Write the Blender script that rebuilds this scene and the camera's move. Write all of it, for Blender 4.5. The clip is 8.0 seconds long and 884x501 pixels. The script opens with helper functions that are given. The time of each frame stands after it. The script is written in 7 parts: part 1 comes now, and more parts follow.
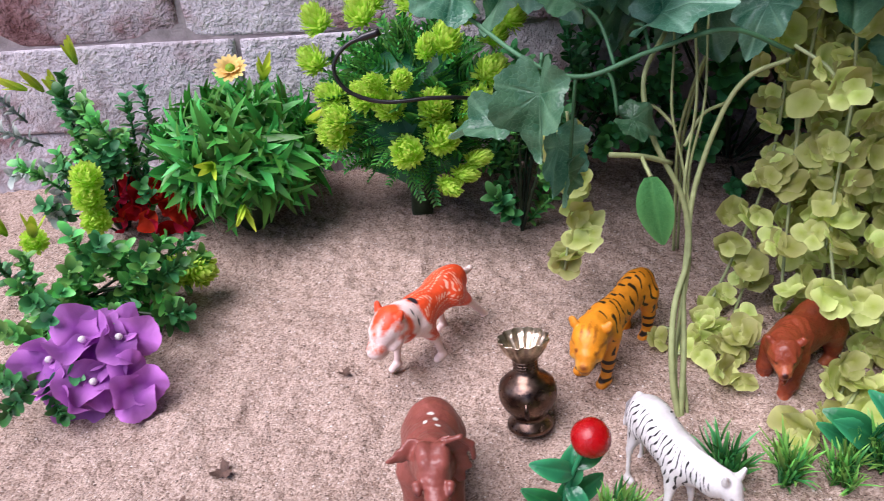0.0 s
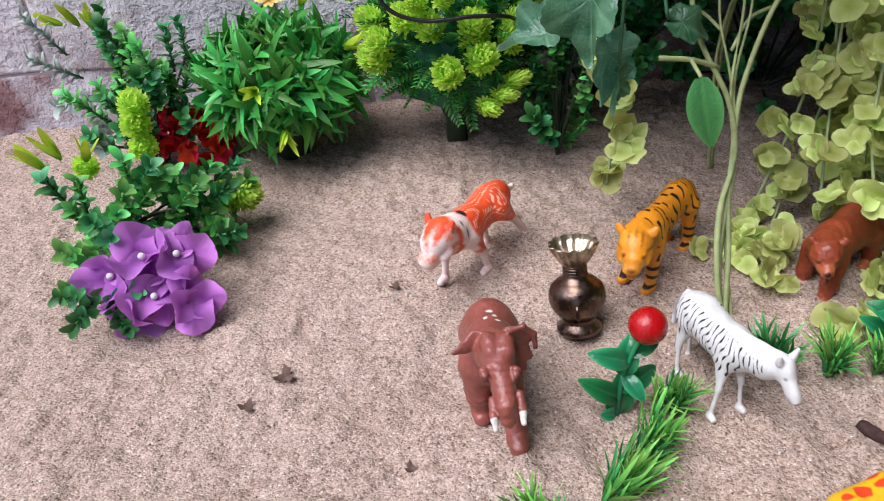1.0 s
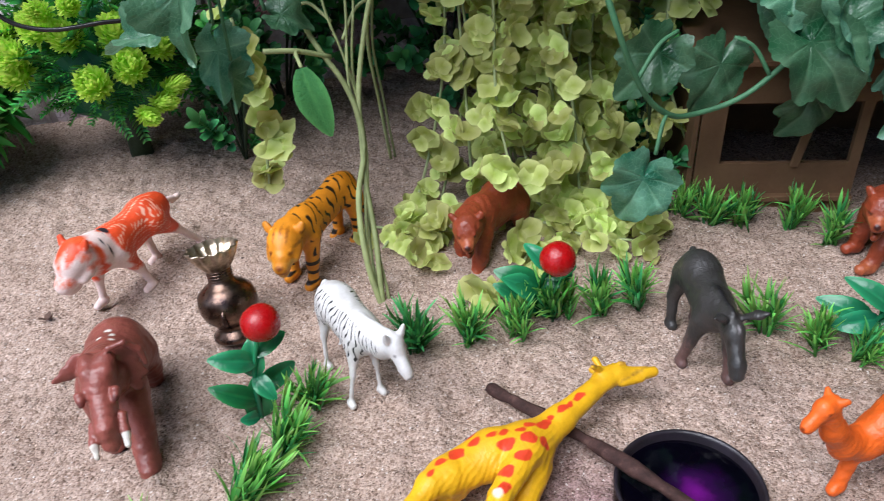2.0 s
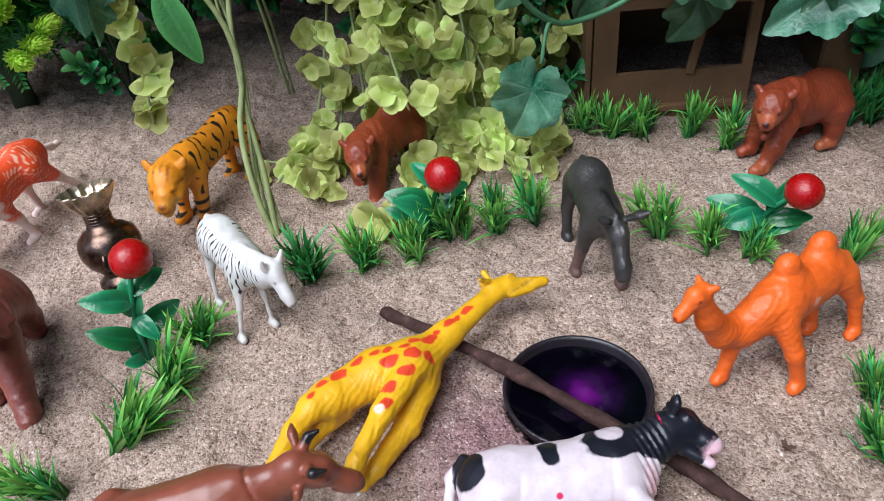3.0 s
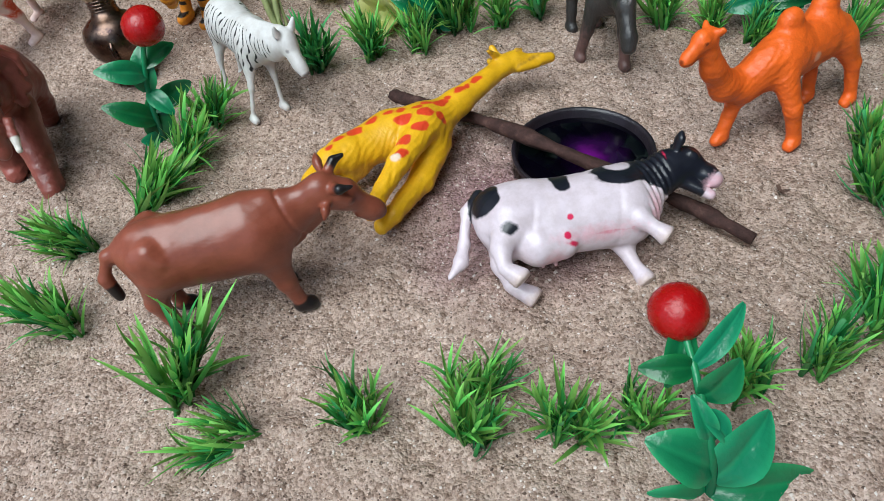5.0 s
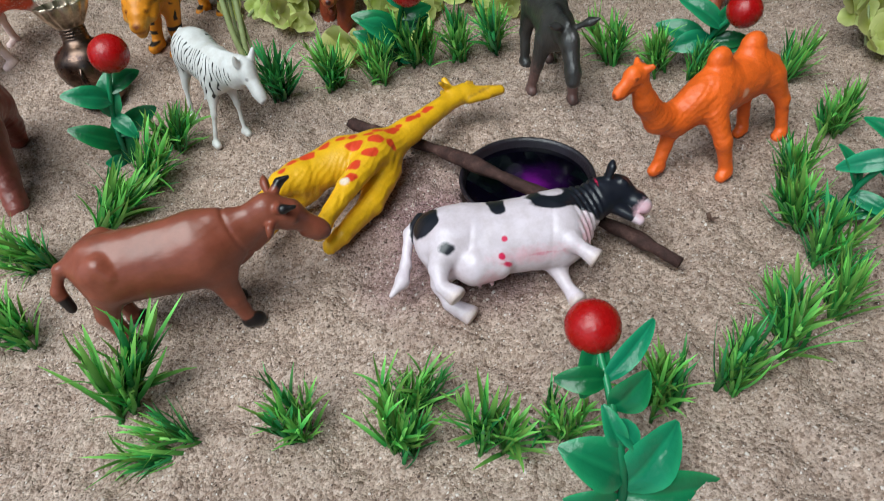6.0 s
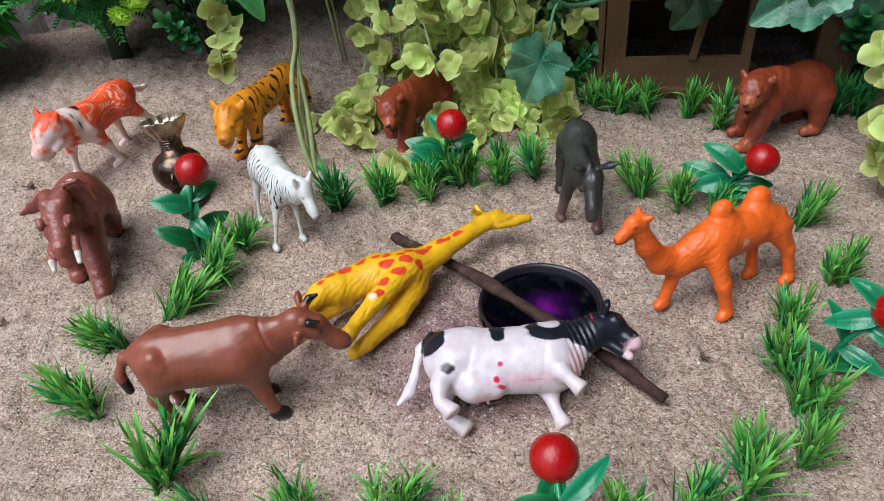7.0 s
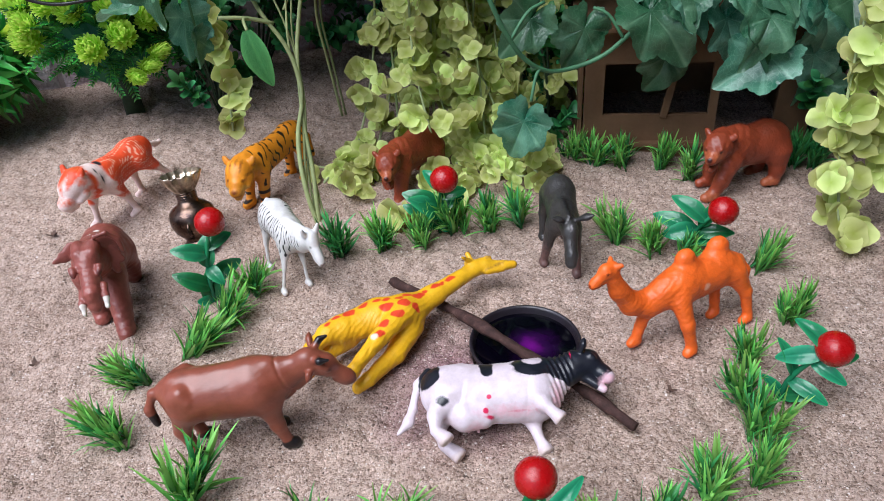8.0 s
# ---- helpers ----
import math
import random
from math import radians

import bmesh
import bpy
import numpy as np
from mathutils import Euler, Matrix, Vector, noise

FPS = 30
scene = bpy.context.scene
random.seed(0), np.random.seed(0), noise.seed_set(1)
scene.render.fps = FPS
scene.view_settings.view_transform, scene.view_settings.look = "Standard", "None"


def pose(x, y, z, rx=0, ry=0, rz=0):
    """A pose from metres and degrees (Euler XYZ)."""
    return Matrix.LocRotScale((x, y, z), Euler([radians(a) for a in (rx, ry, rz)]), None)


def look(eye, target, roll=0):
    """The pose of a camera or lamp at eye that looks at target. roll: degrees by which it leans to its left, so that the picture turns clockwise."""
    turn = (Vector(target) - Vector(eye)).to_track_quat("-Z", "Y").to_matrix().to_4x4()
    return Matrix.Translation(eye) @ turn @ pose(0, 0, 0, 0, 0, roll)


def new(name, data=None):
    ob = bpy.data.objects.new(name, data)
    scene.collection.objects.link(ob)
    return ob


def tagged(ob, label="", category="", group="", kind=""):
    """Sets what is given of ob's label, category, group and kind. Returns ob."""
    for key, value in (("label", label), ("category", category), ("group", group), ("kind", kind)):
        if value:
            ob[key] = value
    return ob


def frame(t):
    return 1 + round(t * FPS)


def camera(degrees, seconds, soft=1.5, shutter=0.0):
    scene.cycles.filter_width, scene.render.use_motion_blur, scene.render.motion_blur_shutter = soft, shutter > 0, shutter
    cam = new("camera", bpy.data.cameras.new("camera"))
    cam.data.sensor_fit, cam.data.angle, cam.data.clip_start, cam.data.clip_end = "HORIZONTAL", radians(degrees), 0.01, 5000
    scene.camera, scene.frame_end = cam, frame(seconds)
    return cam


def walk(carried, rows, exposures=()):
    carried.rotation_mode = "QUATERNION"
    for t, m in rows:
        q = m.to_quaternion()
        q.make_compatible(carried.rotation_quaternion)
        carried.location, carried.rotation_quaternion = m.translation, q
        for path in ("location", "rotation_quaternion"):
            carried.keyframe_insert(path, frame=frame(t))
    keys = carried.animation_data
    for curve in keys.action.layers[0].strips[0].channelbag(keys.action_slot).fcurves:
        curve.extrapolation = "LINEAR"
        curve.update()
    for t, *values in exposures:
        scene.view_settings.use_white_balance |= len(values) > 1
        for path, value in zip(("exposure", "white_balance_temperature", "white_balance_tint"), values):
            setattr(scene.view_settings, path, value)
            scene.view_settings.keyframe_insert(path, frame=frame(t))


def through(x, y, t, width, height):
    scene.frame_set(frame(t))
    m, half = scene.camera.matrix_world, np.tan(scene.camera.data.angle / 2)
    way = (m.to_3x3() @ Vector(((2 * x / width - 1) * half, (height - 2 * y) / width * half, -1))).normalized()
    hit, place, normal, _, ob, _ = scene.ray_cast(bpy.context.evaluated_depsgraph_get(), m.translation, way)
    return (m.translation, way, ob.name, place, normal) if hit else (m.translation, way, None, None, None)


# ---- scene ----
cam = camera(61.6, 8.0, 0.9, 0.1)
PATH = [
    (0, (0.031, 0.028, 0.353), (-0.098, 1.744, -0.667), -3.8),
    (0.5, (-0.019, 0.007, 0.35), (-0.244, 1.689, -0.708), -4.0),
    (1, (0.001, -0.002, 0.334), (-0.142, 1.658, -0.772), -5.1),
    (1.5, (0.055, -0.011, 0.316), (0.109, 1.626, -0.831), -5.1),
    (2, (0.12, -0.008, 0.316), (0.409, 1.627, -0.799), -3.9),
    (2.2, (0.142, -0.005, 0.309), (0.49, 1.629, -0.789), -4.2),
    (3.3, (0.156, -0.027, 0.288), (0.522, 1.467, -0.99), -5.6),
    (3.5, (0.151, -0.031, 0.284), (0.51, 1.441, -1.022), -5.3),
    (4, (0.139, -0.041, 0.276), (0.495, 1.393, -1.072), -5.1),
    (4.5, (0.127, -0.055, 0.265), (0.475, 1.34, -1.126), -5.3),
    (4.7, (0.125, -0.059, 0.259), (0.465, 1.312, -1.157), -5.8),
    (5.8, (0.13, -0.081, 0.247), (0.501, 1.267, -1.185), -4.7),
    (6, (0.14, -0.085, 0.258), (0.534, 1.321, -1.108), -4.0),
    (6.5, (0.167, -0.099, 0.279), (0.501, 1.423, -0.975), -3.4),
    (7, (0.173, -0.112, 0.302), (0.379, 1.473, -0.901), -4.8),
    (7.5, (0.172, -0.126, 0.324), (0.416, 1.522, -0.783), -4.2),
    (8, (0.167, -0.146, 0.335), (0.412, 1.488, -0.792), -4.4),
]
EXPOSURES = [(0, 0.51, 6070, 23), (0.5, 0.41, 6060, 16), (1.2, 0.42, 5960, 12), (2.2, 0.40, 5850, 9), (4, 0.19, 5790, 4), (6, 0.0, 5900, -3), (6.5, 0.05, 5900, -2), (7.2, 0.20, 5850, 5), (8, 0.34, 5780, 10)]
walk(cam, [(t, look(eye, target, roll)) for t, eye, target, roll in PATH], EXPOSURES)

# ---- light: an overcast sky with a wide, weak sun ----
world = bpy.data.worlds.new("sky")
scene.world = world
world.use_nodes = True
wn = world.node_tree.nodes
sky = wn.new("ShaderNodeTexSky")
sky.sky_type = "NISHITA"
sky.sun_disc = False
sky.sun_elevation, sky.sun_rotation = radians(60), radians(238)
sky.air_density, sky.dust_density, sky.ozone_density = 1.0, 1.0, 1.0
wn["Background"].inputs["Strength"].default_value = 0.095
world.node_tree.links.new(sky.outputs["Color"], wn["Background"].inputs["Color"])
sun = new("sun", bpy.data.lights.new("sun", "SUN"))
sun.data.energy, sun.data.angle, sun.data.color = 4.0, radians(50), (1.0, 0.96, 0.93)
sun.matrix_world = look((-0.95, -0.40, 2.3), (0.15, 0.3, 0.0))

# ---- helpers of this scene ----
def col(r, g, b):
    """Linear colour of an sRGB triple 0..255."""
    return tuple(((c / 255 + 0.055) / 1.055) ** 2.4 if c > 10 else c / 255 / 12.92 for c in (r, g, b)) + (1.0,)


def ground_z(x, y):
    """Height of the sand: nearly level, rising a little towards the wall."""
    x, y = np.clip(x, -0.55, 0.75), np.clip(y, -0.1, 0.75)
    return 0.0194 + 0.0258 * x - 0.0616 * y + 0.1394 * y * y - 0.0207 * x * y - 0.0165 * x * x


class Geo:
    """Vertices, faces and one value a vertex, gathered piece by piece."""

    def __init__(self):
        self.v, self.f, self.a, self.n = [], [], [], 0

    def add(self, v, f, a=None, m=None):
        v = np.asarray(v, float)
        if m is not None:
            mm = np.array(m)
            v = v @ mm[:3, :3].T + mm[:3, 3]
        self.v.append(v)
        self.f += [tuple(i + self.n for i in face) for face in f]
        self.a.append(np.zeros(len(v)) if a is None else np.asarray(a, float))
        self.n += len(v)
        return self

    def mesh(self, name, smooth=True):
        me = bpy.data.meshes.new(name)
        me.from_pydata(np.concatenate(self.v).tolist(), [], self.f)
        at = me.attributes.new("tip", "FLOAT", "POINT")
        at.data.foreach_set("value", np.concatenate(self.a).astype(np.float32))
        if smooth:
            me.polygons.foreach_set("use_smooth", [True] * len(me.polygons))
        me.update()
        return me


def part(name, data, material, parent, m=None, label=""):
    """Links a Geo, a mesh or a bmesh as one object under a thing."""
    if isinstance(data, Geo):
        data = data.mesh(name)
    elif isinstance(data, bmesh.types.BMesh):
        me = bpy.data.meshes.new(name)
        data.to_mesh(me)
        data.free()
        data = me
    if material and not data.materials:
        data.materials.append(material)
    ob = new(name, data)
    ob.parent = parent
    if m is not None:
        ob.matrix_basis = m
    if label:
        tagged(ob, label)
    return ob


def thing(name, label, category, at=None, group="", kind=""):
    ob = new(name)
    ob.empty_display_size = 0.01
    if at is not None:
        ob.matrix_basis = at
    return tagged(ob, label, category, group, kind)


def basis(at, along, normal):
    """A pose whose y runs along a direction and whose z is the normal."""
    y = Vector(along).normalized()
    x = y.cross(Vector(normal)).normalized()
    z = x.cross(y)
    m = Matrix((x, y, z)).transposed().to_4x4()
    m.translation = Vector(at)
    return m


def tube(points, radii, sides=8, rough=0.0):
    """A tapered tube along points, closed at both ends."""
    pts = [Vector(p) for p in points]
    if np.isscalar(radii):
        radii = [radii] * len(pts)
    v, f, a = [], [], []
    ref = Vector((0.13, 0.31, 0.94))
    for i, p in enumerate(pts):
        d = (pts[min(i + 1, len(pts) - 1)] - pts[max(i - 1, 0)]).normalized()
        x = d.cross(ref).normalized()
        if x.length < 0.1:
            x = d.cross(Vector((1, 0, 0))).normalized()
        y = d.cross(x)
        for k in range(sides):
            w = 2 * math.pi * k / sides
            r = radii[i] * (1 + rough * noise.noise(p * 150 + Vector((k * 1.7, i * 0.9, 0))))
            v.append(p + (x * math.cos(w) + y * math.sin(w)) * r)
            a.append(i / (len(pts) - 1))
    for i in range(len(pts) - 1):
        for k in range(sides):
            b, c = i * sides + k, i * sides + (k + 1) % sides
            f.append((b, c, c + sides, b + sides))
    f.append(tuple(range(sides - 1, -1, -1)))
    f.append(tuple(range((len(pts) - 1) * sides, len(pts) * sides)))
    return np.array([tuple(p) for p in v]), f, np.array(a)


def smooth_path(points, n=6):
    """A Catmull-Rom path through points."""
    p = [Vector(q) for q in points]
    p = [2 * p[0] - p[1]] + p + [2 * p[-1] - p[-2]]
    out = []
    for i in range(1, len(p) - 2):
        for k in range(n):
            t = k / n
            out.append(0.5 * (2 * p[i] + (p[i + 1] - p[i - 1]) * t + (2 * p[i - 1] - 5 * p[i] + 4 * p[i + 1] - p[i + 2]) * t * t + (3 * p[i] - p[i - 1] - 3 * p[i + 1] + p[i + 2]) * t ** 3))
    return out + [p[-2]]


def strip_leaf(length, width, bend=0.5, fold=0.25, n=6, blunt=0.0):
    """A long leaf from the origin along +y, normal +z, bending down with its length."""
    v, f, a = [], [], []
    ang, y, z = 0.0, 0.0, 0.0
    for i in range(n + 1):
        s = i / n
        w = width * 0.5 * math.sqrt(max(0.0, 1 - (2 * (0.03 + 0.95 * s ** 0.9) - 1) ** 2)) if blunt > 0.7 else width * 0.5 * (max(math.sin(math.pi * min(1, 0.12 + 0.88 * s) ** (0.8 - 0.3 * blunt)), 0.0) ** (0.75 - 0.25 * blunt) + 0.05)
        up = w * fold
        v += [(-w, y, z + up), (0, y, z), (w, y, z + up)]
        a += [s, s, s]
        ang -= bend / n
        y += length / n * math.cos(ang)
        z += length / n * math.sin(ang)
    for i in range(n):
        b = 3 * i
        f += [(b, b + 1, b + 4, b + 3), (b + 1, b + 2, b + 5, b + 4)]
    return np.array(v), f, np.array(a)


def broad_leaf(length, width, bend=0.8, cup=0.3, n=9):
    """An oval pointed leaf with a sunk midrib and raised, smoothly curved sides."""
    v, f, a = [], [], []
    ang, y, z = 0.35 * bend, 0.0, 0.0
    for i in range(n + 1):
        s = i / n
        w = width * 0.5 * (max(0.0, math.sin(math.pi * (0.04 + 0.955 * s) ** 0.82)) ** 0.8) + 0.0006
        for u in (-1, -0.62, -0.2, 0, 0.2, 0.62, 1):
            v.append((u * w, y, z + cup * w * (1.4 * abs(u) - 0.75 * u * u) + 0.05 * w * math.sin(9 * s + 4 * u)))
            a.append(0.25 + 0.5 * s * abs(u) + (0.3 if abs(u) == 1 else 0) + (0.25 if u == 0 else 0))
        ang -= 1.35 * bend / n
        y += length / n * math.cos(ang)
        z += length / n * math.sin(ang)
    for i in range(n):
        for k in range(6):
            b = 7 * i + k
            f.append((b, b + 1, b + 8, b + 7))
    return np.array(v), f, np.array(a)


def lobe_vein(w):
    """1 on the ribs of a five-lobed leaf, 0 between them."""
    return max(math.exp(-((((w - k + math.pi) % (2 * math.pi)) - math.pi) / 0.04) ** 2) for k in (0, 0.87, -0.87, 1.75, -1.75))


def round_leaf(radius, outline, rings=4, sides=28, cup=0.1, wave=0.0, seed=0.0, off=1.0):
    """A broad leaf: outline(angle) gives the rim; its stalk end lies at the origin, +y runs to the tip, the midrib is a little sunk."""
    v, f, a = [(0, radius * off * 0.55, 0)], [], [0.0]
    for i in range(1, rings + 1):
        s = i / rings
        for k in range(sides):
            w = 2 * math.pi * k / sides
            r = radius * s * outline(w)
            x, y = r * math.sin(w), r * math.cos(w)
            q = s * outline(w)
            z = cup * radius * q * q + wave * radius * q * q * math.sin(3 * w + seed) - 0.10 * radius * math.exp(-(x / (0.12 * radius)) ** 2) * s
            v.append((x, y + radius * off * 0.55, z))
            a.append(s)
    for k in range(sides):
        f.append((0, 1 + (k + 1) % sides, 1 + k))
    for i in range(rings - 1):
        for k in range(sides):
            b, c = 1 + i * sides + k, 1 + i * sides + (k + 1) % sides
            f.append((b, c, c + sides, b + sides))
    return np.array(v), f, np.array(a)


def ball_dirs(n, lo=-1.0):
    """n directions spread evenly over a sphere, above height lo."""
    out = []
    for i in range(n):
        z = lo + (1 - lo) * (i + 0.5) / n
        r, w = math.sqrt(max(0, 1 - z * z)), i * 2.399963
        out.append(Vector((r * math.cos(w), r * math.sin(w), z)))
    return out


# ---- materials ----
def material(name, rough=0.5, spec=0.5):
    m = bpy.data.materials.new(name)
    m.use_nodes = True
    t = m.node_tree
    p = t.nodes["Principled BSDF"]
    p.inputs["Roughness"].default_value = rough
    p.inputs["Specular IOR Level"].default_value = spec
    return m, t, p


def nd(t, kind, **vals):
    n = t.nodes.new(kind)
    for k, v in vals.items():
        n.inputs[k.replace("_", " ")].default_value = v
    return n


def ramp(t, src, stops):
    r = t.nodes.new("ShaderNodeValToRGB")
    e = r.color_ramp.elements
    while len(e) < len(stops):
        e.new(0.5)
    for el, (pos, c) in zip(e, stops):
        el.position, el.color = pos, c
    t.links.new(src, r.inputs["Fac"])
    return r.outputs["Color"]


def mixc(t, fac, a, b, mode="MIX"):
    m = t.nodes.new("ShaderNodeMix")
    m.data_type, m.blend_type = "RGBA", mode
    for sock, val in ((m.inputs[0], fac), (m.inputs[6], a), (m.inputs[7], b)):
        if hasattr(val, "links"):
            t.links.new(val, sock)
        else:
            sock.default_value = val
    return m.outputs[2]


def coords(t, scale=1.0, kind="Object"):
    c = t.nodes.new("ShaderNodeTexCoord")
    mp = t.nodes.new("ShaderNodeMapping")
    mp.inputs["Scale"].default_value = (scale,) * 3 if np.isscalar(scale) else scale
    t.links.new(c.outputs[kind], mp.inputs["Vector"])
    return mp.outputs["Vector"]


def noisy(t, vec, scale, detail=4, rough=0.55):
    n = nd(t, "ShaderNodeTexNoise", Scale=scale, Detail=detail, Roughness=rough)
    t.links.new(vec, n.inputs["Vector"])
    return n.outputs["Fac"]


def bump(t, p, height, strength, distance):
    b = nd(t, "ShaderNodeBump", Strength=strength, Distance=distance)
    t.links.new(height, b.inputs["Height"])
    prev = p.inputs["Normal"].links
    if prev:
        t.links.new(prev[0].from_socket, b.inputs["Normal"])
    t.links.new(b.outputs["Normal"], p.inputs["Normal"])


def leaf_material(name, dark, light, rough=0.45, through=0.25, vary=0.15, vein=0.0, spec=0.4, net=0.0):
    """Plastic or cloth leaf: darker at its root, lighter at its tip, each one a little different; some light comes through."""
    m, t, p = material(name, rough, spec)
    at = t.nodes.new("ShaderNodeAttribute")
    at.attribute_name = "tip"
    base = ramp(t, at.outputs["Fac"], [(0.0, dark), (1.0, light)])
    inf = t.nodes.new("ShaderNodeObjectInfo")
    isl = t.nodes.new("ShaderNodeNewGeometry")
    add = nd(t, "ShaderNodeMath")
    t.links.new(inf.outputs["Random"], add.inputs[0])
    t.links.new(isl.outputs["Random Per Island"], add.inputs[1])
    fr = nd(t, "ShaderNodeMath")
    fr.operation = "FRACT"
    t.links.new(add.outputs[0], fr.inputs[0])
    hue = t.nodes.new("ShaderNodeHueSaturation")
    mr = nd(t, "ShaderNodeMapRange", To_Min=1 - vary * 1.6, To_Max=1 + vary * 1.4)
    t.links.new(fr.outputs[0], mr.inputs["Value"])
    t.links.new(mr.outputs[0], hue.inputs["Value"])
    mh = nd(t, "ShaderNodeMapRange", To_Min=0.5 - vary * 0.09, To_Max=0.5 + vary * 0.09)
    t.links.new(fr.outputs[0], mh.inputs["Value"])
    t.links.new(mh.outputs[0], hue.inputs["Hue"])
    vec = coords(t)
    blotch = noisy(t, vec, 90, 3)
    c = mixc(t, 0.35, base, ramp(t, blotch, [(0.3, (0.5, 0.53, 0.5, 1)), (0.7, (1, 1, 1, 1))]), "MULTIPLY")
    if net:
        vn = t.nodes.new("ShaderNodeTexVoronoi")
        vn.feature = "DISTANCE_TO_EDGE"
        vn.inputs["Scale"].default_value = net
        t.links.new(vec, vn.inputs["Vector"])
        lines = ramp(t, vn.outputs["Distance"], [(0.0, (1, 1, 1, 1)), (0.05, (0, 0, 0, 1))])
        c = mixc(t, lines, c, mixc(t, 0.22, c, light))
        bump(t, p, vn.outputs["Distance"], 0.25, 0.0015)
    t.links.new(c, hue.inputs["Color"])
    t.links.new(hue.outputs["Color"], p.inputs["Base Color"])
    bump(t, p, noisy(t, vec, 350, 3), 0.35, 0.001)
    if vein:
        w = nd(t, "ShaderNodeTexWave", Scale=vein, Distortion=3.0, Detail=2.0)
        t.links.new(vec, w.inputs["Vector"])
        bump(t, p, w.outputs["Fac"], 0.35, 0.0012)
    if through:
        tr = t.nodes.new("ShaderNodeBsdfTranslucent")
        t.links.new(hue.outputs["Color"], tr.inputs["Color"])
        mx = nd(t, "ShaderNodeMixShader")
        mx.inputs[0].default_value = through
        t.links.new(p.outputs[0], mx.inputs[1])
        t.links.new(tr.outputs[0], mx.inputs[2])
        t.links.new(mx.outputs[0], t.nodes["Material Output"].inputs["Surface"])
    return m


def plain_material(name, colour, rough=0.5, metal=0.0, scale=60, vary=0.25, relief=0.15, spec=0.5):
    m, t, p = material(name, rough, spec)
    p.inputs["Metallic"].default_value = metal
    vec = coords(t)
    f = noisy(t, vec, scale, 5, 0.6)
    lo = tuple(c * (1 - vary) for c in colour[:3]) + (1,)
    hi = tuple(min(1, c * (1 + vary)) for c in colour[:3]) + (1,)
    t.links.new(ramp(t, f, [(0.3, lo), (0.7, hi)]), p.inputs["Base Color"])
    rr = nd(t, "ShaderNodeMapRange", To_Min=max(0.05, rough - 0.12), To_Max=min(1, rough + 0.12))
    t.links.new(noisy(t, vec, scale * 2.3, 3), rr.inputs["Value"])
    t.links.new(rr.outputs[0], p.inputs["Roughness"])
    if relief:
        bump(t, p, noisy(t, vec, scale * 6, 4), relief, 0.0008)
    return m


def toy_material(name, base, marks=(), rough=0.38, tone=0.12, fur=0.25, fur_scale=(300, 700, 700)):
    """Painted moulded plastic. marks: colours of the painted areas that the mesh carries as mark_0, mark_1, ... (millimetres inside the edge)."""
    m, t, p = material(name, rough, 0.5)
    vec = coords(t)
    f = noisy(t, vec, 55, 4)
    lo = tuple(c * (1 - tone * 1.5) for c in base[:3]) + (1,)
    hi = tuple(min(1, c * (1 + tone)) for c in base[:3]) + (1,)
    c = ramp(t, f, [(0.3, lo), (0.7, hi)])
    for i, (mark, soft) in enumerate(marks):
        at = t.nodes.new("ShaderNodeAttribute")
        at.attribute_name = "mark_%d" % i
        mr = nd(t, "ShaderNodeMapRange", From_Min=-soft, From_Max=soft)
        ad = t.nodes.new("ShaderNodeMath")
        ad.operation = "MULTIPLY_ADD"
        t.links.new(noisy(t, vec, 420, 3), ad.inputs[0])
        ad.inputs[1].default_value = soft * 3
        t.links.new(at.outputs["Fac"], ad.inputs[2])
        sb = t.nodes.new("ShaderNodeMath")
        sb.operation = "SUBTRACT"
        t.links.new(ad.outputs[0], sb.inputs[0])
        sb.inputs[1].default_value = soft * 1.5
        t.links.new(sb.outputs[0], mr.inputs["Value"])
        c = mixc(t, mr.outputs[0], c, mark)
    dirt = ramp(t, noisy(t, vec, 160, 5, 0.7), [(0.35, (0.72, 0.68, 0.64, 1)), (0.6, (1, 1, 1, 1))])
    t.links.new(mixc(t, 0.5, c, dirt, "MULTIPLY"), p.inputs["Base Color"])
    rr = nd(t, "ShaderNodeMapRange", To_Min=rough - 0.05, To_Max=rough + 0.09)
    t.links.new(noisy(t, vec, 130, 3), rr.inputs["Value"])
    t.links.new(rr.outputs[0], p.inputs["Roughness"])
    bump(t, p, noisy(t, coords(t, fur_scale), 1.0, 3), fur, 0.0007)
    bump(t, p, noisy(t, vec, 180, 3), 0.12, 0.001)
    return m


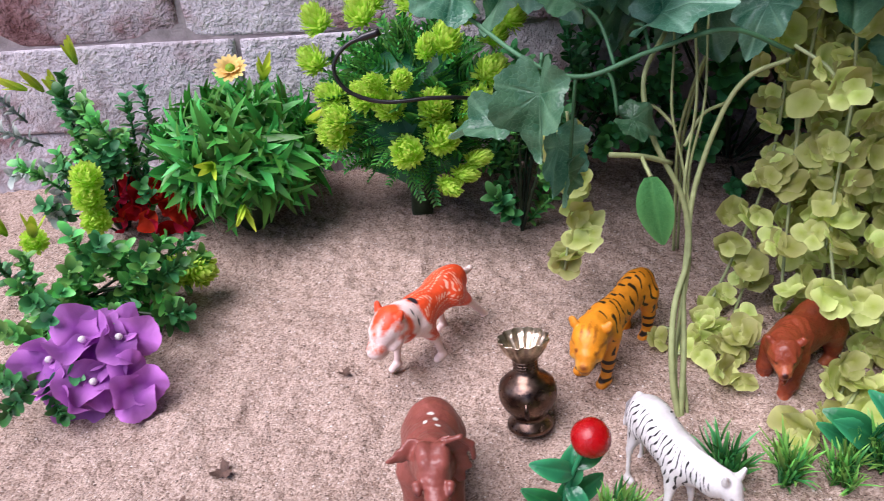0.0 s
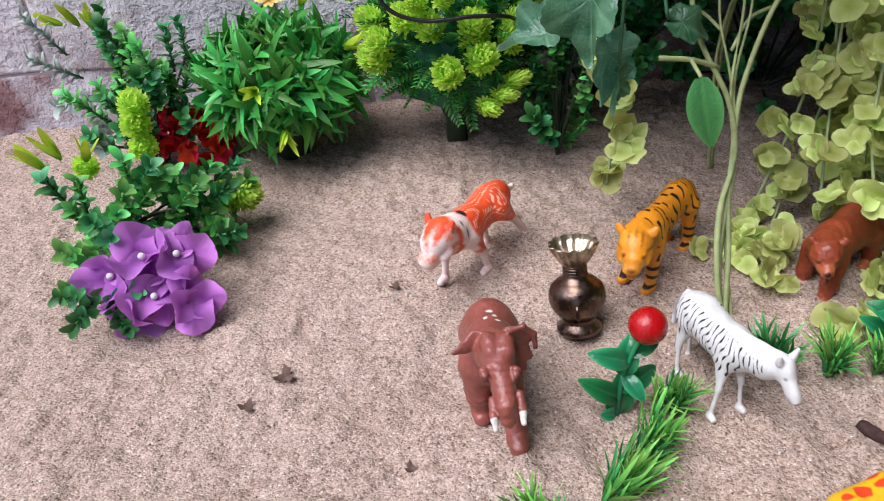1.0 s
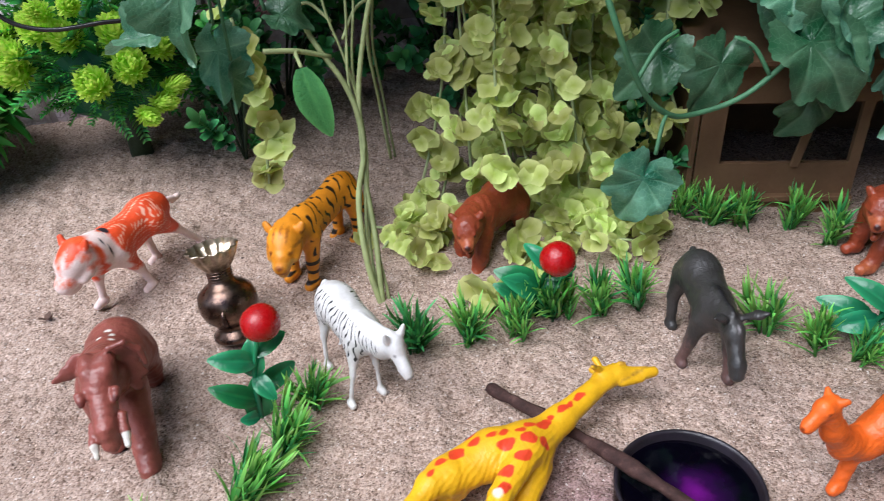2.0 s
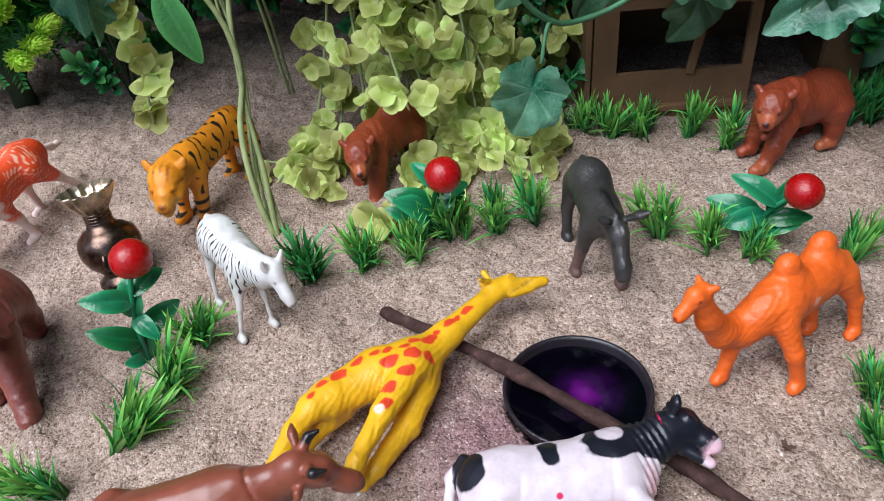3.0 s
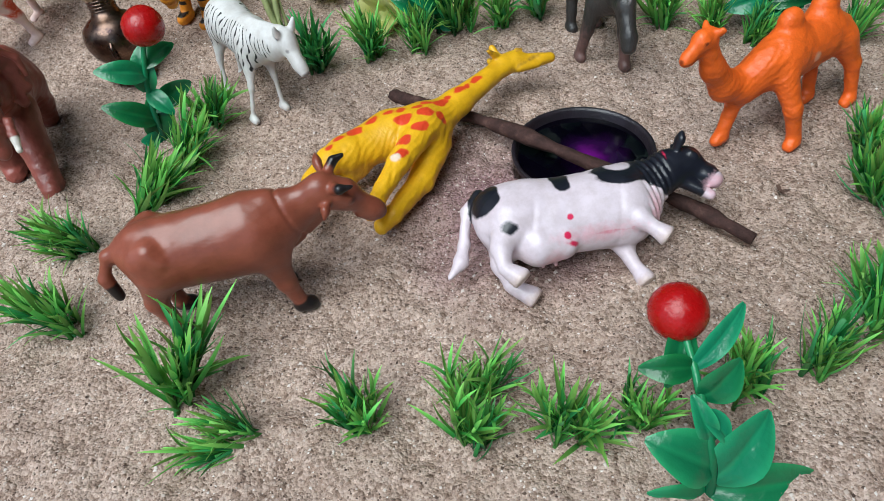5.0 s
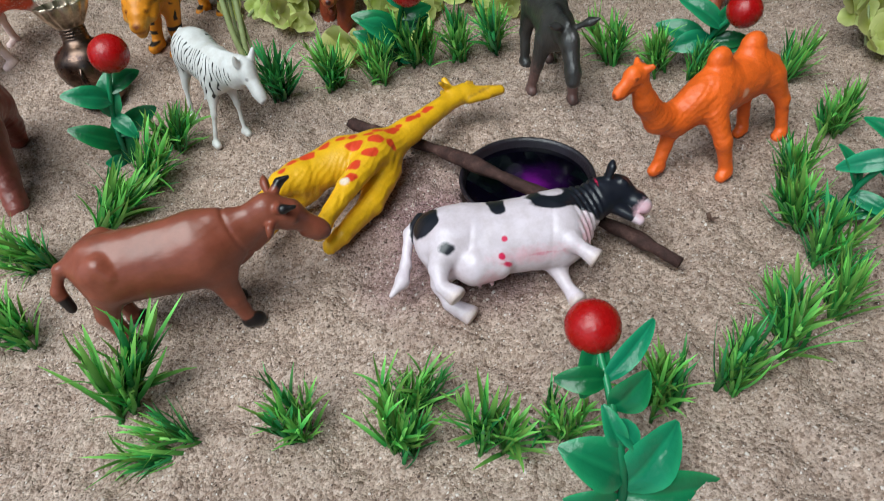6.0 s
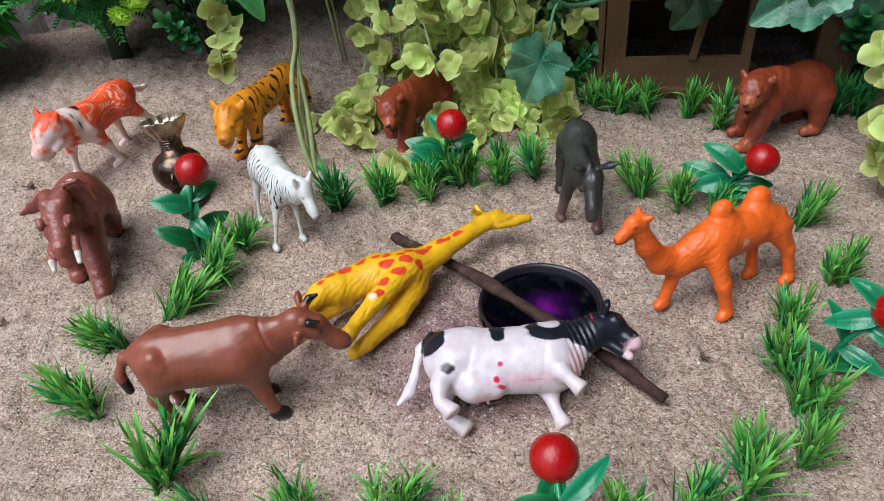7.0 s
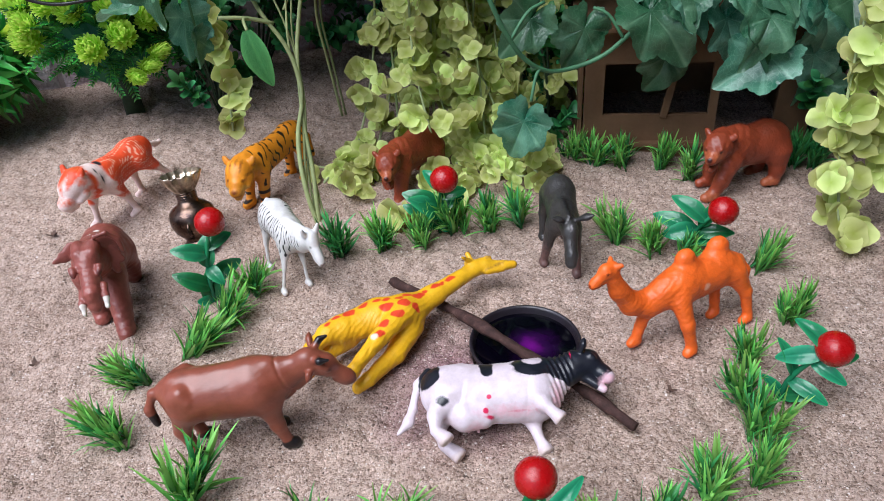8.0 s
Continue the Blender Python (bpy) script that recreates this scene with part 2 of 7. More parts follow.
def sand_material():
    """Coarse river sand: pale and dark grains of about a millimetre, in soft crumbs."""
    m, t, p = material("sand", 0.95, 0.12)
    vec = coords(t)
    big = noisy(t, vec, 7, 4)
    mid = noisy(t, vec, 75, 4, 0.65)
    clump = noisy(t, vec, 330, 3, 0.6)
    grains = []
    for size in (620.0, 1150.0):
        vo = nd(t, "ShaderNodeTexVoronoi", Scale=size)
        t.links.new(vec, vo.inputs["Vector"])
        bits = nd(t, "ShaderNodeSeparateColor")
        t.links.new(vo.outputs["Color"], bits.inputs[0])
        grains.append((vo, bits))
    c = ramp(t, big, [(0.3, col(174, 155, 143)), (0.7, col(192, 173, 162))])
    c = mixc(t, 0.45, c, ramp(t, mid, [(0.28, (0.50, 0.45, 0.42, 1)), (0.45, (0.92, 0.91, 0.90, 1)), (0.75, (1, 1, 1, 1))]), "MULTIPLY")
    c = mixc(t, 0.5, c, ramp(t, clump, [(0.33, (0.45, 0.40, 0.37, 1)), (0.47, (0.95, 0.94, 0.93, 1)), (0.7, (1.06, 1.06, 1.06, 1))]), "MULTIPLY")
    coarse = ramp(t, grains[0][1].outputs[0], [(0.0, (0.30, 0.24, 0.20, 1)), (0.13, (0.62, 0.54, 0.48, 1)), (0.3, (0.92, 0.88, 0.84, 1)), (0.8, (1, 1, 1, 1)), (1.0, (1.3, 1.29, 1.27, 1))])
    c = mixc(t, 0.65, c, coarse, "MULTIPLY")
    small = ramp(t, grains[1][1].outputs[0], [(0.0, (0.25, 0.20, 0.17, 1)), (0.2, (0.66, 0.58, 0.52, 1)), (0.4, (0.94, 0.91, 0.88, 1)), (0.75, (1.04, 1.03, 1.02, 1)), (1.0, (1.4, 1.38, 1.35, 1))])
    c = mixc(t, 0.6, c, small, "MULTIPLY")
    # a faint purple stain where dyed water was spilt
    gap = nd(t, "ShaderNodeVectorMath")
    gap.operation = "DISTANCE"
    t.links.new(vec, gap.inputs[0])
    gap.inputs[1].default_value = (0.224, 0.172, 0.014)
    wob = nd(t, "ShaderNodeMath")
    wob.operation = "MULTIPLY_ADD"
    t.links.new(noisy(t, vec, 38, 4), wob.inputs[0])
    wob.inputs[1].default_value = 0.05
    t.links.new(gap.outputs["Value"], wob.inputs[2])
    stain = ramp(t, wob.outputs[0], [(0.045, (1, 1, 1, 1)), (0.095, (0, 0, 0, 1))])
    c = mixc(t, stain, c, mixc(t, 0.8, c, (0.62, 0.45, 0.66, 1), "MULTIPLY"))
    t.links.new(c, p.inputs["Base Color"])
    bump(t, p, clump, 0.5, 0.0020)
    for (vo, bits), depth in zip(grains, (0.0011, 0.0006)):
        up = nd(t, "ShaderNodeMath")
        up.operation = "MULTIPLY_ADD"
        t.links.new(vo.outputs["Distance"], up.inputs[0])
        up.inputs[1].default_value = -1.1
        t.links.new(bits.outputs[1], up.inputs[2])
        bump(t, p, up.outputs[0], 0.5, depth)
    return m


def brick_material():
    m, t, p = material("old_painted_brick", 0.9, 0.2)
    vec = coords(t, 1.0, "Object")
    inf = t.nodes.new("ShaderNodeObjectInfo")
    sh = nd(t, "ShaderNodeVectorMath")
    sh.operation = "ADD"
    sc = nd(t, "ShaderNodeVectorMath")
    sc.operation = "SCALE"
    sc.inputs[0].default_value = (3.1, 7.7, 5.3)
    t.links.new(inf.outputs["Random"], sc.inputs[3])
    t.links.new(vec, sh.inputs[0])
    t.links.new(sc.outputs[0], sh.inputs[1])
    v = sh.outputs[0]
    a, b, c3 = noisy(t, v, 9, 5, 0.6), noisy(t, v, 55, 5, 0.7), noisy(t, v, 260, 3)
    grey = ramp(t, b, [(0.3, col(178, 168, 176)), (0.55, col(218, 210, 216)), (0.8, col(236, 230, 234))])
    red = ramp(t, b, [(0.3, col(98, 62, 62)), (0.7, col(158, 124, 126))])
    k = nd(t, "ShaderNodeMath")
    k.operation = "MULTIPLY_ADD"
    t.links.new(inf.outputs["Random"], k.inputs[0])
    k.inputs[1].default_value = 0.16
    t.links.new(a, k.inputs[2])
    k2 = nd(t, "ShaderNodeMath")
    k2.operation = "MULTIPLY_ADD"
    t.links.new(b, k2.inputs[0])
    k2.inputs[1].default_value = 0.35
    t.links.new(k.outputs[0], k2.inputs[2])
    c = mixc(t, ramp(t, k2.outputs[0], [(0.70, (0, 0, 0, 1)), (0.86, (1, 1, 1, 1))]), grey, red)
    t.links.new(c, p.inputs["Base Color"])
    bump(t, p, b, 1.0, 0.010)
    bump(t, p, c3, 0.8, 0.003)
    return m


def card_material():
    m, t, p = material("cardboard", 0.85, 0.2)
    v = coords(t)
    f = noisy(t, v, 30, 4)
    c = ramp(t, f, [(0.3, col(96, 72, 52)), (0.7, col(118, 90, 66))])
    t.links.new(mixc(t, 0.25, c, ramp(t, noisy(t, v, 300, 3), [(0.3, (0.6, 0.55, 0.5, 1)), (0.7, (1, 1, 1, 1))]), "MULTIPLY"), p.inputs["Base Color"])
    bump(t, p, noisy(t, v, 120, 4), 0.3, 0.001)
    return m


def bark_material():
    m, t, p = material("bark", 0.8, 0.3)
    v = coords(t)
    f = noisy(t, v, 140, 6, 0.7)
    t.links.new(ramp(t, f, [(0.25, col(34, 22, 20)), (0.55, col(70, 48, 44)), (0.8, col(112, 86, 78))]), p.inputs["Base Color"])
    bump(t, p, f, 0.8, 0.002)
    return m


def metal_material(name, colour, dark, rough):
    m, t, p = material(name, rough)
    p.inputs["Metallic"].default_value = 1.0
    v = coords(t)
    f = noisy(t, v, 70, 5, 0.65)
    t.links.new(ramp(t, f, [(0.32, dark), (0.6, colour)]), p.inputs["Base Color"])
    rr = nd(t, "ShaderNodeMapRange", To_Min=rough - 0.1, To_Max=rough + 0.2)
    t.links.new(noisy(t, v, 200, 4), rr.inputs["Value"])
    t.links.new(rr.outputs[0], p.inputs["Roughness"])
    bump(t, p, noisy(t, v, 120, 3), 0.15, 0.001)
    return m


SAND, BRICK, CARD, BARK = sand_material(), brick_material(), card_material(), bark_material()
MORTAR = plain_material("mortar", col(150, 140, 142), 0.95, scale=80, vary=0.3, relief=0.8)
# dark, so the added unseen walls and slab bounce little light
DARK_RENDER = plain_material("mossy_dark_render", col(62, 60, 50), 0.95, scale=12, vary=0.35, relief=0.5)
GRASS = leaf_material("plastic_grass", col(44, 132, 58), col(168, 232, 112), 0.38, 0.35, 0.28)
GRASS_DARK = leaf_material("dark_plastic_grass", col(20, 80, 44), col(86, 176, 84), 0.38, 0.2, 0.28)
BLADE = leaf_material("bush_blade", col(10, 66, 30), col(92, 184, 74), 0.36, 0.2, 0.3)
BOX = leaf_material("boxwood_leaf", col(58, 140, 72), col(134, 210, 104), 0.34, 0.2, 0.3)
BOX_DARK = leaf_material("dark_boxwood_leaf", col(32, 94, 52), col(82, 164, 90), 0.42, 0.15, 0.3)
PUFF = leaf_material("pompom_leaf", col(184, 232, 48), col(232, 255, 122), 0.5, 0.5, 0.06)
FERN = leaf_material("fern_leaf", col(18, 92, 46), col(114, 196, 84), 0.45, 0.25, 0.3)
SILVER = leaf_material("silver_leaf", col(120, 142, 134), col(206, 216, 208), 0.6, 0.2, 0.1)
LIME = leaf_material("cloth_petal_leaf", col(184, 198, 92), col(232, 238, 160), 0.7, 0.38, 0.24, 0, 0.15)
IVY = leaf_material("cloth_ivy_leaf", col(38, 102, 70), col(160, 210, 172), 0.32, 0.3, 0.35, 0, 0.6, net=300)
POINTED = leaf_material("pointed_cloth_leaf", col(36, 108, 54), col(112, 184, 104), 0.45, 0.2, 0.1, net=420)
PICK = leaf_material("plastic_pick_leaf", col(14, 84, 58), col(64, 164, 104), 0.24, 0.12, 0.2, 0, 0.5)
PURPLE = leaf_material("purple_petal", col(156, 82, 174), col(208, 134, 216), 0.75, 0.3, 0.08, 0, 0.15)
RED_CLOTH = leaf_material("red_petal", col(150, 14, 26), col(204, 30, 44), 0.8, 0.1, 0.15, 0, 0.15)
DAISY = leaf_material("daisy_petal", col(240, 170, 40), col(250, 226, 150), 0.7, 0.3, 0.05, 0, 0.15)
BUD = leaf_material("bud_leaf", col(140, 190, 40), col(216, 230, 70), 0.5, 0.25, 0.12)
STEM = plain_material("stem", col(150, 160, 108), 0.6, scale=90, vary=0.25, relief=0.4)
STEM_PALE = plain_material("pale_stem", col(160, 172, 124), 0.6, scale=90, vary=0.2, relief=0.3)
VINE = plain_material("vine_stem", col(70, 118, 82), 0.6, scale=90, vary=0.25, relief=0.4)
DARK_STEM = plain_material("dark_stem", col(40, 58, 36), 0.6, scale=90, vary=0.3, relief=0.4)
BLACK_WIRE = plain_material("black_wire", col(24, 22, 26), 0.35, scale=90, vary=0.3, relief=0.2)
RED_BERRY = plain_material("red_berry", col(162, 8, 12), 0.27, scale=120, vary=0.16, relief=0.4)
POT = plain_material("dark_bowl", col(34, 29, 36), 0.32, scale=120, vary=0.4, relief=0.4)
BRASS = metal_material("aged_brass", col(124, 102, 88), col(46, 38, 42), 0.25)
BRASS_PALE = metal_material("worn_pale_brass", col(226, 208, 184), col(120, 104, 90), 0.3)
WHITE_CENTRE = plain_material("flower_centre", col(214, 206, 206), 0.7, scale=200)
DRY_LEAF = plain_material("dry_leaf", col(88, 66, 56), 0.8, scale=200, vary=0.4, relief=0.6)

# ---- ground and wall ----
def wave_noise(x, y, scale, seed):
    """Smooth noise of about -1..1 over arrays, from a seeded lattice."""
    r = np.random.default_rng(seed)
    lat = r.random((64, 64)) * 2 - 1
    u, v = np.asarray(x) * scale, np.asarray(y) * scale
    i, j = np.floor(u).astype(int), np.floor(v).astype(int)
    a, b = u - i, v - j
    a, b = a * a * (3 - 2 * a), b * b * (3 - 2 * b)
    g = lambda p, q: lat[p % 64, q % 64]
    return (g(i, j) * (1 - a) + g(i + 1, j) * a) * (1 - b) + (g(i, j + 1) * (1 - a) + g(i + 1, j + 1) * a) * b


def sand_relief(x, y):
    return 0.0024 * wave_noise(x, y, 11, 1) + 0.0020 * wave_noise(x, y, 34, 2) + 0.0020 * wave_noise(x, y, 75, 3) + 0.0017 * wave_noise(x, y, 150, 4) + 0.0007 * wave_noise(x, y, 260, 6)


def spread(lo, hi, step, far):
    near = np.arange(lo, hi + step / 2, step)
    g = [0.02, 0.05, 0.11, 0.25, 0.6, 1.5, 4.0, 12.0, far]
    return np.concatenate([lo - np.array(g[::-1]), near, hi + np.array(g)])


def build_ground():
    xs, ys = spread(-0.62, 0.82, 0.0022, 60.0), spread(-0.12, 0.84, 0.0022, 60.0)
    X, Y = np.meshgrid(xs, ys)
    near = np.clip(1 - np.maximum(np.abs(X - 0.1) - 0.72, 0) / 0.3, 0, 1) * np.clip(1 - np.maximum(np.abs(Y - 0.36) - 0.48, 0) / 0.3, 0, 1)
    Z = ground_z(X, Y) + sand_relief(X, Y) * near
    # a dip where the bowl is sunk
    bowl = np.hypot(X - 0.266, Y - 0.193)
    Z = np.where(bowl < 0.0335, Z - 0.022, Z)
    nx, ny = len(xs), len(ys)
    me = bpy.data.meshes.new("ground")
    v = np.stack([X, Y, Z], -1).reshape(-1, 3)
    i = np.arange(nx * ny).reshape(ny, nx)
    q = np.stack([i[:-1, :-1], i[:-1, 1:], i[1:, 1:], i[1:, :-1]], -1).reshape(-1, 4)
    me.from_pydata(v.tolist(), [], q.tolist())
    me.polygons.foreach_set("use_smooth", [True] * len(q))
    me.materials.append(SAND)
    tagged(new("ground", me), "coarse pinkish-brown sand with lumps and grit", "sand", kind="structure")


build_ground()


def rest(x, y):
    """Height of the sand's surface with its lumps."""
    return float(ground_z(x, y) + sand_relief(np.array(x), np.array(y)))


WALL_AT, WALL_TURN = (-0.48, 0.700), 2.0
WALL_M = pose(WALL_AT[0], WALL_AT[1], 0, 0, 0, WALL_TURN)


def brick_mesh(seed, length):
    """A worn brick: a rounded box with uneven faces, its front face in the plane y = 0."""
    bm = bmesh.new()
    bmesh.ops.create_cube(bm, size=1.0)
    bmesh.ops.subdivide_edges(bm, edges=bm.edges[:], cuts=3, use_grid_fill=True)
    for w in bm.verts:
        w.co = Vector([math.copysign(0.47, c) if 0.2 < abs(c) < 0.3 else c for c in w.co])
        p = w.co.copy()
        e = [max(abs(c) - 0.25, 0) / 0.25 for c in p]
        round_off = 0.0009 * (e[0] * e[1] + e[1] * e[2] + e[0] * e[2])
        w.co = Vector((p.x * length, p.y * 0.105 + 0.0525, p.z * 0.0842))
        w.co.y += round_off * (1 if p.y < 0 else -1)
        w.co.z -= round_off * 0.6 * (1 if p.z > 0 else -1)
        w.co.x -= round_off * 0.6 * (1 if p.x > 0 else -1)
        w.co += 0.3 * Vector((noise.noise(w.co * 25 + Vector((seed, 0, 0))), noise.noise(w.co * 30 + Vector((0, seed, 3))), noise.noise(w.co * 25 + Vector((5, 0, seed))))) * 0.004
    me = bpy.data.meshes.new("brick")
    bm.to_mesh(me)
    bm.free()
    me.polygons.foreach_set("use_smooth", [True] * len(me.polygons))
    me.materials.append(BRICK)
    return me


def build_wall():
    g = Geo()
    for x0, x1 in ((-1.6, 2.0),):
        for z0, z1, y0, y1 in ((-0.1, 1.2, 0.0035, 0.11),):
            v = [(x, y, z) for x in (x0, x1) for y in (y0, y1) for z in (z0, z1)]
            g.add(v, [(0, 1, 3, 2), (4, 6, 7, 5), (0, 4, 5, 1), (2, 3, 7, 6), (0, 2, 6, 4), (1, 5, 7, 3)])
    wall = g.mesh("wall_north", False)
    wall.materials.append(MORTAR)
    wall = tagged(new("wall_north", wall), "weathered grey-washed brick wall with bare red patches", "wall", kind="structure")
    wall.matrix_basis = WALL_M
    return wall


WALL = build_wall()


def shading_enclosure():
    """Plain walls and a roof slab on the east, out of view, added to block light from the right."""
    for name, label, xs, ys, zs in (("wall_east", "unseen plain dark wall added to shade the east side", (0.80, 0.90), (-0.9, 0.738), (-0.1, 2.6)), ("wall_south", "unseen plain dark wall added behind the camera to cut light", (0.05, 0.797), (-0.80, -0.70), (-0.1, 2.1)), ("porch_roof", "unseen plain dark slab added overhead to shade the right side", (0.10, 0.797), (-0.697, 0.22), (2.0, 2.1))):
        g = Geo()
        g.add([(x, y, z) for x in xs for y in ys for z in zs], [(0, 1, 3, 2), (4, 6, 7, 5), (0, 4, 5, 1), (2, 3, 7, 6), (0, 2, 6, 4), (1, 5, 7, 3)])
        me = g.mesh(name, False)
        me.materials.append(DARK_RENDER)
        tagged(new(name, me), label, "roof" if "roof" in name else "wall", kind="structure")


shading_enclosure()

# ---- moulded toy animals: smooth unions of tapered limbs ----
def limb(a, b, ra, rb=None, w=1.0, k=4.0):
    return (np.array(a, float), np.array(b, float), ra, ra if rb is None else rb, w, k)


def both(a, b, ra, rb=None, w=1.0, k=4.0):
    f = lambda p: (p[0], -p[1], p[2])
    return [limb(a, b, ra, rb, w, k), limb(f(a), f(b), ra, rb, w, k)]


def field(P, limbs, extra=None):
    d = None
    for a, b, ra, rb, w, k in limbs:
        ab = b - a
        q = P - a
        t = np.clip((q @ ab) / max(ab @ ab, 1e-9), 0, 1)
        q = q - t[..., None] * ab
        s3 = np.array((1.0, w, 1.0) if np.isscalar(w) else w)
        e = np.sqrt(((q / s3) ** 2).sum(-1)) - (ra + (rb - ra) * t)
        e = e * min(1.0, 0.5 + 0.5 * s3.min())
        if d is None:
            d = e
        else:
            h = np.clip(0.5 + 0.5 * (d - e) / k, 0, 1)
            d = d + (e - d) * h - k * h * (1 - h)
    return d if extra is None else d + extra(P)


def skin(limbs, step, extra=None):
    """The surface of the smooth union, as points and quads (surface nets)."""
    lo = np.min([np.minimum(l[0], l[1]) - max(l[2], l[3]) * max(1, np.max(l[4])) for l in limbs], 0) - 3 * step
    hi = np.max([np.maximum(l[0], l[1]) + max(l[2], l[3]) * max(1, np.max(l[4])) for l in limbs], 0) + 3 * step
    ax = [np.arange(lo[i], hi[i] + step, step) for i in range(3)]
    P = np.stack(np.meshgrid(*ax, indexing="ij"), -1)
    V = field(P, limbs, extra)
    n = V.shape
    cell = tuple(s - 1 for s in n)
    pos, cnt = np.zeros(cell + (3,)), np.zeros(cell)
    sl = lambda o: tuple(slice(o[i], o[i] + cell[i]) for i in range(3))
    corners = [(i, j, k) for i in (0, 1) for j in (0, 1) for k in (0, 1)]
    for c in corners:
        for axis in range(3):
            if c[axis] == 0:
                e = list(c)
                e[axis] = 1
                va, vb = V[sl(c)], V[sl(e)]
                cross = (va < 0) != (vb < 0)
                t = np.where(cross, va / np.where(cross, va - vb, 1), 0)
                for i in range(3):
                    pos[..., i] += np.where(cross, c[i] + (t if i == axis else 0), 0)
                cnt += cross
    used = cnt > 0
    idx = np.full(cell, -1)
    idx[used] = np.arange(used.sum())
    where = np.argwhere(used)
    pts = lo + (where + pos[used] / cnt[used][:, None]) * step
    quads = []
    for axis in range(3):
        a, b, c = axis, (axis + 1) % 3, (axis + 2) % 3
        s0 = [slice(0, n[i]) for i in range(3)]
        s1 = [slice(0, n[i]) for i in range(3)]
        s0[a], s1[a] = slice(0, n[a] - 1), slice(1, n[a])
        va, vb = V[tuple(s0)], V[tuple(s1)]
        for flip, hit in ((0, (va < 0) & (vb >= 0)), (1, (va >= 0) & (vb < 0))):
            e = np.argwhere(hit)
            e = e[(e[:, b] > 0) & (e[:, c] > 0) & (e[:, b] < cell[b]) & (e[:, c] < cell[c])]
            o = []
            for db, dc in ((1, 1), (0, 1), (0, 0), (1, 0)):
                q = e.copy()
                q[:, b] -= db
                q[:, c] -= dc
                o.append(idx[q[:, 0], q[:, 1], q[:, 2]])
            q = np.stack(o if not flip else o[::-1], -1)
            quads.append(q)
    return pts, np.concatenate(quads)


def toy(name, limbs, mat, marks, m, label, category, step=1.1, extra=None, group="toy animals on the sand", slim=1.0, lump=0.14, form=np.ones(3)):
    """One moulded animal; limbs are in millimetres: x ahead, y to its left, z up. marks: functions of the points, positive inside a painted area."""
    limbs = [(a * form, c * form, ra * slim, rb * slim, w, k * 0.75) for a, c, ra, rb, w, k in limbs]
    folds = lambda P: lump * (np.sin(P[..., 0] * 0.42 + 1.1 * np.sin(P[..., 2] * 0.31)) * np.sin(P[..., 2] * 0.47 + P[..., 1] * 0.36) + 0.5 * np.sin(P[..., 0] * 0.9 - P[..., 2] * 0.8) * np.sin(P[..., 1] * 1.1 + P[..., 2] * 0.7)) + (extra(P) if extra else 0)
    pts, quads = skin(limbs, step, folds)
    me = bpy.data.meshes.new(name)
    me.from_pydata((pts / 1000).tolist(), [], quads.tolist())
    me.polygons.foreach_set("use_smooth", [True] * len(me.polygons))
    for i, f in enumerate(marks):
        at = me.attributes.new("mark_%d" % i, "FLOAT", "POINT")
        at.data.foreach_set("value", f(pts).astype(np.float32))
    me.materials.append(mat)
    me.update()
    ob = new(name, me)
    ob.matrix_basis = m
    return tagged(ob, label, category, group)


def blobs(*items):
    """Inside of any of some ellipsoids (x, y, z, r) or (x, y, z, rx, ry, rz)."""
    def f(P):
        d = None
        for it in items:
            r = np.array(it[3:] if len(it) > 4 else (it[3],) * 3, float)
            e = (1 - np.sqrt((((P - np.array(it[:3])) / r) ** 2).sum(-1))) * r.min()
            d = e if d is None else np.maximum(d, e)
        return d
    return f


def eyes(x, y, z, r):
    return [(x, y, z, r), (x, -y, z, r)]


def turned(limbs, at, deg, shift=(0, 0, 0)):
    """Limbs turned about an upright axis through a point, then shifted."""
    c, n, o, d = math.cos(radians(deg)), math.sin(radians(deg)), np.array(at, float), np.array(shift, float)
    rot = np.array(((c, -n, 0), (n, c, 0), (0, 0, 1)))
    return [(rot @ (a - o) + o + d, rot @ (b - o) + o + d, ra, rb, w, k) for a, b, ra, rb, w, k in limbs]


def turned_mark(f, at, deg, shift=(0, 0, 0)):
    """A painted area that follows turned()."""
    c, n, o, d = math.cos(radians(deg)), math.sin(radians(deg)), np.array(at, float), np.array(shift, float)
    rot = np.array(((c, -n, 0), (n, c, 0), (0, 0, 1)))
    return lambda P: f((P - o - d) @ rot + o)


def either(*fs):
    return lambda P: np.max([f(P) for f in fs], 0)


def standing(x, y, heading, sink=0.001):
    return pose(x, y, float(ground_z(x, y)) - sink, 0, 0, heading)


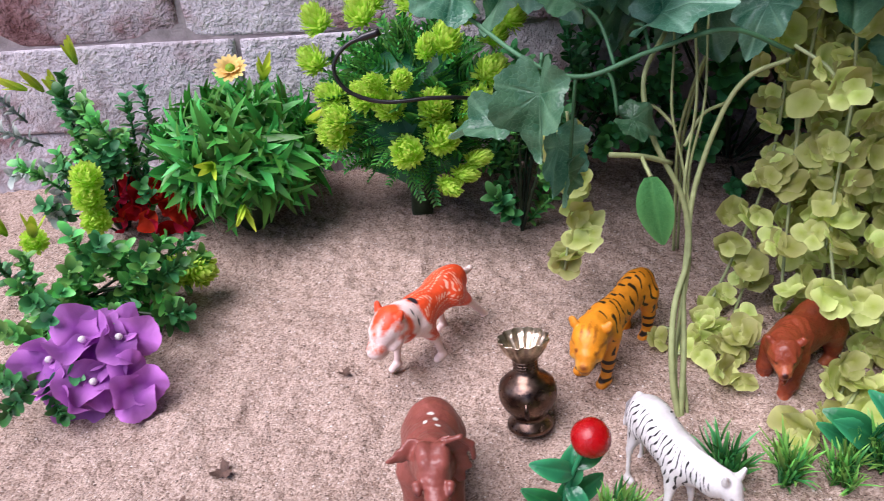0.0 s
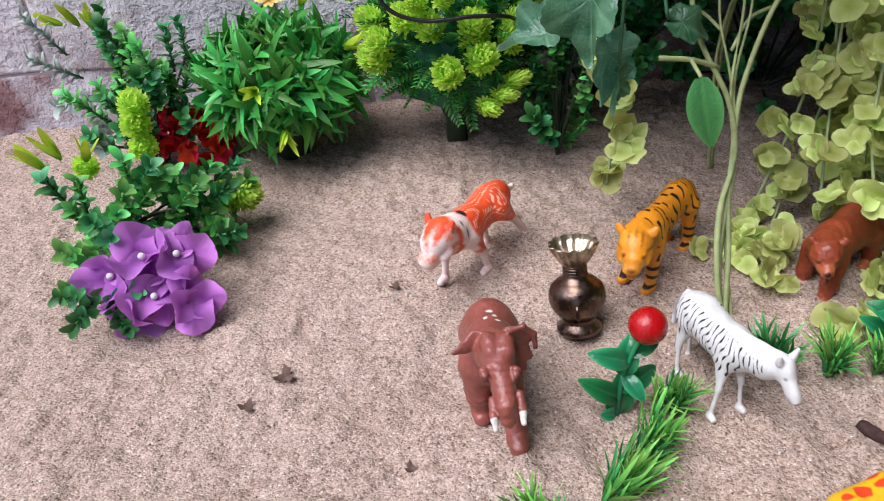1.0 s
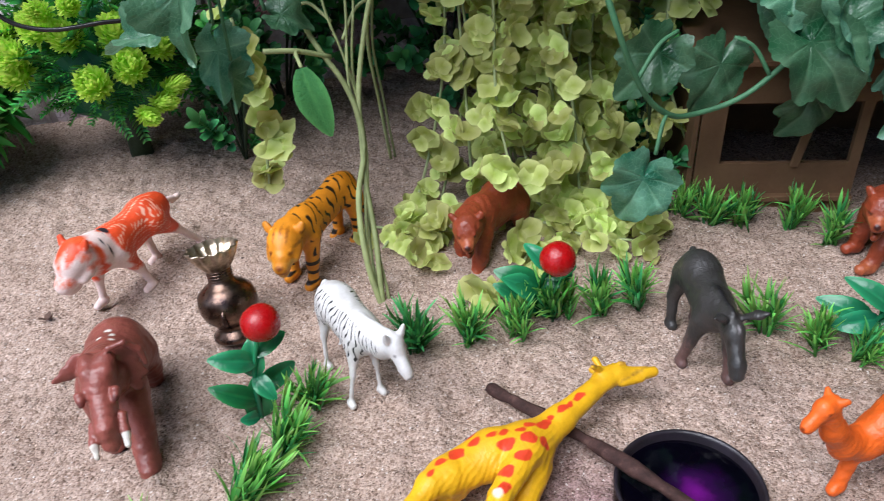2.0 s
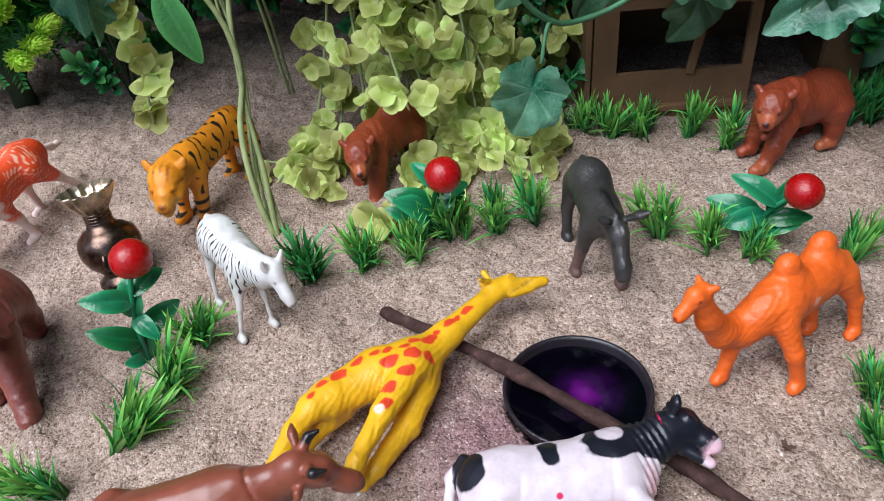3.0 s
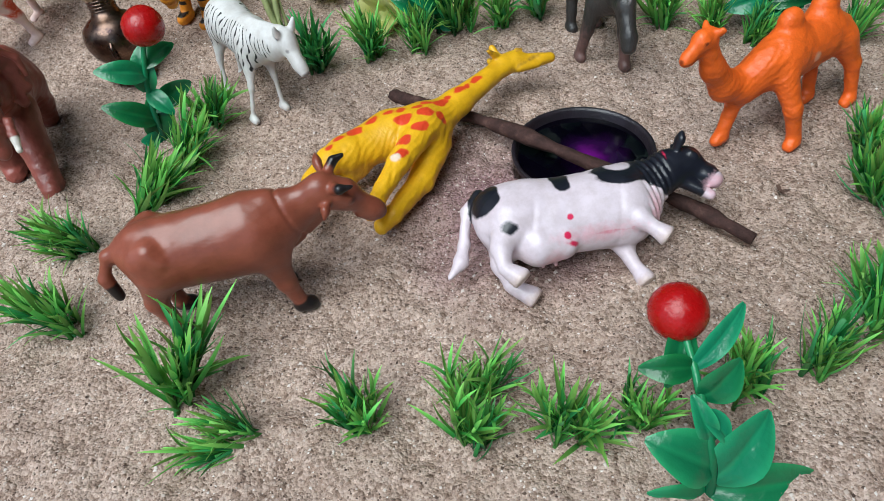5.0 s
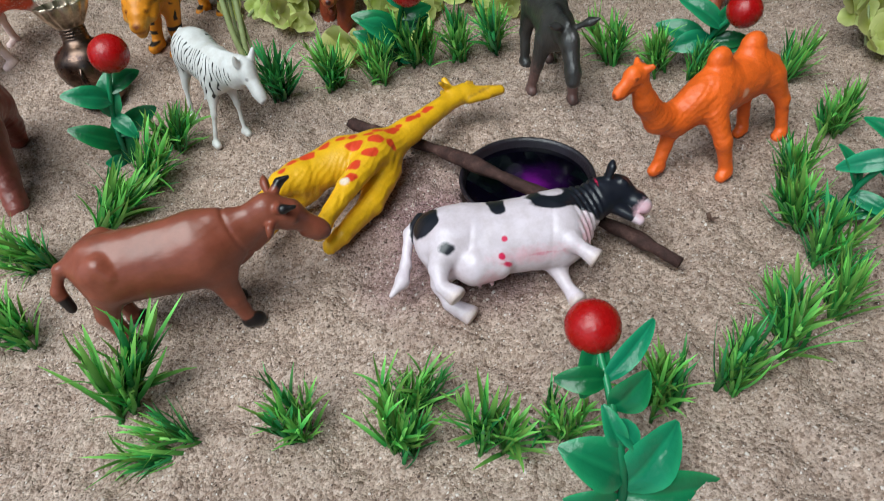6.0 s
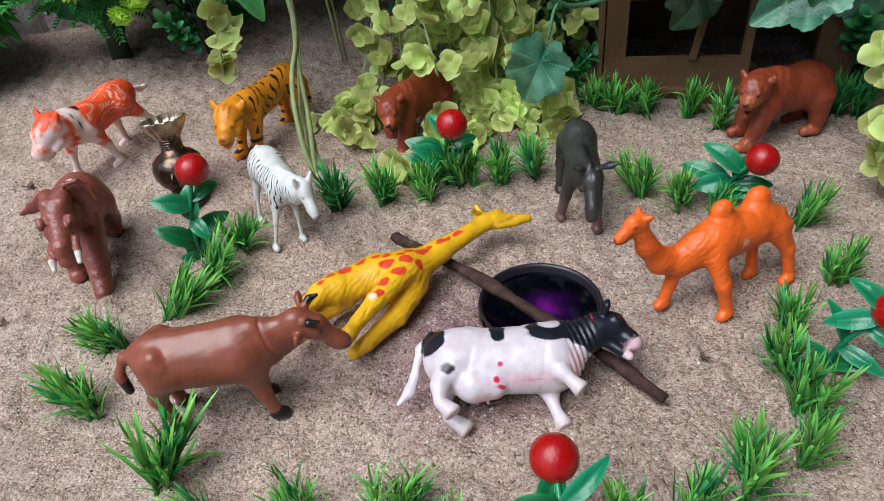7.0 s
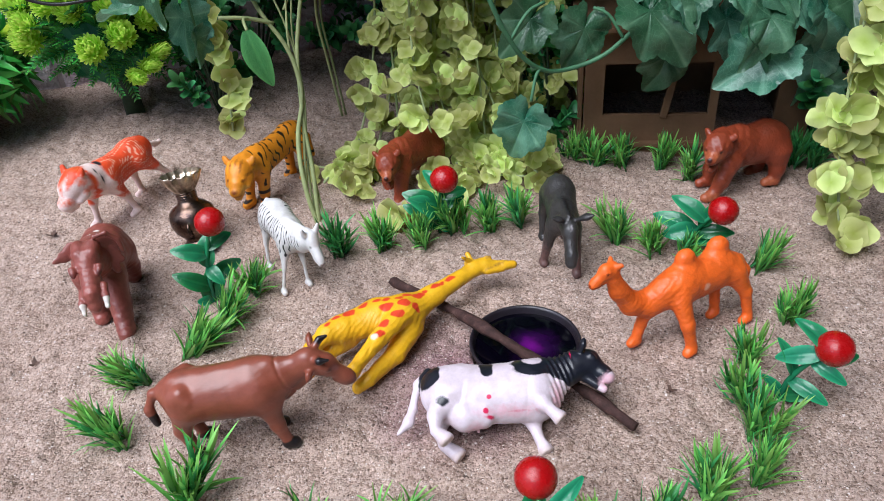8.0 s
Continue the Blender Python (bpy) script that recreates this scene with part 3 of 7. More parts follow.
# brown cow
limbs = [limb((-18, 0, 41), (16, 0, 42), 15, 16.5, 0.95, 4), limb((-24, 0, 44), (-14, 0, 43), 11.5, 13, 1.0, 4), limb((-29, 0, 47), (-22, 0, 50), 7, 7, 1.0, 4), limb((16, 0, 46), (26, 0, 46), 14, 12, 0.85, 5), limb((-26, 0, 53), (24, 0, 57), 3.2, 3.6, 1.0, 6),
         limb((25, 0, 47), (46, 0, 54), 11.5, 7, 0.7, 5), limb((29, 0, 37), (42, 0, 44), 7, 4.5, 0.5, 5), limb((46, 0, 56), (54, 0, 52), 7.6, 6.6, 0.85, 4), limb((54, 0, 51), (65, 0, 41.5), 5.4, 3.8, 0.85, 4), limb((64, 0, 41), (66.5, 0, 39), 3.9, 3.6, 1.0, 3), limb((60, 0, 41), (64, 0, 37.5), 3.4, 3.0, 0.9, 2),
         limb((-32, 0, 50), (-38, -1, 47), 2.6, 2.4, 1, 3), limb((-38, -1, 47), (-42, -3, 38), 2.4, 2.2, 1, 3), limb((-42, -3, 37), (-40, -4, 27), 3.0, 2.2, 1, 2)]
limbs += both((-23, 9, 47), (-17, 10, 40), 8, 8, 0.8, 4) + both((20, 9, 46), (22, 9, 36), 8, 7, 0.7, 4) + both((53, 5, 55), (56, 5.2, 53), 2.6, 2.2, 1, 2) + both((-21, 11, 52), (-18, 13, 48), 3.6, 3.2, 1, 3)
limbs += [limb((48, -6, 54), (46, -10, 52.5), 1.8, 2.4, (0.7, 1, 1), 1.5), limb((46, -10, 52.5), (45, -12.5, 50.5), 2.4, 1.0, (0.7, 1, 1), 1.5), limb((48, 6, 58), (47, 15, 60), 2.0, 3.0, (0.6, 1, 1), 2), limb((47, 15, 60), (47, 19, 61), 3.0, 1.4, (0.6, 1, 1), 2)]
limbs += [limb((50, 5, 61), (53, 8, 64), 2.2, 1.9, 1, 1.5), limb((53, 8, 64), (57, 8.5, 65.5), 1.9, 0.9, 1, 1), limb((51, -5.5, 59.5), (53, -9, 61), 2.3, 1.9, 1, 1.5), limb((53, -9, 61), (57.5, -9.5, 61.5), 1.9, 0.9, 1, 1)]
limbs += both((-22, 9, 38), (-27, 9, 23), 8.5, 4.6, 0.85, 4) + both((-27, 9, 23), (-23, 9.5, 6), 4.0, 3.2, 1, 3) + both((-23, 9.5, 3), (-19, 9.5, 2.2), 3.6, 3.4, 1, 1.5)
limbs += [limb((21, -9, 34), (24, -10, 18), 7, 4.2, 0.85, 4), limb((24, -10, 18), (27, -10, 6), 3.8, 3.2, 1, 3), limb((27, -10, 3), (31, -10, 2.2), 3.6, 3.4, 1, 1.5),
          limb((21, 9, 34), (18, 10, 18), 7, 4.2, 0.85, 4), limb((18, 10, 18), (20, 10, 6), 3.8, 3.2, 1, 3), limb((20, 10, 3), (24, 10, 2.2), 3.6, 3.4, 1, 1.5)]
seam = lambda P: 0.7 * np.exp(-(((P[..., 0] - 33 + (P[..., 2] - 45) * 0.35) / 0.7) ** 2)) * (P[..., 2] > 24)
COW = toy_material("brown_cow_plastic", col(136, 74, 56), [(col(26, 22, 24), 0.5), (col(98, 50, 38), 0.8)], 0.30, 0.12, 0.12)
toy("toy_cow", limbs, COW, [blobs((55, 7, 62, 5, 4, 3.2), (55, -8, 58.6, 4.6, 3.6, 3), (-21, 9.5, 1, 9, 6, 5.5), (-21, -9.5, 1, 9, 6, 5.5), (30, -10, 1, 9, 6, 5.5), (22, 10, 1, 9, 6, 5.5), (-40.5, -4, 28, 4.5, 4.5, 5.5)), blobs((67, 0, 36.5, 4), *eyes(57, 5.8, 50.5, 1.4))],
    standing(0.09, 0.163, -4), "glossy brown plastic toy cow with black horns and hooves", "toy cow", 0.8, seam, lump=0.07, form=np.array((1, 0.85, 0.96)))

# camel
limbs = [limb((-22, -7, 38), (12, -8, 38), 12.5, 13.5, 0.9, 5), limb((12, -8, 39), (22, -9, 37), 13, 11, 0.85, 5), limb((20, -9, 37), (31, -12, 31), 11, 9.2, 0.8, 5), limb((31, -12, 31), (43, -14, 35), 9.0, 7.6, 0.85, 5), limb((43, -14, 35), (52, -16, 47), 7.4, 6.0, 0.85, 4), limb((52, -16, 47), (57, -18, 60), 5.8, 5.0, 0.9, 4),
         limb((57, -18, 63.5), (61, -18, 64), 5.2, 5.0, 0.85, 3), limb((61, -18, 63), (68, -18.5, 58.5), 4.2, 3.4, 0.85, 3), limb((68, -18.5, 58), (69.5, -18.5, 57), 3.4, 3.0, 0.95, 2), limb((61, -18, 58.5), (67, -18.5, 55.5), 2.7, 2.2, 0.9, 1.5), limb((4, -9.5, 43), (6, -11, 54), 12.5, 7.2, 0.8, 4), limb((-19, -9, 42), (-21, -11, 52), 13, 8.0, 0.8, 4), limb((-26, -7, 38), (-31, -7, 38), 10.5, 8.5, 0.9, 5),
         limb((-38, -7, 40), (-41, -3, 32), 2.8, 2.4, 1, 3), limb((-41, -3, 32), (-40, -1, 24), 3.2, 2.0, 1, 2)]
limbs += [limb((56, -21, 66.5), (54.5, -22.4, 67.6), 2.0, 1.6, (0.8, 1, 1), 1.4), limb((56, -15, 66.5), (54.2, -13.4, 67.6), 2.0, 1.6, (0.8, 1, 1), 1.4), limb((61.5, -14.6, 65), (63.5, -14.8, 64.2), 1.0, 0.8, 1, 1.2), limb((61.5, -21.4, 65), (63.5, -21.2, 64.2), 1.0, 0.8, 1, 1.2)]
limbs += [limb((23, -14, 34), (31, -14, 22), 6.8, 4.5, 0.9, 4), limb((31, -14, 22), (37, -13, 7), 4.1, 3.5, 1, 3), limb((37.5, -13, 4), (41, -13, 3), 4.0, 3.2, 1, 2),
          limb((17, 0, 34), (17, 8, 21), 6.8, 4.6, 0.9, 4), limb((17, 8, 21), (15.5, 11.5, 7), 4.2, 3.6, 1, 3), limb((15.5, 12, 4), (19, 12.5, 3), 4.0, 3.3, 1, 2),
          limb((-26, -12, 36), (-23, -10, 23), 8.4, 4.4, 0.9, 4), limb((-23, -10, 23), (-23, -7, 7), 3.8, 3.3, 1, 3), limb((-22.5, -6.5, 4), (-19, -6, 3), 3.9, 3.2, 1, 2),
          limb((-28, -1, 36), (-34, 5, 23), 8.4, 4.4, 0.9, 4), limb((-34, 5, 23), (-35.5, 8.5, 7), 3.8, 3.3, 1, 3), limb((-35, 9, 4), (-31, 9.5, 3), 3.9, 3.2, 1, 2)]
mane = lambda P: 0.11 * np.sin(P[..., 0] * 0.75 + 1.5 * np.sin(P[..., 2] * 0.4)) * np.sin(P[..., 2] * 0.9 + P[..., 1] * 0.5) + 0.15 * np.sin(P[..., 2] * 2.0 + P[..., 0] * 1.7 + 2 * np.sin(P[..., 1] * 0.7)) * np.clip(np.minimum(P[..., 0] - 12, 58 - P[..., 0]) / 6, 0, 1)
CAMEL = toy_material("orange_camel_plastic", col(236, 104, 30), [(col(236, 178, 150), 0.7), (col(150, 60, 20), 0.4)], 0.42, 0.14, 0.9, (260, 260, 420))
toy("toy_camel", limbs, CAMEL, [blobs((0, 5, 40, 2.6)), blobs((63.5, -13.5, 64.4, 1.1), (63.5, -22.5, 64.4, 1.1), (72.5, -18.5, 57.6, 1.2), (68, -18.5, 56.4, 5, 4, 0.5))],
    standing(0.372, 0.177, 198.7), "bright orange plastic toy camel with two humps", "toy camel", 0.8, mane, slim=0.94, lump=0.05)

# bears
head = [limb((18, 0, 39), (27, 0, 40), 12, 11.5, 0.9, 5), limb((28, 0, 40), (34, 0, 36), 9.4, 6.8, 0.9, 4), limb((33, 0, 35.5), (40.5, 0, 34.5), 5.6, 4.4, 0.95, 3), limb((32, 0, 28), (37.5, 0, 25.5), 4.0, 2.9, 0.9, 1.2)]
head += both((25, 8.6, 47.4), (24.5, 9.8, 48.8), 3.0, 2.8, (0.7, 1, 1), 1.5) + both((34, 4.6, 43), (36, 5, 41.5), 2.0, 1.6, 1, 1.5)
TURN_HEAD = ((16, 0, 38), 36, (5, 2, 4))
limbs = [limb((-20, 0, 33), (12, 0, 34), 18, 16.5, 0.8, 5), limb((-26, 0, 34), (-18, 0, 36), 13.5, 15.5, 0.9, 6), limb((8, 0, 38), (20, 2, 40), 15, 12.5, 0.85, 6)] + turned(head, *TURN_HEAD)
limbs += both((-26, 9, 28), (-27, 10, 13), 11, 6.6, 0.85, 5) + both((-27, 10, 13), (-26, 10, 4), 6, 4.6, 1, 4) + both((-26, 10, 4), (-18, 10, 3.2), 4.8, 3.8, 1, 3)
limbs += [limb((16, 9, 30), (24, 11, 15), 9, 6.2, 0.9, 5), limb((24, 11, 15), (30, 11, 4), 5.8, 4.6, 1, 4), limb((30, 11, 4), (37, 11, 3.2), 4.8, 3.8, 1, 3),
          limb((14, -9, 30), (18, -10, 14), 9, 6.2, 0.9, 5), limb((18, -10, 14), (20, -10, 4), 5.8, 4.6, 1, 4), limb((20, -10, 4), (27, -10, 3.2), 4.8, 3.8, 1, 3)]
fluff = lambda P: 0.3 * np.sin(P[..., 0] * 0.9 + 2 * np.sin(P[..., 2] * 0.5)) * np.sin(P[..., 2] * 0.8 + P[..., 1] * 0.4) * (P[..., 0] > 0)
BEAR = toy_material("brown_bear_plastic", col(142, 62, 36), [(col(188, 108, 70), 2.5), (col(64, 24, 20), 0.5)], 0.4, 0.18, 0.9, (420, 420, 300))
bear_marks = [either(turned_mark(blobs((37, 0, 36, 5, 6, 4)), *TURN_HEAD), blobs((-19, 10, 3, 8, 6, 4), (33, 11, 3, 8, 6, 4))), turned_mark(blobs((36.5, 0, 29.8, 5.5, 4, 1.5), (44.5, 0, 36, 2), *eyes(36.5, 5, 40.4, 1.3)), *TURN_HEAD)]
for at, sc, sink, dip, lab in (((0.489, 0.338, 188), 1.06, 0.001, 0, "reddish-brown plastic toy bear with open mouth before the cardboard house"), ((0.231, 0.421, 218), 0.98, 0.004, 7, "reddish-brown plastic toy bear half hidden in pale green leaves")):
    toy("toy_bear", limbs, BEAR, bear_marks, standing(*at, sink) @ pose(0, 0, 0, 0, dip, 0) @ Matrix.Scale(sc, 4), lab, "toy bear", 0.9, fluff, slim=0.93)

# donkey
limbs = [limb((-20, 4, 43), (12, 0, 42), 15.5, 14.5, 0.85, 5), limb((-22, 4, 44), (-16, 3, 46), 13, 14, 0.95, 5), limb((12, 0, 45), (28, -1, 48), 12, 8, 0.75, 6), limb((28, -1, 48), (36, -1, 47), 7.8, 7.0, 0.82, 5), limb((36, -1, 46), (47, -2, 34), 7.0, 5.2, 0.85, 4), limb((47, -2, 34), (49, -2.5, 30), 5.2, 4.8, 0.95, 3), limb((10, 0, 55), (32, -1, 55), 1.8, 2.2, 0.8, 3)]
limbs += [limb((33, 4, 53), (37, 10, 57), 2.4, 3.6, (1, 1, 0.6), 2), limb((37, 10, 57), (39, 13, 59), 3.6, 1.6, (1, 1, 0.6), 2), limb((33, -5, 53), (35, -9, 56), 2.4, 3.4, (1, 1, 0.6), 2), limb((35, -9, 56), (37, -13, 58), 3.4, 1.2, (1, 1, 0.6), 2)]
limbs += [limb((16, 7, 36), (20, 8, 20), 7.4, 4.4, 0.85, 5), limb((20, 8, 20), (24, 8, 5), 4.0, 3.4, 1, 3), limb((24, 8, 3), (26, 8, 2.6), 4.2, 3.8, 1, 2),
          limb((12, -7, 36), (10, -10, 20), 7.4, 4.4, 0.85, 5), limb((10, -10, 20), (7, -12, 5), 4.0, 3.4, 1, 3), limb((7, -12, 3), (9, -12, 2.6), 4.2, 3.8, 1, 2)]
limbs += [limb((-24, 10, 40), (-30, 10, 22), 9, 4.8, 0.85, 5), limb((-30, 10, 22), (-28, 10, 5), 4.2, 3.4, 1, 3), limb((-28, 10, 3), (-25, 10, 2.6), 4.2, 3.8, 1, 2), limb((-24, -3, 40), (-29, -5, 22), 9, 4.8, 0.85, 5), limb((-29, -5, 22), (-26, -6, 5), 4.2, 3.4, 1, 3), limb((-26, -6, 3), (-23, -6, 2.6), 4.2, 3.8, 1, 2)]
limbs += [limb((-34, 5, 50), (-40, 5, 38), 2.4, 2, 1, 3), limb((-40, 5, 38), (-40, 5, 22), 2, 2.4, 1, 2)]
DONKEY = toy_material("grey_donkey_plastic", col(56, 54, 53), [(col(30, 28, 30), 1.0), (col(104, 78, 74), 3.0), (col(150, 144, 146), 0.5)], 0.38, 0.25, 0.7, (600, 600, 160))
toy("toy_donkey", limbs, DONKEY, [blobs((20, 0, 57, 14, 2.4, 3.5), *eyes(41, 5.2, 44, 1.5)), blobs((24, 8, 8, 8, 6, 14), (8, -12, 8, 8, 6, 14), (-28, 10, 8, 8, 6, 12)), blobs((40, -1, 52, 1.8, 0.7, 2))],
    standing(0.317, 0.282, 264), "dark grey plastic toy donkey with lowered head", "toy donkey", 0.8, slim=0.86)

# zebra
limbs = [limb((-20, 5, 40), (14, 0, 40), 13.5, 13, 0.92, 5), limb((-22, 5, 42), (-16, 4, 43), 10.5, 12, 1.0, 5), limb((12, 0, 43), (34, -1, 46.5), 12.5, 9.6, 0.75, 6), limb((34, -1, 48), (44, 0, 52), 8.2, 7.0, 0.78, 5), limb((44, 0, 51.5), (54, -1, 41.5), 6.2, 3.8, 0.85, 4), limb((53, -1, 42), (56, -1, 39), 3.8, 3.2, 0.95, 2), limb((16, 0, 53.5), (42, 0, 57.5), 1.8, 2.0, 0.8, 3)]
limbs += both((45, 4.5, 57), (46, 6, 62), 2.4, 1.1, 1, 1.5)
limbs += [limb((14, -7, 34), (18, -12, 20), 5.6, 1.7, 0.85, 5), limb((18, -12, 20), (19, -16, 5), 1.5, 1.35, 1, 3), limb((19, -16.5, 3), (22, -17, 2.6), 2.7, 2.3, 1, 2),
          limb((14, 4, 34), (19, 3, 20), 5.6, 1.7, 0.85, 5), limb((19, 3, 20), (22, 2, 5), 1.5, 1.35, 1, 3), limb((22, 2, 3), (25, 2, 2.6), 2.7, 2.3, 1, 2),
          limb((-20, -2, 36), (-21, -6, 20), 7.0, 2.0, 0.85, 5), limb((-21, -6, 20), (-17, -9, 5), 1.6, 1.4, 1, 3), limb((-17, -9, 3), (-14, -9, 2.6), 2.7, 2.3, 1, 2),
          limb((-22, 10, 36), (-28, 9, 20), 7.0, 2.0, 0.85, 5), limb((-28, 9, 20), (-25, 7, 5), 1.6, 1.4, 1, 3), limb((-25, 7, 3), (-22, 7, 2.6), 2.7, 2.3, 1, 2)]
limbs += [limb((-31, 6, 48), (-36, 4, 38), 2.2, 1.8, 1, 3), limb((-36, 4, 38), (-36, 3, 24), 1.8, 2.2, 1, 2)]


def zebra_stripes(P):
    x, y, z = P[..., 0], P[..., 1], P[..., 2]
    wob = 1.3 * np.sin(z * 0.21 + x * 0.08) + 0.7 * np.sin(z * 0.5 + 1.3 * x * 0.3)
    along = x + 0.28 * np.where(x < -12, (x + 12) * (z - 44) * 0.05, 0) + wob
    line = np.cos(along * 2 * np.pi / 3.3)
    side = np.minimum(np.abs(y - np.clip(2.5 - 0.12 * x, -1, 5)) * 2.2 - 13.0, 6)
    fade = np.minimum(z - 31 + 2 * np.sin(x * 1.7), 40 - x)
    return np.minimum(np.minimum((line - 0.62 + 0.2 * np.sin(z * 0.7 + x)) * 1.6, side), fade * 0.6)


ZEBRA = toy_material("zebra_plastic", col(216, 214, 212), [(col(24, 24, 28), 0.25), (col(150, 146, 146), 0.5)], 0.45, 0.05, 0.08)
toy("toy_zebra", limbs, ZEBRA, [zebra_stripes, blobs((58.5, -1, 36.5, 3.0), *eyes(50, 4.0, 49.5, 0.8), (-35, 4, 34, 3, 3, 14))],
    standing(0.122, 0.320, -62), "white plastic toy zebra with thin black stripes", "toy zebra", 0.8, slim=0.92, lump=0.12)

# tiger
limbs = [limb((-34, 0, 40), (10, 0, 37), 12.5, 13.5, 0.82, 5), limb((-40, 0, 41), (-32, 0, 42), 10.5, 11.5, 0.9, 5), limb((8, 0, 39), (20, 0, 40), 13.5, 11.5, 0.85, 6), limb((14, 1, 40), (25, 3, 41), 12.5, 11, 0.9, 5)]
head = [limb((22, 0, 41), (30, 0, 41), 11.2, 11.0, 1.0, 5), limb((30, 0, 40), (39, 0, 36), 9.8, 7.2, 1.08, 4), limb((38, 0, 34), (43.5, 0, 32), 6.4, 5.4, 1.08, 2.5), limb((38, 0, 28.5), (42, 0, 27.2), 4.4, 3.8, 1, 1.4), limb((36, 0, 42), (42, 0, 37), 3.6, 3.0, 0.9, 2)]
head += both((26, 9.5, 48), (25, 11, 50), 3.4, 2.9, (0.65, 1, 1), 1.5) + both((36.5, 5, 41.5), (38.5, 5.6, 40), 2.4, 1.9, 1, 1.5) + both((32, 7, 37), (36, 7, 34), 4.4, 3.4, 1, 3)
TURN_HEAD = ((20, 0, 42), 21, (5, 0, 1))
limbs += turned(head, *TURN_HEAD)
limbs += [limb((14, 8, 34), (18, 9, 18), 7.5, 4.8, 0.9, 5), limb((18, 9, 18), (20, 9, 5), 4.4, 3.9, 1, 3), limb((20, 9, 4.2), (25, 9, 3.6), 4.6, 4.0, 1, 2),
          limb((12, -8, 34), (14, -9, 18), 7.5, 4.8, 0.9, 5), limb((14, -9, 18), (16, -9, 5), 4.4, 3.9, 1, 3), limb((16, -9, 4.2), (22, -9, 3.6), 4.6, 4.0, 1, 2)]
limbs += both((-36, 7, 36), (-38, 8, 20), 9, 5.0, 0.9, 5) + both((-38, 8, 20), (-38, 8, 5), 4.6, 4.0, 1, 3) + both((-38, 8, 4.2), (-32, 8, 3.6), 4.6, 3.8, 1, 2)
limbs += [limb((-48, 0, 42), (-53, 3, 32), 2.8, 2.6, 1, 3), limb((-53, 3, 32), (-52, 6, 16), 2.6, 2.4, 1, 2)]


def tiger_stripes(P):
    x, y, z = P[..., 0], P[..., 1], P[..., 2]
    a = x + 2.2 * np.sin(z * 0.23 + np.sign(y) * 1.1) + 1.0 * np.sin(z * 0.6 + x * 0.4)
    line = np.cos(a * 2 * np.pi / 6.6)
    gap = np.sin(z * 0.42 + 1.9 * np.floor(a / 7.2)) + 0.6
    body = np.minimum(np.minimum((line - 0.62) * 2.2, gap * 1.5), np.minimum(20 - x, z - 24))
    legs = np.minimum((np.cos(z * 2 * np.pi / 6.4) - 0.35) * 1.6, np.minimum(23 - z, np.minimum(z - 6, np.abs(y) - 6)))
    return np.maximum(body, legs)


TIGER = toy_material("tiger_plastic", col(224, 142, 26), [(col(28, 20, 18), 0.3), (col(120, 58, 12), 0.9), (col(240, 190, 96), 2.0)], 0.45, 0.14, 0.3)
toy("toy_tiger", limbs, TIGER, [tiger_stripes, turned_mark(blobs(*eyes(40.4, 5.6, 39.4, 1.3), (48.2, 0, 33.6, 1.6, 2.6, 1.5), (44.5, 0, 29.6, 4, 4.5, 0.7), (34, 4, 50, 3, 0.6, 3), (34, -4, 50, 3, 0.6, 3), (31, 0, 52, 3, 0.6, 3), (33, 10, 42, 3, 3, 0.6), (33, -10, 42, 3, 3, 0.6)), *TURN_HEAD), turned_mark(blobs((42, 6, 32, 4, 4, 3), (42, -6, 32, 4, 4, 3), (40, 0, 26, 5, 5, 2.4)), *TURN_HEAD)],
    standing(0.110, 0.432, 233) @ Matrix.Scale(1.06, 4), "yellow-orange plastic toy tiger with black stripes", "toy tiger", 0.85, slim=0.9)

# orange and white cat-like animal
limbs = [limb((-30, 0, 45), (4, 0, 41), 13.2, 13.6, 0.85, 5), limb((-38, 0, 46), (-28, 0, 46.5), 11.5, 12.5, 0.9, 5), limb((4, 0, 42), (20, 0, 44), 14, 13.6, 0.88, 6), limb((20, 0, 46), (30, 0, 49), 13, 12, 0.95, 5), limb((30, 0, 50), (37, 0, 48), 11.4, 10, 1.0, 4), limb((38, 0, 44), (45, 0, 40), 8.0, 6.4, 1.0, 3), limb((44, 0, 40), (47.5, 0, 38.5), 5.4, 4.8, 1.15, 2), limb((40, 0, 35), (45, 0, 34), 4.0, 3.4, 1.2, 1.5), limb((37, 0, 53), (44, 0, 46), 3.2, 2.8, 0.9, 2)]
limbs += both((31, 8.6, 58), (30, 10, 62), 3.2, 2.4, (0.7, 1, 1), 1.5) + both((40, 5.2, 50), (42, 5.6, 48.4), 2.0, 1.6, 1, 1.3) + both((34, 8, 43), (38, 7.5, 40), 4.6, 3.6, 1, 2.5)
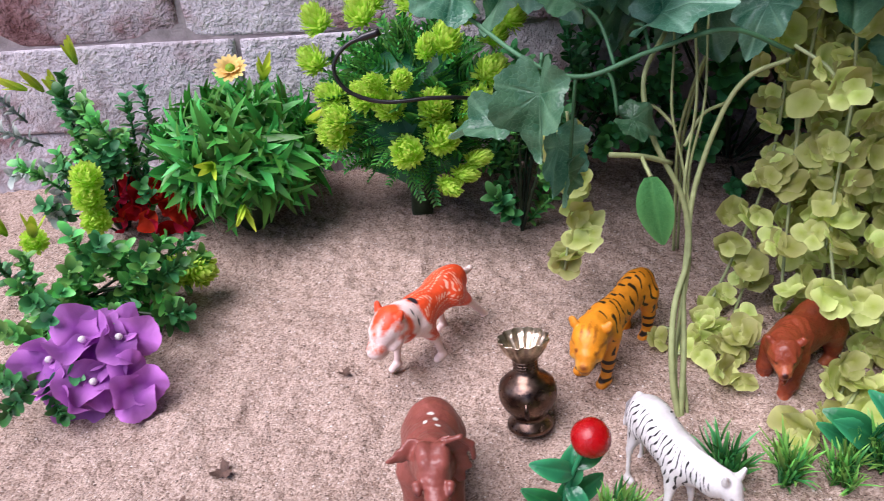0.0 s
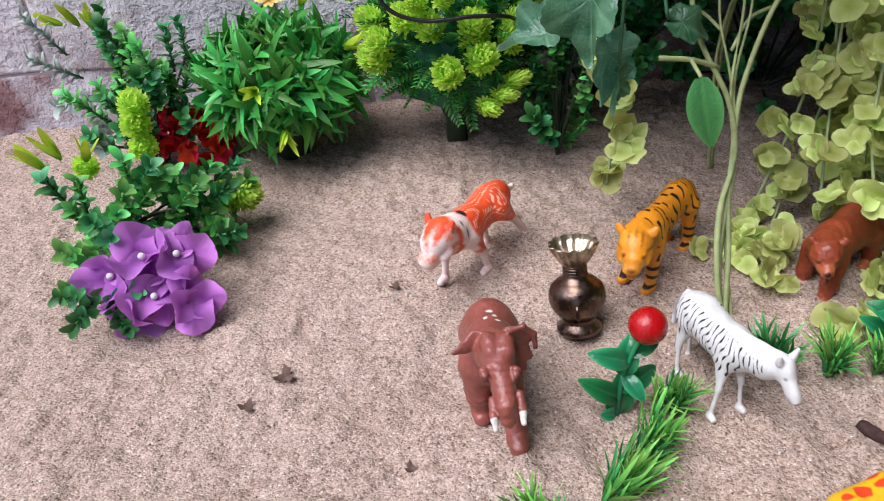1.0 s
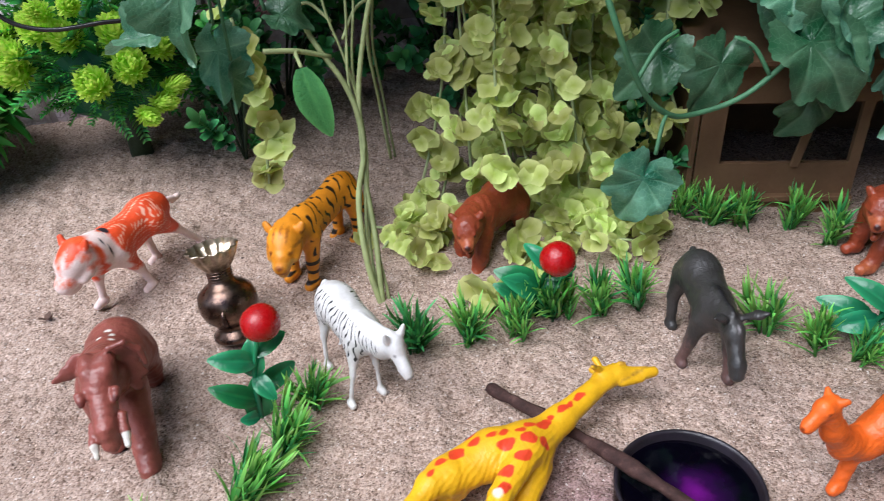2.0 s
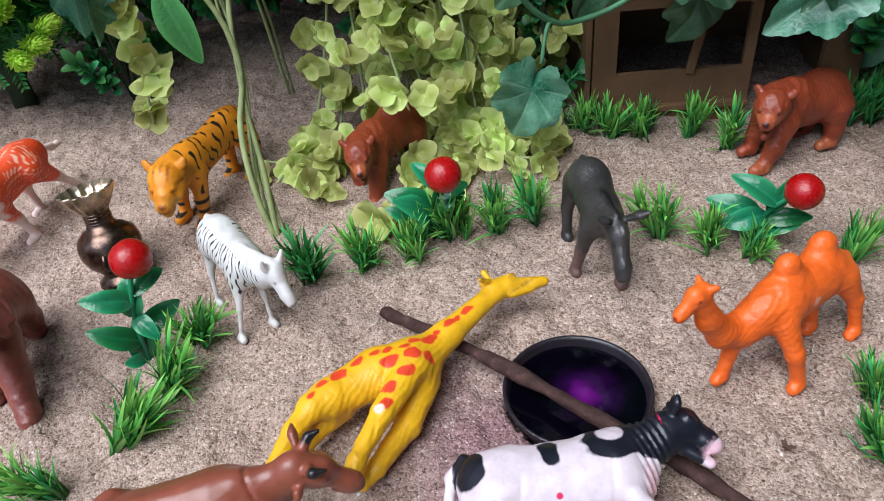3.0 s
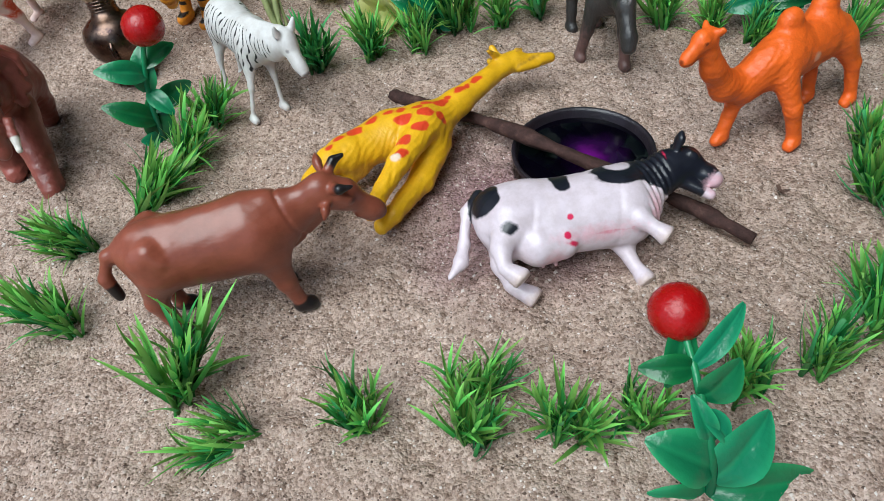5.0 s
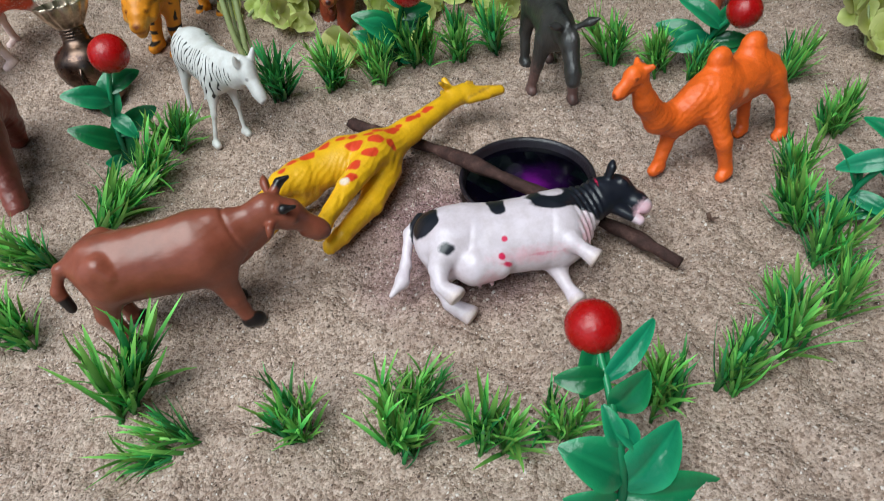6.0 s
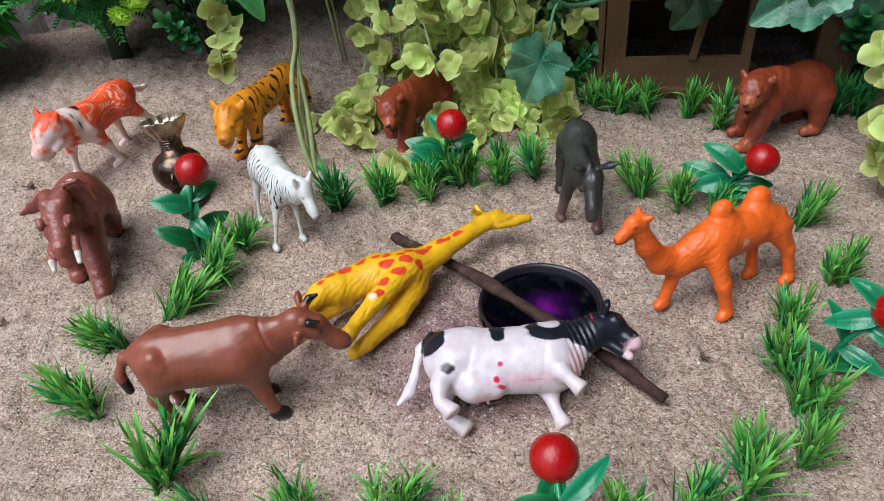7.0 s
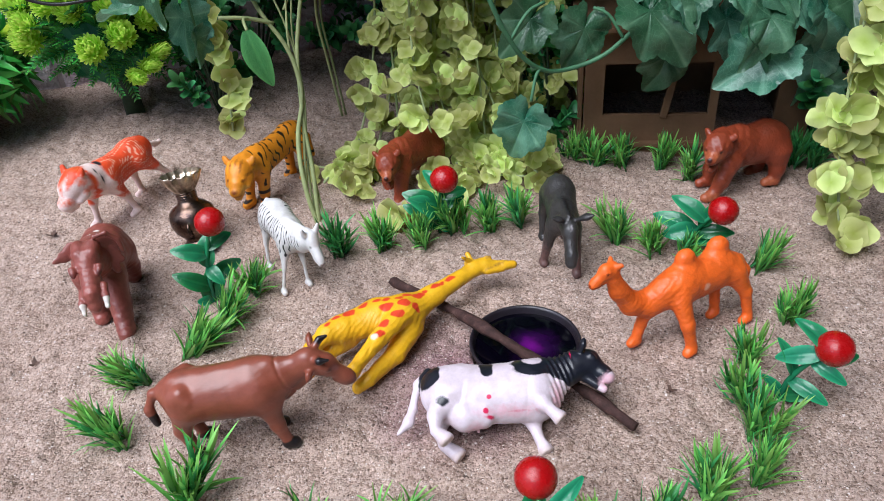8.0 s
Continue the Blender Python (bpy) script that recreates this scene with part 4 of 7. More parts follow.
limbs += [limb((8, 8, 40), (-2, 10, 22), 8, 4.0, 0.9, 5), limb((-2, 10, 22), (-8, 11, 5), 2.9, 2.4, 1, 3), limb((-8, 11, 4.2), (-2, 11, 3.4), 3.4, 2.8, 1, 2),
          limb((12, -8, 40), (16, -9, 22), 8, 4.0, 0.9, 5), limb((16, -9, 22), (18, -9, 5), 2.9, 2.4, 1, 3), limb((18, -9, 4.2), (24, -9, 3.4), 3.4, 2.8, 1, 2),
          limb((-26, -8, 42), (-32, -9, 24), 9.5, 3.8, 0.9, 5), limb((-32, -9, 24), (-36, -9, 5), 2.9, 2.4, 1, 3), limb((-36, -9, 4.2), (-30, -9, 3.4), 3.4, 2.8, 1, 2),
          limb((-28, 8, 43), (-44, 9, 28), 9.5, 3.8, 0.9, 5), limb((-44, 9, 28), (-62, 11, 6), 2.9, 2.4, 1, 3), limb((-62, 11, 4.4), (-58, 12, 3.4), 3.4, 2.8, 1, 2)]
limbs += [limb((-38, 0, 54), (-50, -2, 44), 2.6, 2.2, 1, 3), limb((-50, -2, 44), (-60, -4, 41), 2.2, 2.2, 1, 2), limb((-60, -4, 39), (-67, -5, 39), 2.2, 2.4, 1, 2)]


def cat_white(P):
    x, y, z = P[..., 0], P[..., 1], P[..., 2]
    band = 6.5 - np.abs(x - 16 - (z - 48) * 0.2) + 1.5 * np.sin(y * 0.9 + z * 0.5)
    face = np.minimum(x - 27, 55 - z + 2.4 * np.sin(y * 0.7 + 0.8)) * 0.6
    low = 24 - z - 0.12 * x
    tail = -44 - x + 0.4 * (30 - z)
    return np.maximum(np.maximum(band, face), np.maximum(low, tail))


def cat_hair(P):
    x, y, z = P[..., 0], P[..., 1], P[..., 2]
    return np.minimum((np.sin(x * 1.1 + np.sin(z * 1.7 + y)) * np.sin(z * 2.3 + x * 1.3 + y * 2.1) - 0.45) * 1.2, np.minimum(8 - x, x + 36))


CAT = toy_material("orange_white_plastic", col(232, 80, 36), [(col(240, 184, 160), 0.35), (col(240, 216, 210), 1.5), (col(230, 96, 50), 1.4), (col(40, 34, 44), 0.35)], 0.45, 0.12, 0.3)
toy("toy_tiger_cub", limbs, CAT, [cat_hair, cat_white, blobs((46, 0, 41.5, 5, 7, 4), (33, 8, 53, 4, 5, 3), (33, -8, 53, 4, 5, 3), (26, 0, 64, 7, 9, 5), (43, 0, 52, 5, 1.6, 6), (30, 13, 46, 6, 3, 2), (30, -13, 46, 6, 3, 2), (24, 14, 52, 2, 3, 6), (24, -14, 52, 2, 3, 6)), blobs((8.5, 2, 57, 2.2, 5, 3.5), (12, 8, 59, 0.8, 4, 3), (15, -5, 62, 0.8, 3, 4), (18, 10, 56, 0.8, 3, 3), (10, -9, 57, 0.8, 4, 3), (17, -11, 54, 0.7, 3, 3), *eyes(40.5, 6, 49.6, 1.2), (16, 13, 48, 0.8, 3, 4))],
    standing(-0.018, 0.441, 236), "orange and white plastic toy tiger cub with pale legs", "toy tiger", 0.85, slim=1.0)

# elephant
limbs = [limb((-14, 0, 38), (8, 0, 40), 20.5, 20, 0.86, 6), limb((-20, 0, 36), (-12, 0, 38), 16, 18, 0.92, 6), limb((10, 2, 48), (24, 5, 54), 16, 14, 0.92, 6), limb((24, 4, 57), (36, 6, 60), 12.0, 10.2, 0.92, 5), limb((30, 1.5, 68), (37, 3, 67), 5.2, 4.6, 1, 4), limb((30, 10, 68), (37, 11, 67), 5.2, 4.6, 1, 4), limb((38, 7, 59), (49, 9, 53), 8.8, 7.0, 0.85, 5), limb((49, 9, 54), (58, 10.5, 50), 6.6, 5.8, 0.95, 4), limb((58, 10.5, 50), (60, 11, 42), 5.6, 5.0, 0.95, 3), limb((42, 8, 47), (48, 9, 41), 5.4, 3.8, 0.9, 3)]
limbs += [limb((22, -5, 63), (26, -11, 60), 6.0, 4.2, (0.34, 1, 1), 2), limb((26, -11, 60), (29, -18, 58), 4.0, 1.3, (0.4, 1, 1), 2), limb((24, 13, 66), (22, 20, 64), 7.0, 6.0, (0.26, 1, 1), 1.2), limb((23, 16, 58), (23, 20, 52), 7.0, 5.4, (0.26, 1, 1), 1.2), limb((24, 17, 50), (26, 19, 45), 5, 3.2, (0.28, 1, 1), 1.2)]
limbs += [limb((29, 13, 74), (27, 20, 75), 1.7, 1.8, 1, 1.2), limb((27, 20, 74), (25, 25, 68), 1.8, 1.8, 1, 1.2), limb((25, 25, 68), (25, 26, 59), 1.8, 1.5, 1, 1.2)]
limbs += [limb((45, 15.5, 61), (48, 15.5, 59), 2.6, 2.2, 1, 2), limb((46, -1, 61), (49, 0, 59), 2.6, 2.2, 1, 2)]
limbs += [limb((52, 17, 51), (59, 18.5, 47), 2.8, 2.4, 1, 1), limb((59, 18.5, 47), (63, 19, 42), 2.3, 1.7, 1, 1), limb((54, 3.5, 49), (62, 4, 45), 2.6, 2.3, 1, 1), limb((62, 4, 45), (66, 5, 40), 2.2, 1.5, 1, 1)]
limbs += [limb((16, 10, 36), (28, 13, 20), 11.5, 8.2, 0.95, 5), limb((28, 13, 20), (42, 16, 6), 7.8, 6.6, 1, 4), limb((42, 16, 5), (46, 16.5, 4.6), 6.6, 5.8, 1, 2),
          limb((14, -7, 36), (18, -6, 18), 11.5, 8, 0.95, 5), limb((18, -6, 18), (19, -5, 6), 7.6, 6.6, 1, 4), limb((19, -5, 5), (23, -4.5, 4.6), 6.6, 5.8, 1, 2),
          limb((-18, 9, 32), (-24, 9, 16), 12, 8, 0.9, 5), limb((-24, 9, 16), (-26, 8, 5), 7.2, 6.6, 1, 4), limb((-18, -9, 32), (-22, -10, 16), 12, 8, 0.9, 5), limb((-22, -10, 16), (-20, -10, 5), 7.2, 6.6, 1, 4)]
limbs += [limb((-34, 0, 40), (-38, 0, 32), 2.0, 1.8, 1, 3), limb((-38, 0, 32), (-38, 0, 20), 1.8, 1.6, 1, 2)]
def elephant_folds(P):
    x, y, z = P[..., 0], P[..., 1], P[..., 2]
    trunk = 0.16 * np.sin((x - z) * 1.15 + 0.9 * np.sin(y * 0.6)) * np.clip((x - 42) / 5, 0, 1)
    body = 0.22 * np.sin(x * 0.8 + 1.6 * np.sin(z * 0.3 + y * 0.2)) * np.sin(z * 0.55 + x * 0.25 + y * 0.4)
    legs = 0.2 * np.sin(z * 1.5 + np.sin(x + y)) * np.clip((26 - z) / 6, 0, 1)
    return trunk + body + legs


ELEPHANT = toy_material("brown_elephant_plastic", col(140, 76, 66), [(col(232, 226, 216), 0.35), (col(84, 38, 34), 0.8)], 0.36, 0.16, 0.8, (260, 260, 260))
toy("toy_elephant", limbs, ELEPHANT, [blobs((62, 19, 44, 4, 3.4, 5), (65, 4.5, 42, 4, 3.2, 5), (-3, 4, 59, 2.4, 1.5, 4), (-8, 1, 59, 1.3, 2.2, 4), (2, -1, 59.5, 2.4, 1.1, 4), (5, 6, 59.5, 1.2, 1.6, 4)), blobs((49, 16.2, 59, 1.8), (50, -1, 59, 1.8))],
    standing(-0.005, 0.322, 268), "shiny reddish-brown plastic toy elephant with white tusks", "toy elephant", 0.95, elephant_folds, slim=0.92)

# black and white cow, fallen over on its side
limbs = [limb((4, 0, 27), (48, 0, 27), 16, 17, 0.84, 6), limb((-2, 0, 32), (8, 0, 31), 11, 13, 0.9, 6), limb((46, 0, 32), (54, 0, 33), 12.5, 11, 0.8, 6), limb((54, 0, 33), (73, 0, 40), 11.4, 8.2, 0.72, 6), limb((73, 0, 41.5), (80.5, 0, 43), 7.6, 7.0, 0.82, 4), limb((80.5, 0, 41.5), (88, 0, 36), 6.2, 4.5, 0.85, 3.5), limb((88, 0, 35.5), (90.5, 0, 33), 4.3, 3.9, 0.95, 2.5), limb((78, 0, 34), (87, 0, 26.5), 3.2, 2.3, 0.9, 1.2),
         limb((11, -3, 15), (20, -3, 15), 9.4, 8.0, 1, 2.5), limb((-9, 2, 42), (-15, 4, 36), 2.5, 2.3, 1, 3), limb((-15, 4, 36), (-18, 6, 22), 2.2, 2.3, 1, 2.5), limb((-18, 6, 22), (-20.5, 6, 15), 2.6, 3.0, 1, 2), limb((-20.5, 6, 15), (-26, 6, 9), 3.0, 1.2, 1, 2)]
limbs += both((12.5, 3, 7.6), (12.2, 3, 6.6), 0.9, 0.7, 1, 0.8, ) + both((17.5, 3, 7.8), (17.5, 3, 6.8), 0.9, 0.7, 1, 0.8)
limbs += both((76.5, 5, 47), (78, 8.5, 50), 2.2, 2.6, (0.7, 1, 1), 1.2) + both((78, 8.5, 50), (78.8, 9.5, 51.5), 2.6, 1.7, (0.7, 1, 1), 1.2) + both((81.5, 5.2, 44), (83.5, 5.2, 42.4), 1.9, 1.5, 1, 1.2) + both((78, 3, 50), (79, 4, 53), 1.6, 1.2, 1, 1.2)
limbs += [limb((0, 7.5, 25), (-4, 8, 12), 8.2, 4.2, 0.8, 4), limb((-4, 8, 12), (-2, 7, 3), 3.8, 3.0, 1, 3), limb((-1.6, 7, 2), (6.5, 7, -4), 3.0, 4.4, 1, 1),
          limb((2, -7.5, 26), (-5, -9, 13), 8.4, 4.2, 0.8, 4), limb((-5, -9, 13), (-5, -9, 5), 3.8, 3.0, 1, 3), limb((-4.6, -9, 4.4), (0.5, -9, 0), 3.0, 4.4, 1, 1),
          limb((50, 6.5, 24), (47.5, 6, 12), 7.4, 4.2, 0.8, 4), limb((47.5, 6, 12), (50, 5, 2), 3.7, 2.9, 1, 3), limb((50.3, 5, 1), (53, 4, -5), 2.9, 4.2, 1, 1),
          limb((49, -8, 28), (52.5, -10, 17), 7.2, 4.0, 0.8, 4), limb((52.5, -10, 17), (56.5, -10, 12.5), 3.8, 3.1, 1, 2.5), limb((57, -10, 12), (60.5, -10, 8.5), 3.0, 4.3, 1, 1)]


SOLES = [((8, 7, -5), (0.75, 0, -0.66)), ((1.6, -9, -1), (0.6, 0, -0.8)), ((53.5, 4, -6), (0.4, -0.1, -0.91)), ((61.5, -10, 7.5), (0.7, 0, -0.71))]


def cow_folds(P):
    x, z = P[..., 0], P[..., 2]
    ring = 0.6 * np.sin((x + 0.35 * (z - 38)) * 2.0) * np.clip(np.minimum(x - 56, 72 - x) / 3, 0, 1) * (z > 18)
    thigh = 0.35 * np.exp(-((x - 9.5 - 0.25 * (z - 22)) / 0.9) ** 2) * (z < 30) * (z > 14)
    shoulder = 0.25 * np.exp(-((x - 45 - 0.15 * (z - 22)) / 0.9) ** 2) * (z < 33) * (z > 10)
    flat = 0
    for c, n in SOLES:
        q = P - np.array(c)
        flat = flat + np.clip(q @ np.array(n), 0, 6) * 4 * ((q ** 2).sum(-1) < 60)
    return ring + thigh + shoulder + flat


def cow_black(P):
    x, y, z = P[..., 0], P[..., 1], P[..., 2]
    w = 1.2 * np.sin(x * 0.5 + y * 0.3) + 1.0 * np.sin(z * 0.6 + y * 0.5)
    neck = np.minimum(x - 55 - 0.55 * (38 - z), np.minimum(z - 27 + 0.35 * (x - 72), 92.5 - x + (z - 36) * 0.9))
    back = blobs((49, -6, 39, 12, 17, 9), (24, -7, 38, 4, 12, 6), (-8, -3, 36, 7, 14, 9.5), (0, -10, 19.5, 4.6, 6, 2.6), (79, 9, 50, 6.5), (79, -9, 50, 6.5))(P)
    white = blobs((49, -7, 42.5, 5.5, 8, 4))(P)
    return np.minimum(np.maximum(neck, back) + w * 0.4, -white * 1.0)


WCOW = toy_material("white_cow_plastic", col(216, 202, 210), [(col(24, 26, 36), 0.4), (col(220, 178, 188), 1.8), (col(206, 40, 84), 0.3), (col(206, 186, 180), 1.0)], 0.33, 0.04, 0.06)
toy("toy_cow", limbs, WCOW, [cow_black, blobs((91, 0, 29, 6, 8, 5), (60, -5, 22, 4, 7, 7), (16, 0, 7, 6, 8, 5), (34, -11, 13, 14, 5, 3)), blobs((24, -12.6, 21, 1.3), (22, -11.5, 14, 1.5, 3, 1.6), (40, -11.6, 13.5, 8, 3, 0.9), (25, -9, 11, 3, 3, 0.9), (9, -6, 11, 1), (70.5, -6, 46, 0.4, 3, 2.4)), blobs((9, 7, -6, 6, 6, 4), (2, -9, -2, 6, 6, 4), (54, 4, -7, 6, 6, 4), (62.6, -10, 6.5, 6, 6, 4))],
    pose(0.201, 0.119, 0.028, 0, 0, -10.5) @ pose(0, 0, 0, -65, 0, 0), "white plastic toy cow with black patches lying on its side", "toy cow", 0.8, cow_folds)

# giraffe, fallen over on its side
limbs = [limb((4, 0, 35.5), (30, 0, 35), 10.6, 12.2, 0.85, 5), limb((30, 0, 34), (46, 0, 30), 12.8, 13.2, 0.85, 6), limb((46, 0, 29), (70, 0, 33.5), 12, 7.4, 0.78, 6), limb((70, 0, 33.5), (106, 0, 40.5), 7.2, 5.3, 0.85, 5), limb((106, 0, 41.5), (114, 0, 40.5), 6.2, 6.0, 0.82, 4), limb((114, 0, 39.5), (127, 0, 33.5), 5.1, 3.5, 0.85, 4), limb((126, 0, 33.5), (132, 0, 31.5), 3.5, 3.0, 0.95, 2), limb((113, 0, 35), (123, 0, 31.5), 3.0, 2.3, 0.9, 1.6)]
limbs += both((107, 3, 46), (107, 4.5, 51), 1.6, 1.9, 1, 1.5) + both((104, 5, 45), (99, 10, 45.5), 2.3, 1.2, 0.8, 1.5) + both((117, 4, 42.5), (119, 4.2, 41.5), 1.5, 1.2, 1, 1.2)
limbs += [limb((43, -6, 26), (17, -8, 12), 8.6, 5.6, 0.85, 4), limb((17, -8, 12), (-4, -8, 0), 5.2, 4.3, 1, 3), limb((-4, -8, 0), (-9, -8, -4), 4.5, 4.2, 1, 1.5),
          limb((46, 5, 22), (27, 6, 7), 9.4, 6.6, 0.85, 4), limb((27, 6, 7), (4, 5, -2), 6.0, 4.8, 1, 3), limb((4, 5, -2), (-4, 5, -4.5), 4.7, 4.2, 1, 1.5),
          limb((5, -3, 35), (-5, -4, 34.5), 8.6, 7.2, 0.85, 4), limb((-5, -4, 34.5), (-18, -4, 29), 6.2, 4.8, 0.9, 3), limb((-18, -4, 29), (-34, -4, 18), 4.6, 4.0, 1, 3),
          limb((6, 6, 33), (-5, 8, 31), 8.4, 6.0, 0.85, 4), limb((-5, 8, 31), (-26, 8, 21), 5.0, 4.2, 1, 3)]
SPOTS = [(84, 37, 3.8, 2.0), (77, 35.5, 2.0, 1.6), (72, 35.2, 3.8, 2.1), (63, 34, 2.0, 1.7), (57, 32, 4.8, 2.6), (50, 34.5, 3.2, 1.8), (44.4, 34, 2.6, 1.6), (44.6, 28, 4.2, 3.8), (50.5, 23.5, 2.4, 3.2), (33.8, 31, 5.0, 3.2), (37, 37, 3.2, 1.8), (31, 39, 3.2, 1.6), (22.4, 40.5, 3.6, 2.1), (24, 46, 4, 1.5), (11.8, 39.7, 4.4, 3.4), (3.4, 39.5, 3.0, 1.8), (-4.2, 36.9, 2.4, 1.5), (36.5, 21.6, 4.8, 3.0), (25.3, 19.2, 4.0, 3.2), (19.4, 13, 3.6, 2.8)]


def giraffe_fur(P):
    x, z = P[..., 0], P[..., 2]
    groove = 0.15 * np.sin(z * 2.4 + 1.5 * np.sin(x * 0.45) - x * 1.2) * np.clip((38 - z) / 8, 0, 1) * (x < 62)
    fold = 0.45 * np.exp(-((x - 27 - 0.9 * (z - 26)) / 1.3) ** 2) * np.clip((34 - z) / 4, 0, 1) + 0.3 * np.exp(-((x - 10 - 0.5 * (z - 33)) / 1.4) ** 2) * np.clip((40 - z) / 4, 0, 1)
    return groove + fold


GIRAFFE = toy_material("giraffe_plastic", col(232, 178, 20), [(col(216, 66, 34), 0.35), (col(150, 110, 40), 1.0), (col(236, 214, 190), 0.6)], 0.4, 0.1, 0.35, (500, 500, 200))
toy("toy_giraffe", limbs, GIRAFFE, [lambda P: np.max([blobs((x, 0, z, a, 40, b))(P + np.stack([0.45 * np.sin(P[..., 2] * 0.9 + x), 0 * P[..., 0], 0.4 * np.sin(P[..., 0] * 0.8 + z)], -1)) for x, z, a, b in SPOTS], 0), blobs((118, -5, 42, 1.5), (118, 5, 42, 1.5), (133, 0, 33.5, 2), (107, 0, 51, 3.2), (124, -3, 34.4, 7, 3, 0.6), (100, -9, 46, 2)), blobs((15.4, -13, 12.6, 2.4))],
    pose(0.162, 0.181, 0.031, 0, 0, 20) @ pose(0, 0, 0, -78, 0, 0), "yellow plastic toy giraffe with red spots lying on its side", "toy giraffe", 0.75, giraffe_fur, slim=0.95, lump=0.05)

# ---- bowl, stick, brass vase ----
def lathe(profile, sides=48, flute=0.0, flutes=12, lo=0.0):
    """Turns (radius, height) pairs round the z axis; above height lo the rim may be fluted."""
    v, f, a = [], [], []
    for i, (r, z) in enumerate(profile):
        for k in range(sides):
            w = 2 * math.pi * k / sides
            rr = r * (1 + flute * abs(math.sin(w * flutes / 2)) if z > lo else 1)
            v.append((rr * math.cos(w), rr * math.sin(w), z))
            a.append(i / len(profile))
    for i in range(len(profile) - 1):
        for k in range(sides):
            b, c = i * sides + k, i * sides + (k + 1) % sides
            f.append((b, c, c + sides, b + sides))
    return np.array(v), f, np.array(a)


bowl = thing("bowl", "dark round clay bowl of purple water sunk in the sand", "bowl", pose(0.266, 0.193, 0.0))
z0 = rest(0.266, 0.193)
prof = [(0.0, z0 - 0.017), (0.02, z0 - 0.017), (0.0285, z0 - 0.010), (0.0325, z0 + 0.000), (0.0345, z0 + 0.0055), (0.0352, z0 + 0.0075), (0.0348, z0 + 0.0086), (0.0337, z0 + 0.0086), (0.0328, z0 + 0.0072), (0.0310, z0 + 0.001), (0.0265, z0 - 0.008), (0.018, z0 - 0.0135), (0.0, z0 - 0.0135)]
part("shell", Geo().add(*lathe(prof)), POT, bowl)
wm, wt, wp = material("purple_water", 0.04)
wv = coords(wt)
far = nd(wt, "ShaderNodeVectorMath")
far.operation = "DISTANCE"
wt.links.new(wv, far.inputs[0])
far.inputs[1].default_value = (0.004, -0.001, z0 + 0.004)
dye = nd(wt, "ShaderNodeMath")
dye.operation = "MULTIPLY_ADD"
wt.links.new(noisy(wt, wv, 70, 3), dye.inputs[0])
dye.inputs[1].default_value = 0.016
wt.links.new(far.outputs["Value"], dye.inputs[2])
wt.links.new(ramp(wt, dye.outputs[0], [(0.009, col(96, 18, 112)), (0.016, col(34, 8, 50)), (0.026, col(4, 3, 10))]), wp.inputs["Base Color"])
bump(wt, wp, noisy(wt, wv, 60, 2), 0.05, 0.002)
wp.inputs["IOR"].default_value = 1.33
part("water", Geo().add(*lathe([(0.0, z0 + 0.0038), (0.016, z0 + 0.0038), (0.0316, z0 + 0.004)])), wm, bowl, label="dark purple dyed water")

sp = smooth_path([(0.194, 0.2875, 0.0160), (0.207, 0.2655, 0.0205), (0.232, 0.2235, 0.0275), (0.258, 0.180, 0.0290), (0.2855, 0.136, 0.0288), (0.3025, 0.108, 0.0258)], 7)
n = len(sp)
sv = tube(sp, [0.0034 + 0.0005 * math.sin(i * 0.9) + 0.0003 * math.sin(i * 2.3) + (0.0006 if abs(i - 17) < 2 else 0) - 0.0003 * i / n for i in range(n)], 14, 0.22)
stick = Geo().add(*sv).mesh("stick")
stick.materials.append(BARK)
tagged(new("stick", stick), "rough brown dry twig lying across the bowl", "stick")

vase = thing("vase", "small tarnished brass vase with a fluted lotus mouth", "vase", pose(0.0535, 0.373, rest(0.0535, 0.373) + 0.002, -13, -4, 0) @ Matrix.Scale(0.83, 4))
body = [(0.0, 0.001), (0.0160, 0.0), (0.0176, 0.002), (0.0172, 0.005), (0.0130, 0.0085), (0.0122, 0.0105), (0.0146, 0.0140), (0.0190, 0.019), (0.0216, 0.026), (0.0218, 0.032), (0.0200, 0.0385), (0.0146, 0.0432), (0.0104, 0.0455), (0.0092, 0.0485), (0.0090, 0.054), (0.0092, 0.057), (0.0084, 0.0575), (0.0076, 0.052), (0.007, 0.046), (0.0, 0.046)]
part("body", Geo().add(*lathe(body, 40)), BRASS, vase)
mouth = [(0.0090, 0.056), (0.0108, 0.0600), (0.0142, 0.0660), (0.0168, 0.0725), (0.0165, 0.0735), (0.0138, 0.0672), (0.0100, 0.0610), (0.0080, 0.0575)]
part("mouth", Geo().add(*lathe(mouth, 84, 0.16, 12, 0.058)), BRASS_PALE, vase, label="fluted lotus-shaped mouth, worn pale")
for k in range(4):
    part("neck_ring", Geo().add(*tube([(0.0082 * math.cos(w), 0.0082 * math.sin(w), 0.0488 + 0.0022 * k) for w in np.linspace(0, 6.2, 17)], 0.0014, 6)), BRASS, vase)
for k in range(2):
    w = math.radians(-95 + 180 * k)
    part("handle", Geo().add(*tube(smooth_path([(0.0200, 0, 0.030), (0.0228, 0, 0.026), (0.0215, 0, 0.020), (0.0168, 0, 0.017)]), 0.0016, 8)), BRASS, vase, pose(0, 0, 0, 0, 0, math.degrees(w)))

